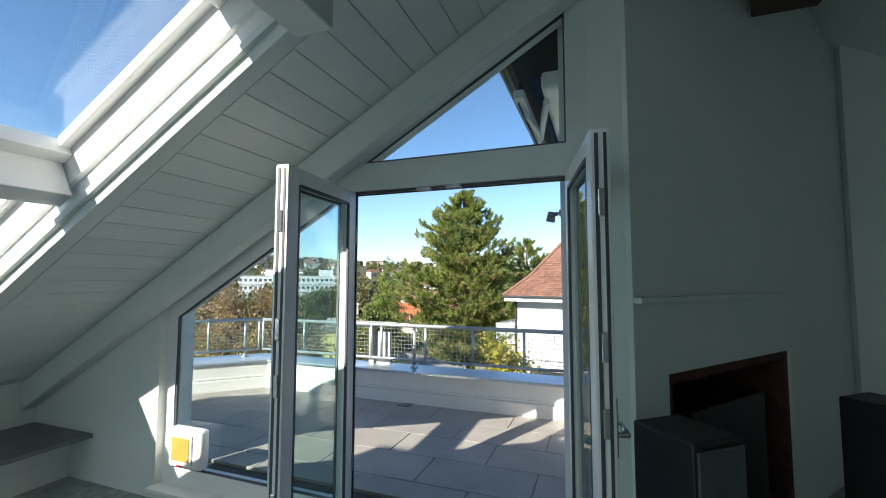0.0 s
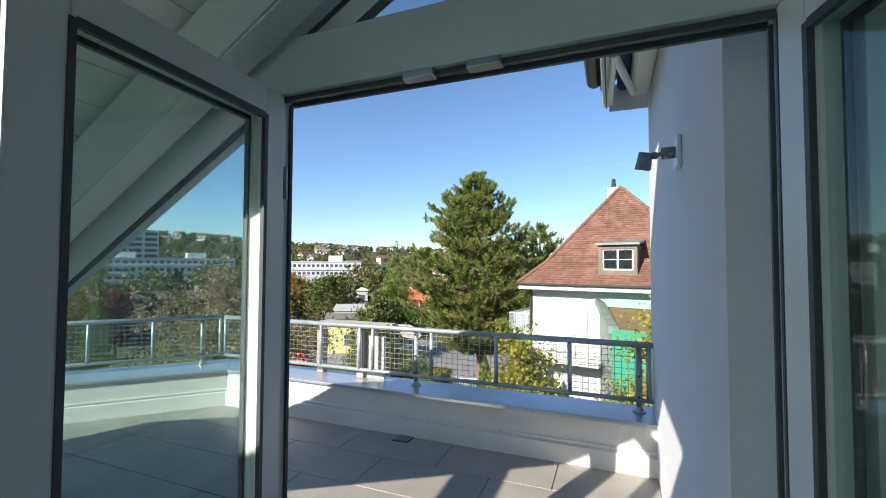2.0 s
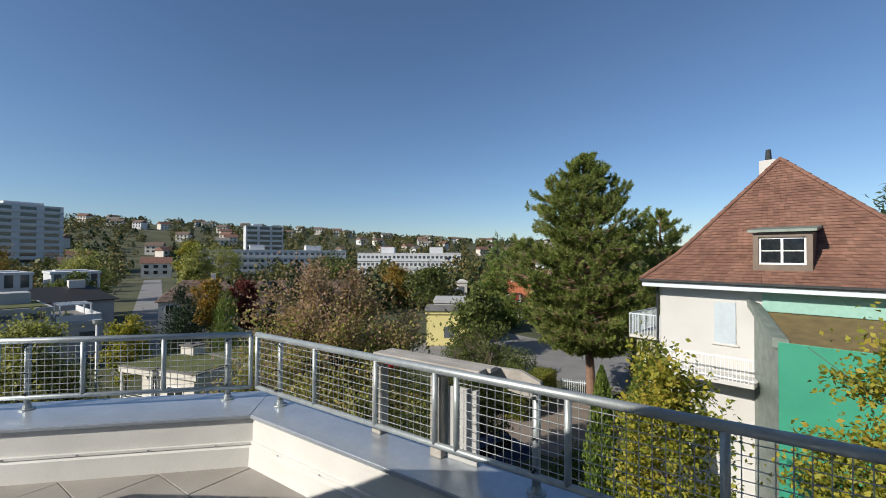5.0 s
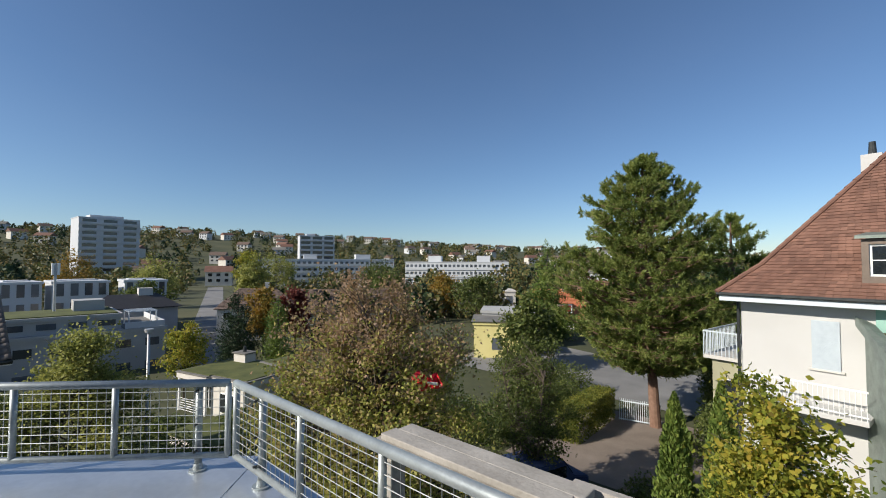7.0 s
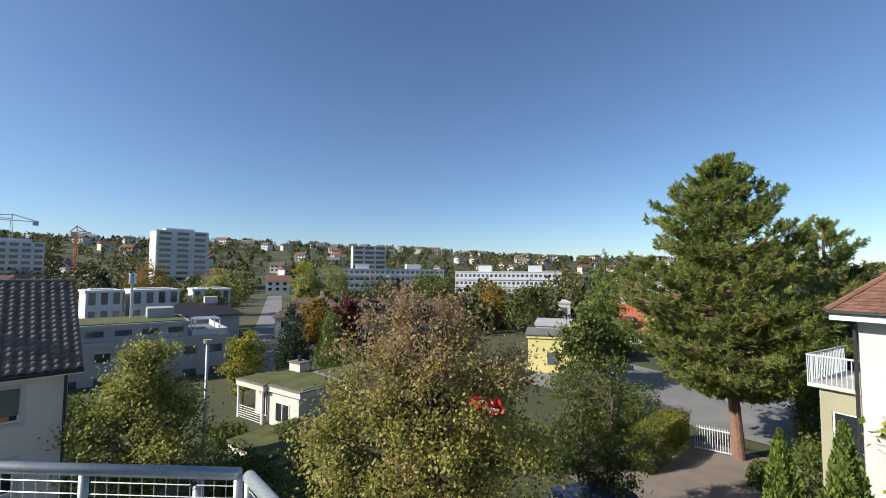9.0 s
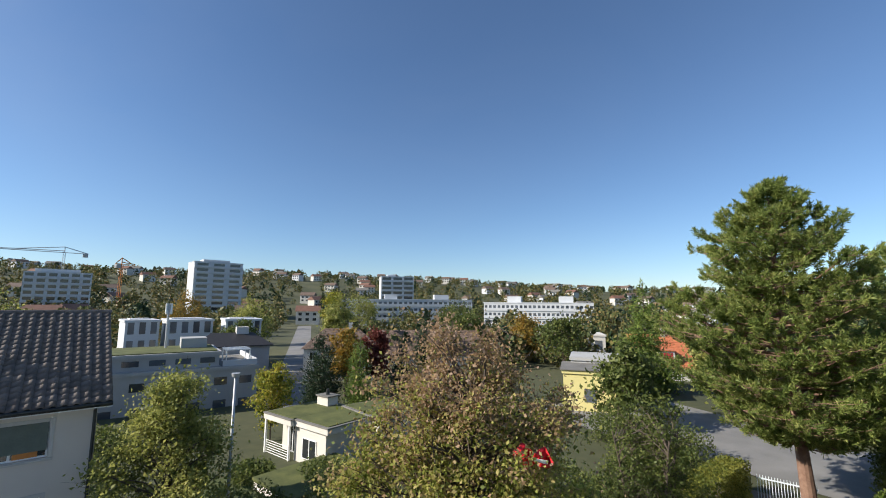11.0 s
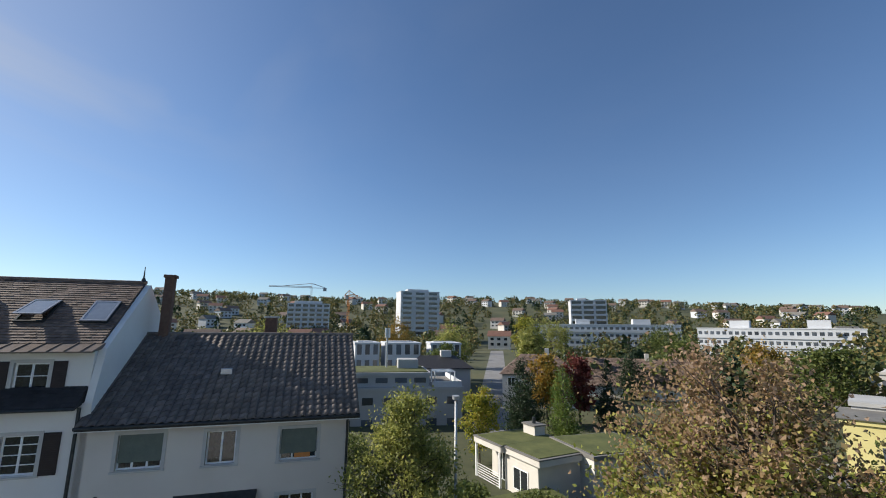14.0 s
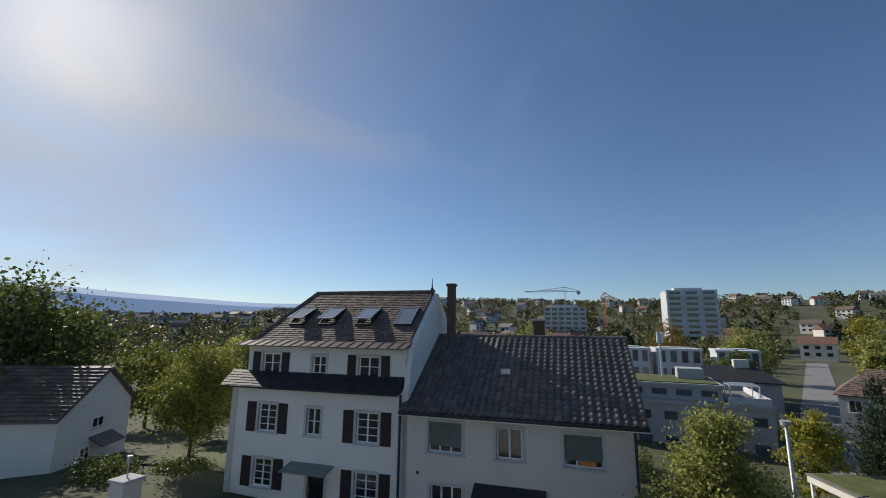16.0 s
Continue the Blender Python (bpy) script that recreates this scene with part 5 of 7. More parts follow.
part("wall", bm, M["house_white"], left_house)
side_walls(left_house, "house_white", (LX0, LX0 + 0.3, 0.3, 8.5, BASE, -1.02), (LX1 + 0.002, LX1 + 0.22, 0.0, 8.5, BASE, -1.02), (LX0 + 0.3, LX1, 8.2, 8.5, BASE, -1.02), (LX0 + 0.3, LX1, 1.2, 1.25, BASE, 0.7))
bm = bmesh.new()
prism(bm, [(LX1 - 0.02, 0.0, -1.02), (LX1 - 0.02, 8.5, -1.02), (LX1 - 0.02, 8.0, 0.8), (LX1 - 0.02, 4.2, 3.55), (LX1 - 0.02, 0.55, 0.85)], (0.24, 0, 0))
part("gable", bm, M["house_white"], left_house)
bm = holed_wall(bmesh.new(), -15.05, -6.66, -0.95, 0.85, 0.28, 0.55, [(x, x + w_, z, z + h_) for x, z, w_, h_ in row1])
part("dormer_wall", bm, M["house_white"], left_house)
side_walls(left_house, "house_white", (-15.05, -14.8, 0.55, 7.5, -0.95, 0.85))
part("corner_pilaster", B(-15.55, -15.25, -0.05, 0.25, BASE, -1.05), M["stone_trim"], left_house)
for k, (x, z, w_, h_) in enumerate(row1 + row2 + row3):
    y = 0.28 if k < 3 else 0.0
    small = w_ < 0.9
    casement(left_house, x, z, w_, h_, y, cols=2, rows=2 if small or k < 3 else 4, trim="stone_trim", pane_y=0.13)
    if not small:
        sw = 0.50 if k > 2 else 0.42
        for sx in (x - 0.13 - sw, x + w_ + 0.13):
            shutter(left_house, sx, z - 0.04, sw, h_ + 0.10, y)
ent = new("entrance")
ent.parent = left_house
ent.matrix_basis = Matrix.Translation((dr3[0], 0, dr3[1]))
part("door_leaf", B(0.02, 0.83, 0.14, 0.18, 0, 1.73), M["dark_glass"], ent)
part("door_frame", B(-0.14, 0.0, -0.03, 0.16, 0, 1.86), M["stone_trim"], ent)
part("door_frame", B(0.85, 0.99, -0.03, 0.16, 0, 1.86), M["stone_trim"], ent)
bm = bmesh.new()
prism(bm, [(-12.0, 0, -4.32), (-12.0, -0.85, -4.50), (-12.0, -0.85, -4.56), (-12.0, 0, -4.40)], (2.2, 0, 0))
part("canopy", bm, M["patina"], left_house, "pale sheet-metal canopy over the door")
# slate apron below the top storey
bm = prism(bmesh.new(), [(-15.9, -0.45, -1.10), (-15.9, 0.30, -0.48), (-15.9, 0.30, -1.0), (-15.9, -0.45, -1.16)], (9.2, 0, 0))
part("apron", bm, M["slate"], left_house, "dark slate skirt roof")
part("apron_gutter", rod(bmesh.new(), (-15.9, -0.48, -1.14), (-6.7, -0.48, -1.14), 0.055, n=8), M["dark_metal"], left_house)
part("downpipe", rod(bmesh.new(), (-6.72, -0.10, -1.15), (-6.72, -0.10, -9.2), 0.055), M["dark_metal"], left_house)
part("eave_sheet", prism(bmesh.new(), [(-15.5, -0.25, 0.78), (-15.5, 0.75, 1.05), (-15.5, 0.75, 0.85), (-15.5, -0.25, 0.73)], (8.95, 0, 0)), M["copper"], left_house, "brown standing-seam sheet along the eave")
for k in range(18):
    s0 = -15.4 + k * 0.5
    part("seam", prism(bmesh.new(), [(s0, -0.25, 0.785), (s0, 0.75, 1.055), (s0, 0.75, 1.085), (s0, -0.25, 0.815)], (0.03, 0, 0)), M["copper"], left_house)
LR = 3.66
bm = bmesh.new()
vs = [bm.verts.new(p) for p in ((-15.2, 0.55, 0.90), (-6.66, 0.55, 0.90), (-6.66, 4.2, LR - 0.05), (-13.9, 4.2, LR - 0.05), (-15.2, 8.0, 0.90), (-6.66, 8.0, 0.90))]
for f in ((0, 1, 2, 3), (5, 4, 3, 2), (4, 0, 3), (0, 4, 5, 1), (1, 5, 2)):
    bm.faces.new([vs[i] for i in f])
part("roof_deck", bm, M["tile_old"], left_house)
tiles_part("roof_tiles", [tile_field((-15.2, 0.55, 0.92), (-6.66, 0.55, 0.92), (-13.9, 4.2, LR - 0.02), (-6.66, 4.2, LR - 0.02), 0.19, 0.17, 0.022, 0.008, 3),
                          tile_field((-15.2, 8.0, 0.92), (-15.2, 0.55, 0.92), (-13.9, 4.22, LR - 0.02), (-13.9, 4.18, LR - 0.02), 0.19, 0.17, 0.022, 0.008, 4)], M["tile_old"], left_house, "small weathered brown roof tiles")
tiles_part("apron_slate", [tile_field((-15.9, -0.47, -1.08), (-6.7, -0.47, -1.08), (-15.9, 0.29, -0.46), (-6.7, 0.29, -0.46), 0.22, 0.16, 0.012, 0.004, 6)], M["slate"], left_house, "dark slates")
part("ridge_cap", rod(bmesh.new(), (-13.95, 4.2, LR), (-6.6, 4.2, LR), 0.09, n=10), M["tile_old"], left_house)
part("hip_cap", rod(bmesh.new(), (-15.2, 0.55, 0.95), (-13.9, 4.2, LR), 0.08, n=8), M["tile_old"], left_house)
fin = part("finial", rod(rod(bmesh.new(), (-6.75, 4.2, LR), (-6.75, 4.2, LR + 0.75), 0.05, 0.012), (-6.75, 4.2, LR + 0.05), (-6.75, 4.2, LR + 0.22), 0.11, 0.06), M["dark_metal"], left_house, "dark metal ridge finial")
ch = part("chimney", B(-5.92, -5.52, 4.3, 4.7, -0.2, 3.95, 0.02), M["chimney_brick"], left_house)
part("chimney_cap", B(-5.98, -5.46, 4.24, 4.76, 3.95, 4.10, 0.03), M["chimney_brick"], ch)


def roof_window(parent, s, up, open_deg):
    """A pivot roof window on the front slope of the apartment house."""
    y, z = 0.55 + up * 3.65, 0.92 + up * (LR - 0.94)
    ang = math.atan2(LR - 0.94, 3.65)
    m = Matrix.Translation((s, y, z + 0.06)) @ Matrix.Rotation(ang, 4, "X")
    win = new("roof_window")
    win.parent = parent
    win.matrix_basis = m
    bm = bmesh.new()
    for a, b, c, d in ((0, 0.07, 0, 1.45), (0.88, 0.95, 0, 1.45), (0.07, 0.88, 0, 0.07), (0.07, 0.88, 1.38, 1.45)):
        box(bm, a, b, c, d, -0.08, 0.06)
    part("frame", bm, M["dark_metal"], win)
    part("reveal", B(0.07, 0.88, 0.07, 1.38, -0.10, -0.06), M["dark_glass" if open_deg else "sky_glass"], win)
    r = Matrix.Translation((0, 1.35, 0.05)) @ Matrix.Rotation(radians(-open_deg), 4, "X") @ Matrix.Translation((0, -1.35, 0))
    bm = bmesh.new()
    for a, b, c, d in ((0.02, 0.09, 0.02, 1.43), (0.86, 0.93, 0.02, 1.43), (0.09, 0.86, 0.02, 0.10), (0.09, 0.86, 1.35, 1.43)):
        box(bm, a, b, c, d, 0.0, 0.05, 0, r)
    part("sash", bm, M["alu"], win)
    part("pane", B(0.09, 0.86, 0.10, 1.35, 0.015, 0.035, 0, r), M["sky_glass"], win)


for s, o in ((-13.9, 13), (-12.1, 12), (-10.0, 12), (-7.9, 0)):
    roof_window(left_house, s, 0.30, o)

# pantiles of the dark roof, one by one
SL = math.hypot(4.92, RZ - EAVE_Z + 0.0)
TA = math.atan2(RZ - EAVE_Z, 4.92)
TW, TC = 0.301, 0.30
prof = [(0.0, 0.006), (0.06, 0.014), (0.13, 0.046), (0.19, 0.076), (0.235, 0.08), (0.27, 0.058), (0.298, 0.02)]
pv, pf = [], []
for yy, dz in ((0.0, 0.03), (TC + 0.05, 0.0)):
    pv += [(px, yy, pz + dz) for px, pz in prof]
pv += [(px, 0.0, pz - 0.004) for px, pz in prof]
n = len(prof)
for k in range(n - 1):
    pf += [(k, k + 1, n + k + 1, n + k), (2 * n + k, 2 * n + k + 1, k + 1, k)]
tile_me = quads("roof_tile", pv, pf, M["tile_dark"])
tile_me.polygons.foreach_set("use_smooth", [True] * len(tile_me.polygons))
rows, cols = int(SL / TC), 32
rest_v, rest_f = [], []
rnd = random.Random(9)
for r in range(rows):
    for c in range(cols):
        m = Matrix.Translation((-6.64 + c * TW, -0.44 + r * TC * math.cos(TA), EAVE_Z - 0.045 + r * TC * math.sin(TA))) @ Matrix.Rotation(TA + rnd.uniform(-0.01, 0.01), 4, "X")
        if c >= 12:
            o = new("roof_tile", tile_me)
            o.parent = roof
            o.matrix_basis = m
        else:
            i = len(rest_v)
            rest_v += [tuple(m @ Vector(p)) for p in pv]
            rest_f += [tuple(i + q for q in f) for f in pf]
ob = new("roof_tiles", quads("roof_tiles", rest_v, rest_f, M["tile_dark"]))
ob.parent = roof
tagged(ob, kind="stuff")

# ---- villa with the red hipped roof ----
VA = math.degrees(math.atan2(-0.2, 0.98))
villa = thing("villa", "white villa with a steep red-brown hipped tile roof", "house", pose(-4.154, 19.301, 0, 0, 0, VA))
VE, VT = 0.62, 5.62
vw = [(2.38, -1.62, 0.58, 1.45)]
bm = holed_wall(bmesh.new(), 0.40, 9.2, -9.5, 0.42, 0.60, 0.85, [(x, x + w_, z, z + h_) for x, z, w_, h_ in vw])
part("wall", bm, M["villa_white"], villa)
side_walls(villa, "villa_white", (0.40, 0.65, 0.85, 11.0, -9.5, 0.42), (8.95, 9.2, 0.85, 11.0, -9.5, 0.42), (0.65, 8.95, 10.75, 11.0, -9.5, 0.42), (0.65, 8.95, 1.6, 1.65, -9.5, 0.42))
part("fascia", B(-0.05, 9.6, -0.05, 0.0, 0.36, 0.58, 0.01), M["fascia_blue"], villa, "pale blue painted eave board")
part("fascia", B(-0.05, 0.0, 0.0, 11.5, 0.36, 0.58, 0.01), M["fascia_blue"], villa)
part("soffit", B(0.0, 9.6, 0.0, 11.5, 0.40, 0.45), M["fascia_blue"], villa)
part("gutter", rod(bmesh.new(), (-0.1, -0.10, 0.60), (9.6, -0.10, 0.60), 0.06, n=10), M["dark_metal"], villa)
apx, apy = 3.74, 4.64
bm = bmesh.new()
fl = 0.26
q = lambda x0, y0: (x0 + (apx - x0) * fl, y0 + (apy - y0) * fl)
lower = [(-0.1, -0.1), (9.5, -0.1), (9.5, 11.4), (-0.1, 11.4)]
mid = [q(-0.1, -0.1), q(9.5, -0.1), (9.5 + (apx - 9.5) * fl, 11.0), (-0.1 + (apx + 0.1) * fl, 11.0)]
MZ = VE + (VT - VE) * 0.20
vs = [bm.verts.new((x, y, VE - 0.02)) for x, y in lower] + [bm.verts.new((x, y, MZ - 0.02)) for x, y in mid] + [bm.verts.new((apx, apy, VT - 0.02)), bm.verts.new((apx, 11.0, VT - 0.02))]
for f in ((0, 1, 5, 4), (1, 2, 6, 5), (3, 0, 4, 7), (2, 3, 7, 6), (4, 5, 8), (5, 6, 9, 8), (7, 4, 8, 9), (6, 7, 9)):
    bm.faces.new([vs[i] for i in f])
part("roof", bm, M["tile_red"], villa)
L3 = lambda p, z: (p[0], p[1], z)
tiles_part("roof_tiles", [
    tile_field(L3(lower[0], VE), L3(lower[1], VE), L3(mid[0], MZ), L3(mid[1], MZ), 0.18, 0.155, 0.02, 0.008, 11),
    tile_field(L3(mid[0], MZ), L3(mid[1], MZ), (apx - 0.03, apy, VT), (apx + 0.03, apy, VT), 0.18, 0.155, 0.02, 0.008, 12),
    tile_field(L3(lower[3], VE), L3(lower[0], VE), L3(mid[3], MZ), L3(mid[0], MZ), 0.2, 0.17, 0.02, 0.008, 13),
    tile_field(L3(mid[3], MZ), L3(mid[0], MZ), (apx, 11.0, VT), (apx, apy, VT), 0.2, 0.17, 0.02, 0.008, 14)], M["tile_red"], villa, "small flat red-brown tiles")
for a, b in ((L3(lower[0], VE + 0.03), L3(mid[0], MZ + 0.03)), (L3(mid[0], MZ + 0.03), (apx, apy, VT + 0.04)), (L3(mid[1], MZ + 0.03), (apx, apy, VT + 0.04)), (L3(lower[1], VE + 0.03), L3(mid[1], MZ + 0.03))):
    a, b = Vector(a), Vector(b)
    k = max(1, int((b - a).length / 0.38))
    for j in range(k):
        part("hip_tile", rod(bmesh.new(), a.lerp(b, j / k), a.lerp(b, (j + 1.08) / k), 0.10, 0.075, n=8), M["tile_red"], villa)
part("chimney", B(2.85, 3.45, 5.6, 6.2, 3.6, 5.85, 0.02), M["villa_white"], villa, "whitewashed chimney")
part("chimney_pot", rod(bmesh.new(), (3.15, 5.9, 5.85), (3.15, 5.9, 6.35), 0.13, 0.10), M["dark_metal"], villa)
dm = new("dormer")
dm.parent = villa
dm.matrix_basis = Matrix.Translation((3.55, 0.45, 1.17))
bm = bmesh.new()
box(bm, 0, 0.16, 0, 2.5, -0.1, 1.22)
box(bm, 1.44, 1.60, 0, 2.5, -0.1, 1.22)
box(bm, 0.16, 1.44, 0, 0.14, -0.1, 0.12)
box(bm, 0.16, 1.44, 0, 0.14, 1.06, 1.22)
box(bm, 0.16, 1.44, 0.3, 0.34, 0.12, 1.06)
part("cheek_frame", bm, M["copper"], dm)
part("dormer_roof", prism(bmesh.new(), [(-0.12, -0.16, 1.23), (1.72, -0.16, 1.23), (1.72, 3.0, 1.55), (-0.12, 3.0, 1.55)], (0, 0, 0.09)), M["patina"], dm, "green-grey copper dormer roof")
casement(villa, 3.71, 1.29, 1.28, 0.94, 0.48, cols=2, rows=2, sill=False)
win = casement(villa, *vw[0], 0.60, cols=1)
shutter(villa, 2.33, -1.66, 0.68, 1.53, 0.60, "grey_shutter")
bal = new("balcony")
bal.parent = villa
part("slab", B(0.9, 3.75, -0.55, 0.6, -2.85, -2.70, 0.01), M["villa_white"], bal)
part("hand_rail", B(0.9, 3.75, -0.55, -0.51, -1.93, -1.88, 0.006), M["pvc"], bal)
part("foot_rail", B(0.9, 3.75, -0.55, -0.51, -2.62, -2.58, 0.006), M["pvc"], bal)
b0 = part("baluster", rod(bmesh.new(), (0, 0, -2.7), (0, 0, -1.9), 0.009, n=6), M["pvc"], bal)
b0.matrix_basis = Matrix.Translation((0.95, -0.53, 0))
for k in range(1, 25):
    again(b0, Matrix.Translation((0.95 + k * 0.115, -0.53, 0)))
part("pillar", B(0.95, 1.2, -0.5, -0.25, -9.3, -2.85), M["villa_white"], bal)
# annex with a planted roof and a green side
annex = new("annex")
annex.parent = villa
part("planted_roof", prism(bmesh.new(), [(3.75, 0.58, -0.34), (9.4, 0.58, -0.34), (9.4, -2.0, -0.92), (4.85, -2.0, -0.92)], (0, 0, -0.15)), M["sedum"], annex, "brown sedum on the sloping annex roof")
part("edge_sheet", prism(bmesh.new(), [(3.35, 0.58, 0.10), (3.75, 0.58, -0.10), (4.85, -2.02, -0.84), (4.45, -2.02, -0.80)], (0, 0, -0.30)), M["patina"], annex, "weathered sheet-metal roof edge")
part("side", prism(bmesh.new(), [(3.55, 0.58, -0.15), (4.62, -2.0, -1.1), (4.62, -2.0, -7.5), (3.55, 0.58, -7.5)], (0.06, 0, 0)), M["patina"], annex)
part("green_panel", B(4.60, 9.4, -2.06, -2.01, -8.5, -0.93, 0.01), M["green_sheet"], annex, "large plain green panel")
part("band", B(3.8, 9.4, 0.50, 0.59, -0.33, 0.34, 0.01), M["teal_trim"], annex)
# bay with a railed balcony on the far side
bay = new("bay")
bay.parent = villa
bm = holed_wall(bmesh.new(), -0.85, 0.40, -9.5, -2.0, 1.4, 1.6, [(-0.55, 0.3, -5.0, -2.7)])
box(bm, -0.85, -0.65, 1.6, 4.5, -9.5, -2.0)
box(bm, -0.65, 0.4, 1.9, 1.95, -9.5, -2.0)
part("bay_wall", bm, M["olive_render"], bay, "olive rendered bay")
casement(villa, -0.55, -5.0, 0.85, 2.3, 1.4, cols=1, rows=2, sill=True)
part("bay_slab", B(-1.1, 0.40, 1.2, 4.7, -2.0, -1.86, 0.02), M["stone_trim"], bay)
part("bay_rail", B(-1.1, 0.40, 1.2, 1.24, -0.98, -0.93, 0.006), M["fascia_blue"], bay)
part("bay_rail", B(-1.1, -1.06, 1.24, 4.7, -0.98, -0.93, 0.006), M["fascia_blue"], bay)
b0 = part("baluster", rod(bmesh.new(), (0, 0, -1.86), (0, 0, -0.95), 0.014, n=6), M["fascia_blue"], bay)
b0.matrix_basis = Matrix.Translation((-1.08, 1.22, 0))
for k in range(1, 12):
    again(b0, Matrix.Translation((-1.08 + k * 0.125, 1.22, 0)))
for k in range(1, 24):
    again(b0, Matrix.Translation((-1.08, 1.22 + k * 0.14, 0)))
part("downpipe", rod(bmesh.new(), (0.35, 0.52, 0.40), (0.35, 0.52, -9.0), 0.05), M["dark_metal"], villa)
wing = new("rear_wing")
wing.parent = villa
tiles_part("wing_tiles", [tile_field((5.5, 8.2, 1.0), (13, 8.2, 1.0), (5.5, 11.0, 3.55), (12, 11.0, 3.55), 0.2, 0.17, 0.02, 0.008, 21)], M["tile_red"], wing)
part("wing_body", prism(bmesh.new(), [(5.5, 8.2, 0.97), (5.5, 11.0, 3.52), (5.5, 13.8, 0.97)], (7.0, 0, 0)), M["tile_red"], wing)
# ---- trees and shrubs near the terrace ----
G = ground_z
M["leaf_top"] = leaf_material("leaves_dry", [(0.24, 0.20, 0.08), (0.38, 0.25, 0.14), (0.50, 0.36, 0.26)], 0.5)
broadleaf("autumn_tree", "large broadleaf tree turning from green to rusty brown", (-11.8, 10.1, G(-11.8, 10.1)), 10.3, 3.2, 1.0, 5, "leaf_autumn", 56000, 0.112, 250, trunk_r=0.2, top_mat="leaf_top", spread=0.13)
broadleaf("olive_tree", "rounded olive-green broadleaf tree before the houses", (-21.0, 4.35, G(-21.0, 4.35)), 7.5, 1.85, 1.0, 8, "leaf_olive", 22000, 0.125, 130, trunk_r=0.13, spread=0.2)
broadleaf("maple_tree", "young maple with bright yellow-green leaves", (-2.1, 9.3, G(-2, 9)), 9.2, 0.95, 4.0, 13, "leaf_yellow", 12000, 0.095, 60, trunk_r=0.08, spread=0.26)
broadleaf("maple_tree", "broad maple with bright yellow-green leaves by the green panel", (1.25, 9.3, G(1, 9)), 9.4, 1.35, 4.0, 17, "leaf_yellow", 19000, 0.10, 80, trunk_r=0.10, spread=0.24)
broadleaf("slender_tree", "sparse many-stemmed green tree by the yard", (-11.5, 18.6, G(-11.5, 18.6)), 7.6, 1.75, 0.5, 23, "leaf_green", 13000, 0.12, 190, trunk_r=0.08, stems=4, spread=0.15)
pine("pine_tree", "tall dense pine with a leaning reddish trunk", (-9.7, 31.5, G(-9.7, 31.5)), 17.6, 5.6, 3.9, 31, "needle_pine")
conifer("spruce", "green pointed spruce among the houses", (-30.8, 57.1, G(-30.8, 57.1)), 14.2, 4.4, 0.6, 33, "needle_cypress", 16000, 0.5, -0.22, 1.0, 26)
pine("pine_tree", "dark bushy pine behind the tall one", (-6.2, 42.5, G(-6.2, 42.5)), 14.5, 4.2, 1.0, 35, "needle_pine", 140, 15, 46)
conifer("spruce", "tall sparse spruce behind the villa", (11.6, 58.8, G(11.6, 58.8)), 21.5, 4.2, 2.0, 36, "needle_dark", 7000, 0.8, -0.2, 0.9, 22)
broadleaf("garden_tree", "brownish broadleaf tree behind the villa", (17.0, 57.0, G(17, 57)), 22, 5.5, 2.0, 37, "leaf_olive", 9000, 0.5, 90, trunk_r=0.3)
for x, y, h in ((-4.9, 15.8, 6.6), (-3.7, 15.9, 7.1)):
    column("cypress", "slim columnar green cypress", (x, y, G(x, y)), h, 0.55, int(70 - x), "needle_cypress")
conifer("conifer", "dense dark green conifer beside a house", (-46.4, 20.3, G(-46.4, 20.3)), 8.2, 2.2, 0.2, 41, "needle_dark", 8000, 0.4, -0.1, 0.6, 26)
conifer("conifer", "narrow green conifer beside a house", (-42.9, 22.8, G(-42.9, 22.8)), 7.7, 1.5, 0.2, 42, "needle_cypress", 6000, 0.35, -0.05, 0.6, 26)
conifer("spruce", "small blue-green spruce by the long house", (-50.0, 32.3, G(-50, 32.3)), 7.0, 1.5, 0.2, 43, "needle_dark", 4000, 0.35, -0.15, 0.8, 22)
broadleaf("golden_tree", "small tree with golden leaves", (-50.8, 25.1, G(-50.8, 25.1)), 8.0, 2.3, 1.5, 44, "leaf_gold", 5000, 0.34, 60)
broadleaf("red_maple", "small tree with dark red leaves", (-50.8, 29.2, G(-50.8, 29.2)), 8.3, 1.8, 1.5, 45, "leaf_red", 4000, 0.34, 50)
broadleaf("small_tree", "small yellow-green tree by the street lamp", (-40.4, 13.6, G(-40.4, 13.6)), 6.6, 1.6, 0.6, 46, "leaf_yellow", 5000, 0.22, 60, trunk_r=0.07)
broadleaf("garden_tree", "round green and yellow tree beside the white house", (-24.8, -21.4, G(-24.8, -21.4)), 6.7, 2.5, 1.2, 47, "leaf_lime", 16000, 0.16, 120, trunk_r=0.12)
broadleaf("large_tree", "large hazy drooping tree beyond the white house", (-25.5, -40.5, G(-25.5, -40.5)), 13.5, 6.0, 1.5, 48, "leaf_green", 16000, 0.4, 140, trunk_r=0.3)
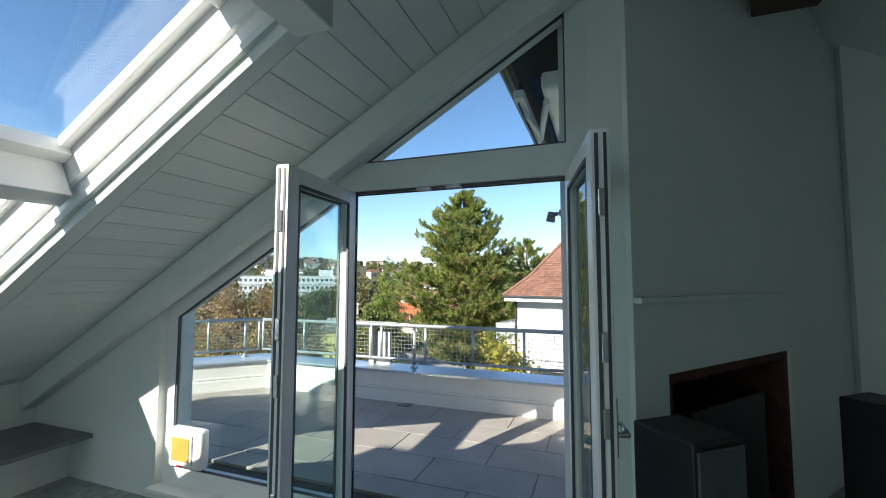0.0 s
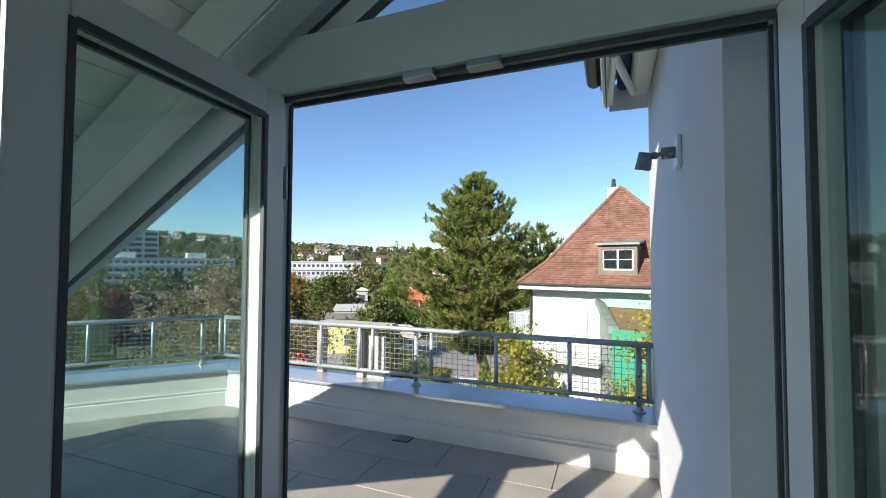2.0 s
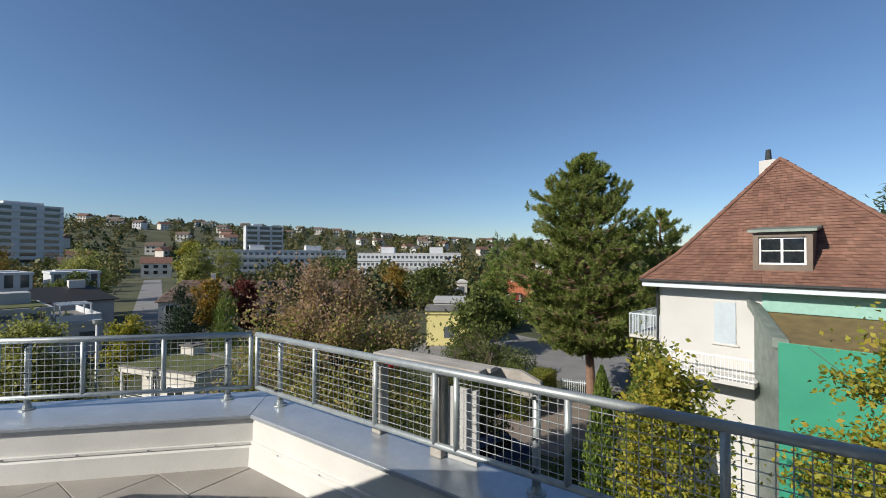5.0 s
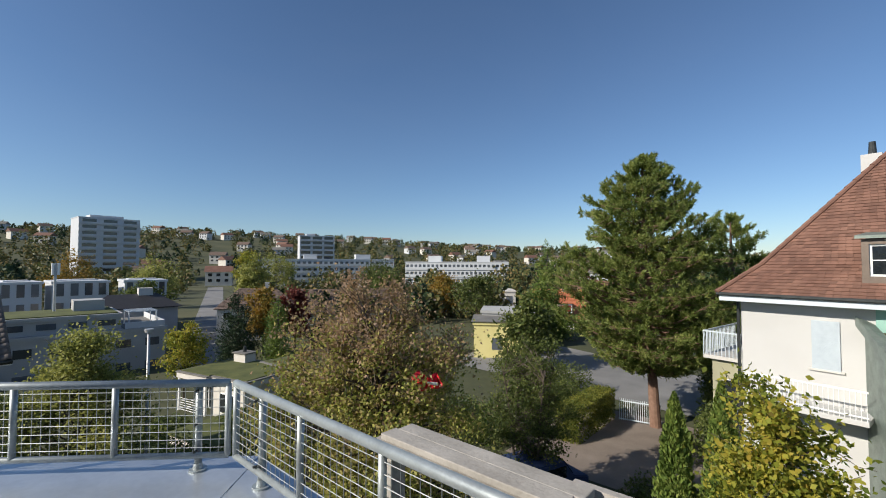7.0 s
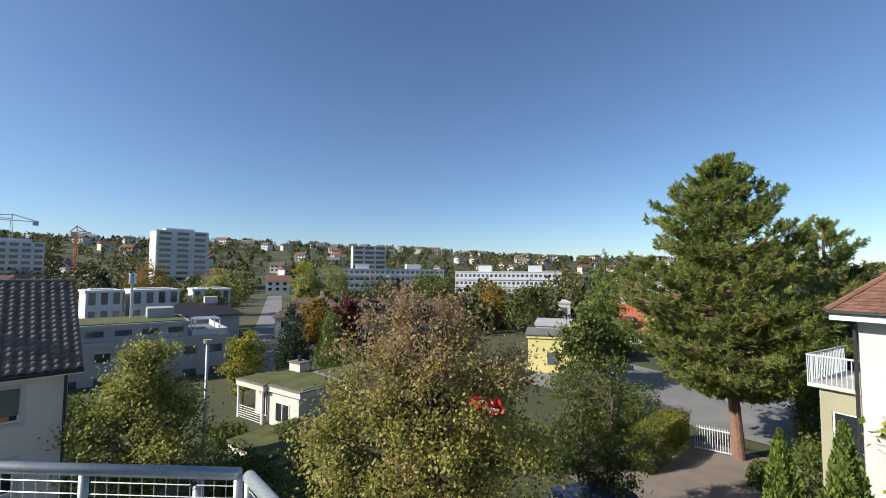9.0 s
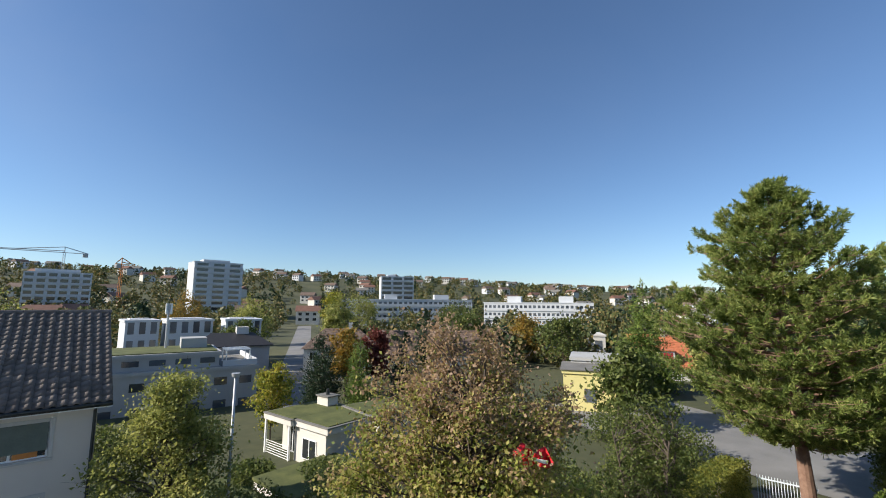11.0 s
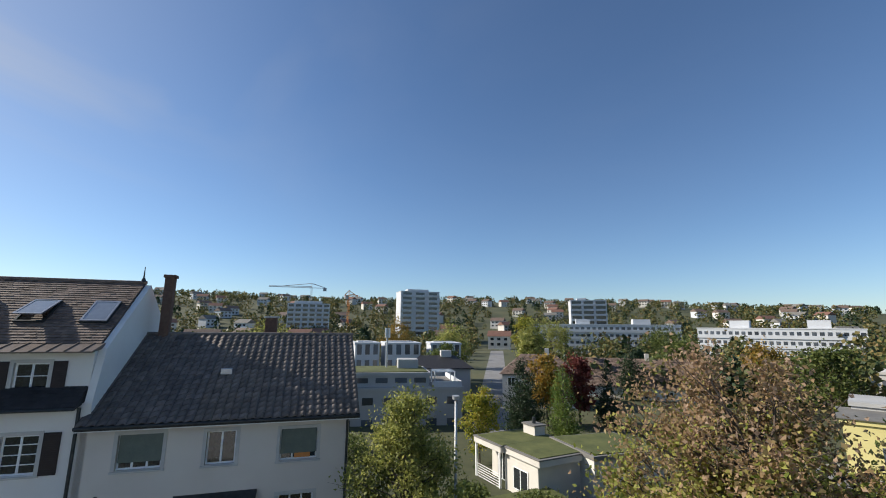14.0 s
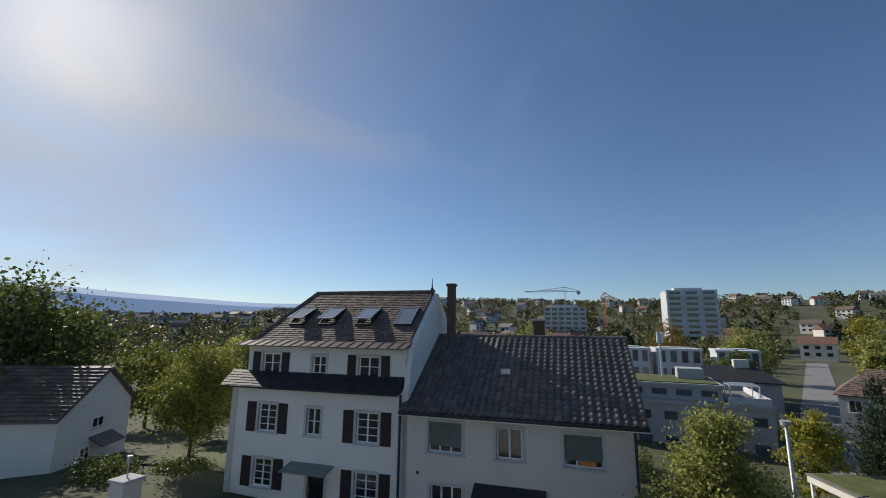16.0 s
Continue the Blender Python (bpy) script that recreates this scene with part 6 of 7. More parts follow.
for k, (x, y, h, r, mt) in enumerate(((-38, -43, 8, 4, "leaf_lime"), (-46, -38, 9, 3.5, "leaf_olive"), (-52, -44, 11, 3.2, "leaf_green"), (-58, -35, 9, 3.6, "leaf_green"), (-34, -30, 7, 2.4, "leaf_lime"), (-30, -16, 5, 1.8, "leaf_yellow"),
        (-74, 33.5, 10, 2.2, "leaf_olive"), (-78, 19.5, 8, 3.0, "leaf_green"), (-94, 25, 10, 3.5, "leaf_olive"), (-118, 31, 12, 4.5, "leaf_olive"), (-86, 40, 13, 2.6, "leaf_olive"), (-66, 58, 10, 4, "leaf_green"), (-24, 40, 7, 3, "leaf_green"), (-47, 62, 9, 4, "leaf_green"), (-20, 52, 8, 3.5, "leaf_olive"),
        (-58, 66, 9, 3.5, "leaf_gold"), (-33, -8, 5, 2.2, "leaf_olive"), (-112, 50, 16, 3.0, "leaf_yellow"), (-120, 62, 14, 5, "leaf_olive"), (-100, 84, 12, 5, "leaf_green"), (-130, 18, 13, 5, "leaf_gold"), (-98, -12, 12, 5, "leaf_olive"))):
    broadleaf("garden_tree", "mid-distance garden tree in autumn leaf", (x, y, G(x, y)), h, r, h * 0.15, 100 + k, mt, 3600, 0.42, 55)
for k, (x, y, h) in enumerate(((-60, -50, 13), (-50, -52, 12), (-92, 44, 15), (-64, 46, 9), (-3, 36, 9), (0, 38, 10), (-5, 40, 8))):
    conifer("conifer", "dark green garden conifer among houses", (x, y, G(x, y)), h, h * 0.22, 0.4, 140 + k, "needle_dark", 4000, 0.5, -0.1, 0.7, 20)
bush_line("hedge", "clipped dark hedge with a sunlit top by the gate", [(-13.7, -12.2, 25.5, 31.5, -9.1, -6.9)], 51, "leaf_lime", 16000, 0.13, boxy=1.0)
bush_line("hedge", "tall dark hedge along the side street", [(-24.5, -15.5, 33.0, 36.5, -9.2, -6.6), (-19.5, -14.8, 28.0, 32.5, -9.2, -7.0)], 58, "leaf_green", 16000, 0.17)
bush_line("shrub", "dense dark shrubs beside the gate", [(-7.6, -4.6, 32.5, 37, -9.1, -4.6), (-4.6, -2.2, 27, 33, -9.1, -5.4)], 59, "leaf_green", 14000, 0.18, "shrub")
bush_line("shrub", "dark shrubs at the foot of the office building", [(-46, -41, 0.5, 4.5, -9.6, -7.4), (-40, -34, -1.5, 3.0, -9.6, -7.6), (-33, -27, -2.0, 3.5, -9.4, -7.4)], 50, "leaf_green", 12000, 0.2, "shrub")
bush_line("shrub", "low dark shrubs under the pine", [(-6.8, -4.2, 27, 31, -9.1, -6.2), (-8.6, -7.2, 28, 30, -9.1, -8.0)], 52, "leaf_green", 8000, 0.18, "shrub")
bush_line("shrub", "dark shrubs beside the green-roofed house", [(-30, -27, 12, 15, -9.6, -7.6), (-34, -31, 9, 11.5, -9.6, -8.2)], 53, "leaf_green", 6000, 0.2, "shrub")
bush_line("hedge", "dark hedge in front of the white house", [(-22.2, -20.0, -24.5, -21.0, -7.2, -5.0), (-25, -22.5, -22, -19, -7, -5.6)], 54, "leaf_green", 8000, 0.16)
bush_line("shrub", "pale flowering shrubs along the house", [(-19.0, -17.2, -16.5, -13.0, -6.6, -5.2)], 55, "leaf_olive", 5000, 0.14, "shrub")
bush_line("shrub", "reddish shrub at the forecourt", [(-15.5, -13.5, -27, -24, -6.8, -4.9)], 56, "leaf_red", 3000, 0.16, "shrub")
bush_line("shrub", "dark shrubs below the terrace", [(-9.5, -5.0, 12.5, 17.5, -9.2, -7.0), (-8.5, -4.0, 19, 24, -9.2, -8.2)], 57, "leaf_green", 9000, 0.16, "shrub")
for k, (x, y, r, h, mt) in enumerate(((-15.5, 5.0, 1.6, 1.7, "leaf_green"), (-18.5, 8.5, 1.8, 2.2, "leaf_green"), (-24.5, 7.8, 1.7, 2.0, "leaf_green"), (-24.0, 12.5, 1.8, 2.3, "leaf_olive"), (-16.0, 13.5, 1.7, 2.4, "leaf_green"), (-20.5, 17.0, 2.0, 2.2, "leaf_olive"), (-25.5, 19.0, 2.0, 2.6, "leaf_green"), (-17.5, 22.0, 1.8, 2.3, "leaf_green"))):
    bush_line("shrub", "dark leafy garden shrub on the lawn", [(x - r, x + r, y - r, y + r, G(x, y) - 0.1, G(x, y) + h), (x - r * 0.3, x + r * 1.3, y, y + r * 1.4, G(x, y) - 0.1, G(x, y) + h * 0.7)], 60 + k, mt, 6000, 0.15, "shrub")

# red cloth caught in the tree
kite = thing("red_kite", "crumpled red cloth kite with a white stripe caught in a tree", "kite", pose(-9.55, 9.85, -1.55, 20, 12, 48) @ Matrix.Scale(0.8, 4))
rng = np.random.default_rng(3)
vs, fs = [], []
for i in range(9):
    for j in range(5):
        u, v_ = i / 8 - 0.5, j / 4 - 0.5
        vs.append((u * 1.05, 0.12 * math.sin(i * 1.7 + j) + rng.normal() * 0.04, v_ * 0.55 * (1.15 - abs(u)) + 0.1 * math.sin(i * 1.3)))
for i in range(8):
    for j in range(4):
        fs.append((i * 5 + j, i * 5 + j + 1, i * 5 + j + 6, i * 5 + j + 5))
cl = new("cloth", quads("cloth", vs, fs, M["red_cloth"]))
cl.parent = kite
so_ = cl.modifiers.new("thick", "SOLIDIFY")
so_.thickness = 0.01
part("stripe", prism(bmesh.new(), [(0.0, -0.17, 0.02), (0.36, -0.2, 0.05), (0.36, -0.2, 0.16), (0.0, -0.17, 0.11)], (0, 0.01, 0)), M["pvc"], kite, "white stripe of unreadable writing")


# ---- street furniture ----
lamp = thing("street_lamp", "slim pale grey street lamp post", "street lamp", pose(-22.03, 6.54, G(-22, 6.5)))
hh = -1.19 - G(-22, 6.5)
part("pole", rod(bmesh.new(), (0, 0, 0), (0, 0, hh), 0.075, 0.05, n=12), M["pole"], lamp, smooth=True)
part("head", rod(bmesh.new(), (0, 0, hh), (0, 0, hh + 0.14), 0.14, 0.16, n=16), M["pole"], lamp)
lamp2 = copy_thing(lamp, pose(-26.5, -23.0, G(-26.5, -23) - 1.5))
pil = thing("gate_pillar", "stone gate pillar with a lantern", "pillar", pose(-16.8, -15.1, G(-16.8, -15.1)))
pz = -3.85 - G(-16.8, -15.1)
part("shaft", B(-0.35, 0.35, -0.35, 0.35, 0, pz, 0.02), M["stone_trim"], pil)
part("cap", B(-0.42, 0.42, -0.42, 0.42, pz, pz + 0.12, 0.03), M["concrete_grey"], pil)
part("lantern_post", rod(bmesh.new(), (0, 0, pz + 0.12), (0, 0, pz + 0.6), 0.03), M["alu"], pil)
part("lantern", rod(bmesh.new(), (0, 0, pz + 0.6), (0, 0, pz + 0.85), 0.10), M["alu"], pil)
gate = thing("iron_gate", "pale blue iron gate standing in the yard", "gate", pose(-11.9, 31.2, G(-11.9, 31.2), 0, 0, 12))
part("gate_frame", B(0, 2.6, 0, 0.05, 0.15, 0.21), M["fascia_blue"], gate)
part("gate_frame", B(0, 2.6, 0, 0.05, 1.35, 1.41), M["fascia_blue"], gate)
g0 = part("gate_bar", rod(bmesh.new(), (0.05, 0.025, 0.1), (0.05, 0.025, 1.55), 0.018, n=6), M["fascia_blue"], gate)
for k in range(1, 20):
    again(g0, Matrix.Translation((k * 0.13, 0, 0)))


def van(m, label, mat):
    v = thing("van", label, "van", m)
    b = prism(bmesh.new(), [(0, 0, 0.4), (4.6, 0, 0.4), (4.6, 0, 1.0), (3.7, 0, 1.2), (3.1, 0, 1.95), (0.1, 0, 1.98), (0, 0, 1.2)], (0, 1.8, 0))
    bmesh.ops.bevel(b, geom=list(b.edges), offset=0.06, segments=2, affect="EDGES")
    part("body", b, mat, v)
    part("windows", B(0.4, 3.2, -0.012, 0.0, 1.25, 1.75), M["dark_glass"], v)
    part("windscreen", prism(bmesh.new(), [(3.72, 0.15, 1.24), (3.16, 0.15, 1.92), (3.18, 0.15, 1.94), (3.76, 0.15, 1.25)], (0, 1.5, 0)), M["dark_glass"], v)
    for x, y in ((0.9, 0.0), (3.7, 0.0), (0.9, 1.8), (3.7, 1.8)):
        part("wheel", rod(bmesh.new(), (x, y - 0.05, 0.33), (x, y + 0.05, 0.33), 0.33, n=18), M["gasket"], v)


van(pose(-29.6, 47.2, G(-29.6, 47.2), 0, 0, 55), "white van parked by a house", M["pvc"])
van(pose(-11.0, 16.0, G(-11, 16), 0, 0, 70), "dark blue van parked under the trees", M["awning_blue"])


# ---- buildings further off ----
def facing(x, y, extra=0.0):
    """The turn by which a front along local x looks towards the terrace."""
    dx, dy = x + 3, y - 2
    return math.degrees(math.atan2(-dx, dy)) + extra


def slab(name, label, x, y, turn, length, depth, z0, z1, floors, bays, mat, band=0.0, roof_boxes=(), side_bays=0, wh=0.5, ww=0.6, group=""):
    """A flat-roofed block: wall, roof edge, windows bay by bay on the front and the near side."""
    b = thing(name, label, "building", pose(x, y, 0, 0, 0, turn), group)
    body = part("wall", B(0, length, 0, depth, z0, z1), M[mat], b)
    part("roof_edge", B(-0.15, length + 0.15, -0.15, depth + 0.15, z1, z1 + 0.35), M[mat], b)
    fh = (z1 - z0) / floors
    glass = M["dark_glass" if floors > 7 else "block_glass"]
    bw = length / bays
    w0 = None
    for f in range(floors):
        zz = z0 + fh * f + fh * 0.36
        for k in range(bays):
            m = Matrix.Translation((bw * (k + (1 - ww) / 2), -0.03, zz))
            if w0 is None:
                w0 = part("window", B(0, bw * ww, -0.02, 0.1, 0, fh * wh), glass, b)
                w0.matrix_basis = m
            else:
                again(w0, m)
        if band:
            part("balcony_front", B(0.0, length, -band, -0.04, z0 + fh * f - 0.1, z0 + fh * f + fh * 0.33), M[mat], b)
    if side_bays:
        sw = depth / side_bays
        s0 = None
        for f in range(floors):
            for k in range(side_bays):
                m = Matrix.Translation((length, sw * (k + 0.2), z0 + fh * f + fh * 0.36))
                if s0 is None:
                    s0 = part("side_window", B(-0.08, 0.04, 0, sw * 0.55, 0, fh * wh), glass, b)
                    s0.matrix_basis = m
                else:
                    again(s0, m)
    for a, c, d, e, h in roof_boxes:
        part("roof_house", B(a, c, d, e, z1 + 0.3, z1 + h), M[mat], b)
    return b


t1 = facing(-270, 50, 14)
slab("apartment_tower", "white thirteen-storey apartment tower with balcony bands", -272.5, 38.2, t1, 25.5, 15, -13, 24.2, 12, 3, "concrete_white", 0.9, ((5, 19, 3, 11, 1.8),), 3, 0.46, 0.66)
slab("apartment_tower", "white apartment tower on the slope", -229.3, 132, facing(-223, 141, 8), 20, 13, -8, 17.8, 9, 3, "concrete_white", 0.8, ((4, 9, 3, 9, 1.5),), 3, 0.55, 0.8)
slab("apartment_block", "long white apartment block of six storeys", -185.7, 86, facing(-168, 112, 6), 62, 12, -15, 3.4, 6, 26, "concrete_white", 0.4, ((20, 26, 3, 8, 2.6), (44, 51, 3, 8, 2.6)), 0, 0.36, 0.6)
slab("apartment_block", "white apartment block with roof houses", -140.9, 133.5, facing(-121, 150, -4), 46, 12, -14, 2.2, 5, 24, "concrete_white", 0.35, ((10, 16, 3, 8, 3.0), (32, 38, 3, 8, 3.0)), 0, 0.36, 0.6)
slab("apartment_block", "white apartment block near the crane", -301.6, -32.6, facing(-302, -19, 0), 27, 14, -8, 16.6, 8, 6, "concrete_white", 0.6, ((4, 22, 3, 9, 2.0),), 3, 0.5, 0.7)
for x, y, ln, r in ((-84.3, 4.6, 4.4, 0), (-84.0, 10.0, 6.5, 2), (-82.7, 18.2, 5.6, 2)):
    slab("town_house", "white modern town house with tall dark windows", x, y, facing(x, y, 6), ln, 8, -9.9, -1.4, 3, 4 if ln > 5 else 3, "concrete_white", 0, ((0.8, ln - 0.8, 3, 6, 0.5),), 0, 0.66, 0.55, "row of white town houses")
OT = facing(-53.5, 10, 5)
ox, oy = math.cos(radians(OT)), math.sin(radians(OT))
ob_ = slab("office_building", "grey flat-roofed building with a set-back top floor", -54.4 - 6.5 * ox, 3.2 - 6.5 * oy, OT, 19.2, 11, -10, -5.35, 2, 8, "concrete_grey", 0, (), 3, 0.34, 0.5)
part("terrace_paving", B(15.6, 19.0, 0.2, 10.6, -4.99, -4.97), M["flat_roof"], ob_)
for a, b, c, d in ((15.7, 19.1, 0.0, 0.12), (19.0, 19.12, 0.12, 10.8)):
    part("parapet", B(a, b, c, d, -4.98, -4.35, 0.02), M["concrete_white"], ob_)
for x_, y_ in ((16.2, 1.6), (18.6, 1.6), (16.2, 4.6), (18.6, 4.6)):
    part("pergola_post", rod(bmesh.new(), (x_, y_, -4.97), (x_, y_, -3.5), 0.06, n=8), M["pvc"], ob_)
for k in range(7):
    part("pergola_bar", B(16.1, 18.7, 1.5 + k * 0.5, 1.6 + k * 0.5, -3.5, -3.4), M["pvc"], ob_)
top = slab("roof_storey", "pale set-back top storey with a planted roof strip", -54.4 - 6.5 * ox - 0.5 * oy, 3.2 - 6.5 * oy + 0.5 * ox, OT, 15.4, 8, -4.98, -3.75, 1, 7, "concrete_grey", 0, ((12.0, 14.5, 4, 7, 1.5),), 0, 0.45, 0.62)
part("planting", B(0.2, 15.2, 0.2, 7.8, -3.39, -3.30, 0.02), M["moss"], top, "yellow-green planting along the roof")
part("antenna", rod(bmesh.new(), (10.6, 5.5, -3.3), (10.6, 5.5, 1.6), 0.12, n=8), M["pole"], top, "slim pale roof antenna")
part("antenna_head", rod(rod(bmesh.new(), (10.4, 5.4, 0.4), (10.4, 5.4, 1.6), 0.12, n=8), (10.85, 5.4, 0.4), (10.85, 5.4, 1.6), 0.12, n=8), M["pvc"], top)
hb = thing("flat_house", "grey house with a dark low-pitched roof behind the offices", "house", pose(-66, 11.5, 0, 0, 0, OT))
part("wall", B(0, 9.0, 0, 8, -10, -4.1), M["concrete_grey"], hb)
part("roof", prism(bmesh.new(), [(-0.4, -0.5, -4.1), (9.4, -0.5, -4.1), (7.4, 4, -2.6), (2.0, 4, -2.6)], (0, 0.01, 0.12)), M["slate"], hb)
part("chimney", B(5.2, 6.8, 3.4, 4.6, -3.4, -1.7, 0.03), M["stone_trim"], hb)


def pitched(name, label, x, y, turn, length, depth, z0, eave, ridge, wall, tile, bays=4, hip=False):
    b = thing(name, label, "house", pose(x, y, 0, 0, 0, turn))
    bm = B(0, length, 0, depth, z0, eave)
    if not hip:
        prism(bm, [(0.02, 0, eave), (0.02, depth, eave), (0.02, depth / 2, ridge - 0.1)], (length - 0.04, 0, 0))
    part("wall", bm, M[wall], b)
    o = 0.4
    h0, h1 = (length * 0.25, length * 0.75) if hip else (-o, length + o)
    bm = bmesh.new()
    vs = [bm.verts.new(p) for p in ((-o, -o, eave - 0.1), (length + o, -o, eave - 0.1), (length + o, depth + o, eave - 0.1), (-o, depth + o, eave - 0.1), (h0, depth / 2, ridge), (h1, depth / 2, ridge))]
    for f in ((0, 1, 5, 4), (2, 3, 4, 5), (0, 4, 3), (1, 2, 5), (3, 2, 1, 0)):
        bm.faces.new([vs[i] for i in f])
    part("roof", bm, M[tile], b)
    tiles_part("roof_tiles", [tile_field((-o, -o, eave - 0.06), (length + o, -o, eave - 0.06), (h0, depth / 2, ridge + 0.04), (h1, depth / 2, ridge + 0.04), 0.3, 0.34, 0.03, 0.01, int(abs(x)))], M[tile], b)
    for k in range(bays):
        casement(b, length * (k + 0.3) / bays, eave - 1.7, min(1.1, length / bays * 0.4), 1.2, -0.06, cols=2, sill=True, pane_y=0.02)
    part("chimney", B(length * 0.6, length * 0.6 + 0.6, depth * 0.45, depth * 0.45 + 0.6, eave, ridge + 0.9), M["pale_wall"], b)
    return b


pitched("house", "old house with a brown hipped roof by the street", -62.3, 24.2, facing(-60, 29, 0), 10, 9, -9.5, -4.5, -2.1, "pale_wall", "tile_old", 4, True)
pitched("long_house", "long low house with a red-brown tiled roof", -69.0, 39.6, facing(-64, 46, 2), 18, 11, -10.5, -7.1, -3.2, "pale_wall", "tile_old", 6)
pitched("house", "house with a bright orange tiled roof", -35.8, 64.1, facing(-36, 64, 10), 7.5, 9, -11, -7.2, -2.8, "pale_wall", "tile_orange", 2)
dm2 = thing("dormer_window", "dormer with a closed bright red blind", "dormer", pose(-33.2, 65.6, -6.3, 0, 0, facing(-36, 64, 10)))
part("cheeks", B(0, 2.2, 0, 2.2, 0, 1.5, 0.02), M["house_white"], dm2)
part("blind", B(0.25, 1.95, -0.04, 0.0, 0.2, 1.2), M["red_blind"], dm2)
part("dormer_roof", B(-0.15, 2.35, -0.25, 2.4, 1.5, 1.62), M["tile_orange"], dm2)

kh = pitched("house", "white gabled house with a ribbed dark tile roof", -21.9, -28.4, math.degrees(math.atan2(-0.45, -0.89)), 7.0, 9.5, -7.6, -3.4, -3.35, "house_white", "tile_dark", 0)
for c in list(kh.children):
    if c.name.startswith(("roof", "chimney")):
        bpy.data.objects.remove(c)
bm = prism(bmesh.new(), [(0, 0.02, -3.42), (7.0, 0.02, -3.42), (3.9, 0.02, -1.30)], (0, 9.4, 0))
part("gable", bm, M["house_white"], kh)
for a, b in (((-0.5, -3.75), (3.9, -1.10)), ((7.4, -3.70), (3.9, -1.10))):
    bm = prism(bmesh.new(), [(a[0], -0.3, a[1]), (b[0], -0.3, b[1]), (b[0], -0.3, b[1] - 0.14), (a[0], -0.3, a[1] - 0.14)], (0, 10.2, 0))
    part("roof", bm, M["tile_dark"], kh)
rib_v = tile_field((-0.5, 9.9, -3.72), (-0.5, -0.3, -3.72), (3.9, 9.9, -1.07), (3.9, -0.3, -1.07), 0.9, 0.36, 0.06, 0.004, 77)
tiles_part("roof_tiles", [rib_v], M["tile_old"], kh, "ribbed grey-brown roof tiles")
casement(kh, 3.0, -4.9, 1.1, 0.65, -0.02, cols=2, pane_y=0.01)
casement(kh, 2.2, -7.0, 0.9, 1.1, -0.02, cols=2, rows=3, pane_y=0.01)
part("porch_roof", prism(bmesh.new(), [(2.9, -0.9, -6.0), (5.2, -0.9, -6.0), (5.2, 0, -5.5), (2.9, 0, -5.5)], (0, 0, 0.12)), M["tile_dark"], kh, "small dark porch roof")

yb = slab("flat_house", "yellow flat-roofed house with a blue window", -31.0, 40.1, facing(-30, 41, 0), 5.2, 6, -9.6, -5.3, 1, 1, "yellow", 0, (), 0, 0.3, 0.22)
part("roof_sheet", B(-0.3, 5.5, -0.3, 6.3, -4.94, -4.86), M["flat_roof"], yb)
slab("flat_house", "low grey flat-roofed house behind the yellow one", -33.5, 45.0, facing(-31, 46, 0), 6.5, 6, -9.6, -4.6, 1, 3, "concrete_grey", 0, (), 0, 0.3, 0.5)
slab("flat_house", "cream flat-roofed building among trees", -62.0, 69.0, facing(-60, 70, 0), 16, 8, -11, -4.4, 2, 6, "cream", 0, (), 0, 0.4, 0.5)

# green-roofed houses by the street
gr = thing("flat_roof_house", "cream house with mossy green flat roofs and a railed porch", "house", pose(-37.9, 12.3, 0, 0, 0, 14))
bm = box(bmesh.new(), 0.3, 3.4, 1.5, 5.0, -10.5, -6.95)
part("wall", bm, M["cream"], gr)
part("wall", B(3.4, 7.0, 0.5, 5.0, -10.5, -6.95), M["cream"], gr)
part("roof_slab", B(0, 3.6, 0, 5.3, -6.95, -6.56, 0.02), M["cream"], gr)
part("roof_slab", B(3.6, 7.4, 0.3, 5.3, -6.95, -6.56, 0.02), M["cream"], gr)
part("roof_edge", B(-0.05, 3.65, -0.05, 5.35, -6.56, -6.47, 0.01), M["flat_roof"], gr)
part("roof_edge", B(3.65, 7.45, 0.25, 5.35, -6.56, -6.47, 0.01), M["flat_roof"], gr)
part("moss", B(0.2, 3.6, 0.2, 5.1, -6.47, -6.42, 0.02), M["moss"], gr, "thick green moss on the flat roof")
part("moss", B(3.6, 7.2, 0.5, 5.1, -6.47, -6.42, 0.02), M["moss"], gr)
part("porch_post", B(0.08, 0.22, 0.08, 0.22, -10.5, -6.95), M["pvc"], gr)
part("porch_post", B(3.2, 3.34, 0.08, 0.22, -10.5, -6.95), M["pvc"], gr)
for k in range(6):
    part("porch_rail", rod(bmesh.new(), (0.1, 0.15, -9.3 + k * 0.17), (3.3, 0.15, -9.3 + k * 0.17), 0.025, n=6), M["pvc"], gr)
part("porch_floor", B(0, 3.4, 0.0, 1.5, -9.6, -9.45), M["concrete_white"], gr)
casement(gr, 1.2, -9.4, 1.6, 2.1, 1.48, cols=3, sill=False, pane_y=0.0)
casement(gr, 4.4, -9.0, 1.6, 1.4, 0.48, cols=2, sill=False, pane_y=0.0)
part("roof_box", B(1.2, 2.6, 3.9, 4.9, -6.42, -5.75, 0.02), M["cream"], gr)
part("roof_box_cap", B(1.1, 2.7, 3.8, 5.0, -5.75, -5.65, 0.01), M["flat_roof"], gr)
part("roof_vent", rod(bmesh.new(), (1.9, 4.4, -5.65), (1.9, 4.4, -5.2), 0.16, 0.12, n=10), M["dark_metal"], gr)
gb = thing("flat_roof_house", "cream flat-roofed annex with a mossy roof", "house", pose(-35.7, 17.6, 0, 0, 0, 4))
part("wall", B(0.1, 5.2, 0.1, 5.6, -10.5, -6.62), M["cream"], gb)
part("roof_edge", B(0, 5.35, 0, 5.75, -6.62, -6.34, 0.02), M["flat_roof"], gb)
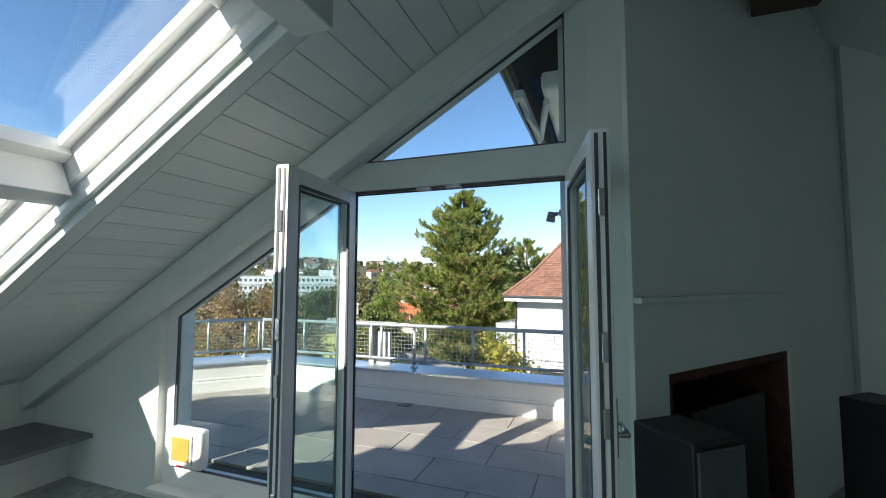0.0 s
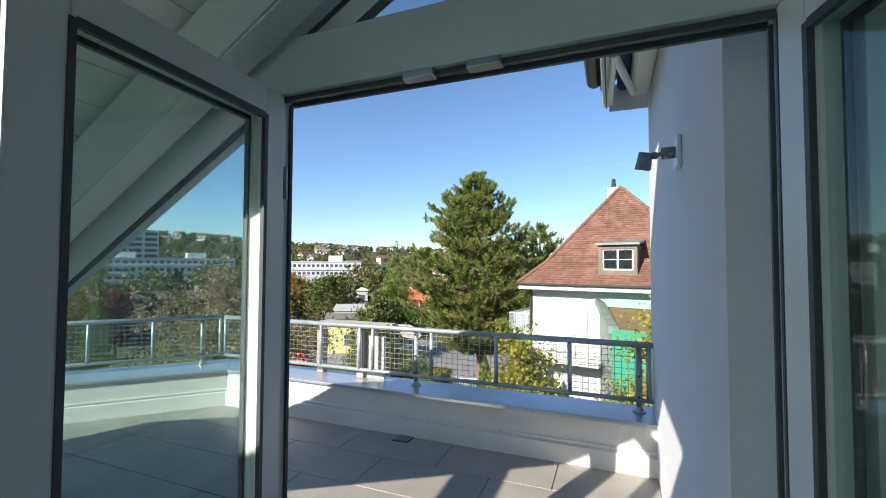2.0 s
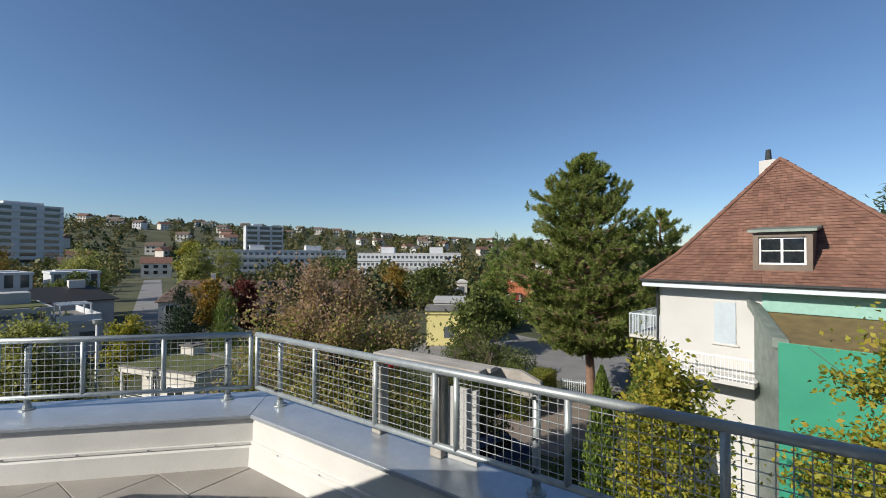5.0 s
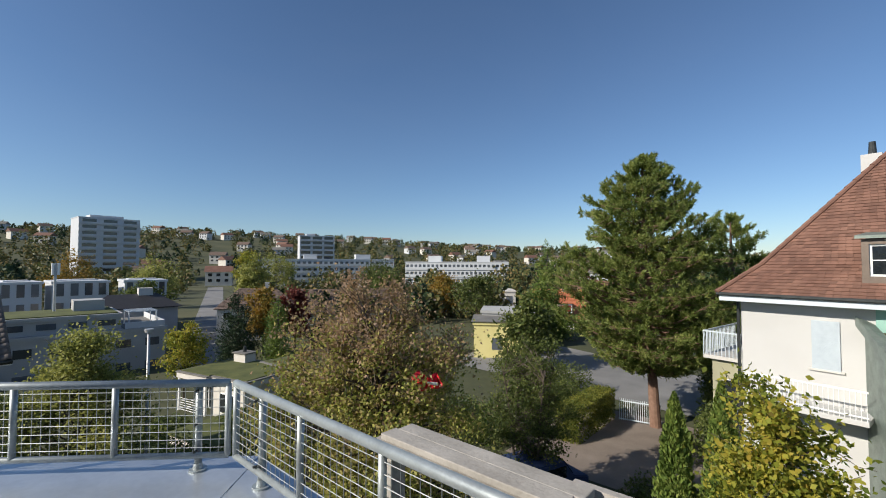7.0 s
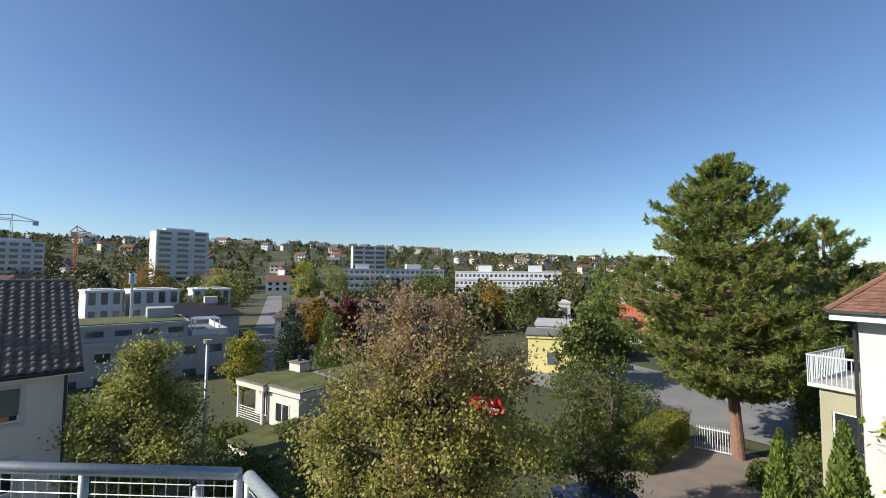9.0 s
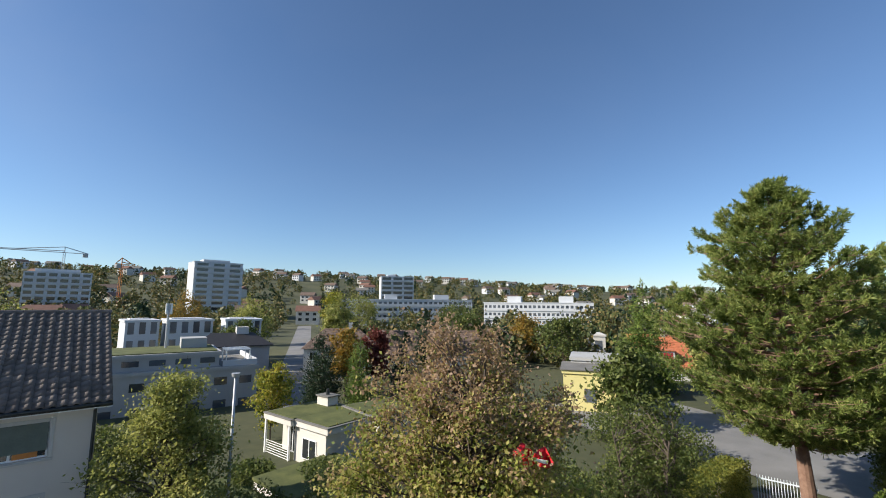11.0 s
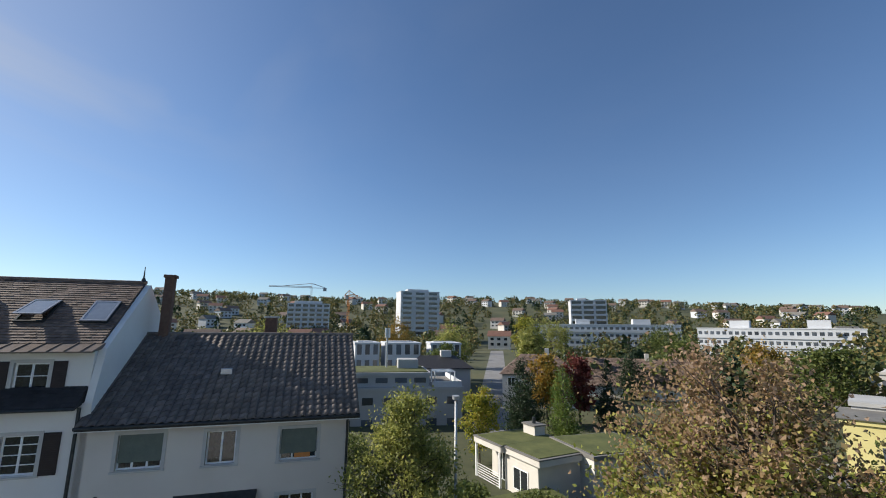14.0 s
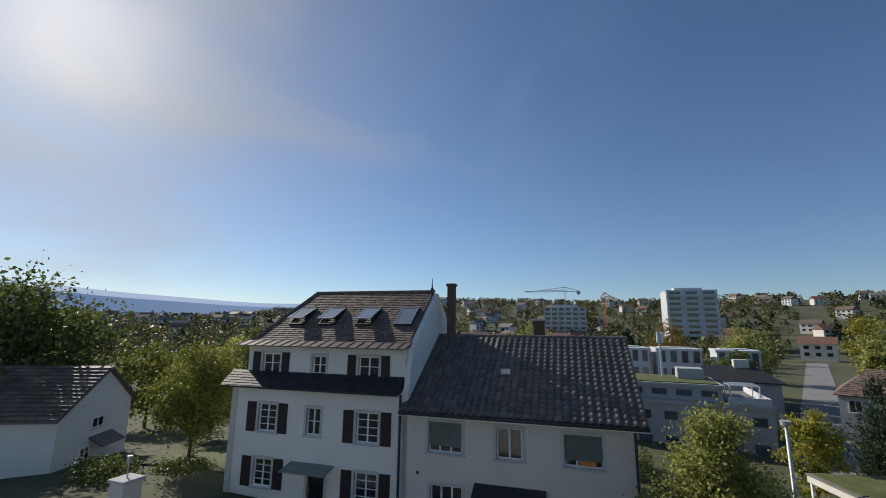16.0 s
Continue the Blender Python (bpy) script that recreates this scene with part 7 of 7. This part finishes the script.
part("moss", B(0.25, 5.1, 0.25, 5.5, -6.34, -6.29, 0.02), M["moss"], gb, "brown-green moss on the flat roof")
casement(gb, 1.5, -8.5, 1.5, 1.1, 0.07, cols=2, sill=False, pane_y=0.0)
gc = thing("garage", "low garage with a grassy roof", "garage", pose(-30.4, 9.8, 0, 0, 0, 12))
part("wall", B(0, 4.2, 0, 5.5, -10.5, -8.5), M["cream_grey"], gc)
part("grass_roof", B(-0.1, 4.3, -0.1, 5.6, -8.5, -8.3, 0.03), M["moss"], gc, "grass on the garage roof")


def crane(x, y, base, top, jib, back, mat, turn, label):
    c = thing("tower_crane", label, "crane", pose(x, y, 0, 0, 0, turn))
    bm = bmesh.new()
    for sx, sy in ((-0.6, -0.6), (0.6, -0.6), (0.6, 0.6), (-0.6, 0.6)):
        rod(bm, (sx, sy, base), (sx, sy, top), 0.14, n=5)
    for k in range(int((top - base) / 2)):
        z = base + k * 2
        rod(bm, (-0.6, -0.6, z), (0.6, -0.6, z + 2), 0.09, n=4)
        rod(bm, (-0.6, 0.6, z + 2), (-0.6, -0.6, z), 0.09, n=4)
    part("mast", bm, M[mat], c)
    bm = bmesh.new()
    for p, q_ in (((-back, 0, top), (jib, 0, top)), ((-back, 0, top), (0, 0, top + 4)), ((0, 0, top + 4), (jib * 0.7, 0, top + 0.8)), ((0, 0, top), (0, 0, top + 4)), ((0, 0, top + 1.2), (jib, 0, top + 0.6))):
        rod(bm, p, q_, 0.28, n=5)
    part("jib", bm, M[mat], c)
    part("counterweight", B(-back, -back + 3, -0.8, 0.8, top - 2.6, top - 0.2), M["concrete_grey"], c)


crane(-403.6, -25, -5, 36, 36, 13, "crane_grey", facing(-403, -25, 180), "grey tower crane on the far slope")
crane(-334.4, 7, -8, 25, 9, 4, "crane_orange", facing(-334, 7, 40), "small orange tower crane")

# ---- wooded slopes and far houses ----
rng = np.random.default_rng(77)
pts, pts2 = [], []
n_far = 6000
for k in range(n_far):
    a = rng.uniform(-80, 100)
    near = k % 6 == 0
    r = 75 + 110 * rng.random() if near else 150 + 680 * rng.random() ** 0.8
    x, y = -3 - r * math.cos(math.radians(a)), 2 + r * math.sin(math.radians(a))
    off = (x + 61) * 0.36 + (y - 22) * 0.93
    if x < -40 and (abs(off) < 9 if r > 130 else -26 < off < 9):
        continue
    h = rng.uniform(2.5, 6.5) if near else rng.uniform(4, 10)
    wide = h * rng.uniform(0.34, 0.58)
    m = 110 if r < 300 else 64
    v = rng.normal(size=(m, 3))
    v /= np.linalg.norm(v, axis=1, keepdims=True)
    tip = rng.random() < 0.22
    lump = 1 + 0.22 * np.sin(v[:, :1] * 5 + k) * np.cos(v[:, 2:] * 4 + k * 0.7)
    c = np.array([x, y, ground_z(x, y) + h * 0.5])
    p = v * np.array([wide, wide, h * 0.5]) * rng.uniform(0.78, 1.03, (m, 1)) * lump
    if tip:
        p[:, :2] *= np.clip(0.9 - p[:, 2:3] / h, 0.15, 1.2) * 0.62
    (pts2 if tip else pts).append(leaf_cards(c + p, None, h * (0.17 if r < 300 else 0.22), 0.8, rng))
tagged(new("far_wood", crown_mesh("far_wood", np.concatenate(pts), M["leaf_far"])), "wooded hillside in autumn colours", "woodland", kind="stuff")
tagged(new("far_conifers", crown_mesh("far_conifers", np.concatenate(pts2), M["needle_dark"])), "dark conifers scattered over the hillside", "woodland", kind="stuff")


def far_house(mat, tile, label):
    h = thing("hillside_house", label, "house", None, "houses on the hillside")
    part("wall", B(0, 11, 0, 8, -4, 5.5), M[mat], h)
    part("roof", prism(bmesh.new(), [(-0.5, -0.6, 5.4), (-0.5, 4, 8.2), (-0.5, 8.6, 5.4)], (12, 0, 0)), M[tile], h)
    w0 = part("window", B(0, 1.6, -0.06, 0.02, 0, 1.3), M["dark_glass"], h)
    w0.matrix_basis = Matrix.Translation((1.2, 0, 0.8))
    for x, z in ((4.6, 0.8), (8.0, 0.8), (1.2, 3.4), (4.6, 3.4), (8.0, 3.4)):
        again(w0, Matrix.Translation((x, 0, z)))
    return h


kinds = [far_house("pale_wall", "tile_old", "pale hillside house with a brown roof"), far_house("concrete_white", "tile_old", "white hillside house with a brown roof"), far_house("concrete_white", "flat_roof", "white hillside house with a grey roof"), far_house("cream", "tile_red", "cream hillside house with a red roof")]
spots = []
while len(spots) < 190:
    a = rng.uniform(-62, 72)
    r = 170 + 560 * rng.random() ** 0.7
    x, y = -3 - r * math.cos(math.radians(a)), 2 + r * math.sin(math.radians(a))
    if all((x - p) ** 2 + (y - q_) ** 2 > 300 for p, q_ in spots):
        spots.append((x, y))
for k, (x, y) in enumerate(spots):
    m = pose(x, y, ground_z(x, y) + 1.2, 0, 0, facing(x, y, rng.uniform(-50, 50)))
    if k < 4:
        kinds[k].matrix_basis = m
    else:
        copy_thing(kinds[int(rng.integers(0, 4))], m)

# long ridge on the horizon, with distance haze put into its colour
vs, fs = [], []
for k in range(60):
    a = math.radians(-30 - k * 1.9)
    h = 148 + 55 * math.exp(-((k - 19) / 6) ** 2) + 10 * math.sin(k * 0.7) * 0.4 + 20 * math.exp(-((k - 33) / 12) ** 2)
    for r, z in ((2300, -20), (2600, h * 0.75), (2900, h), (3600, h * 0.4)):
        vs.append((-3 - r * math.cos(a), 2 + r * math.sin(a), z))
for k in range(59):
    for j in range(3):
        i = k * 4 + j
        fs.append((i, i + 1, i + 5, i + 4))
tagged(new("backdrop_ridge", quads("backdrop_ridge", vs, fs, M["far_hill_haze"])), "long wooded ridge on the horizon, haze painted into its blue glow", "hill", kind="structure")
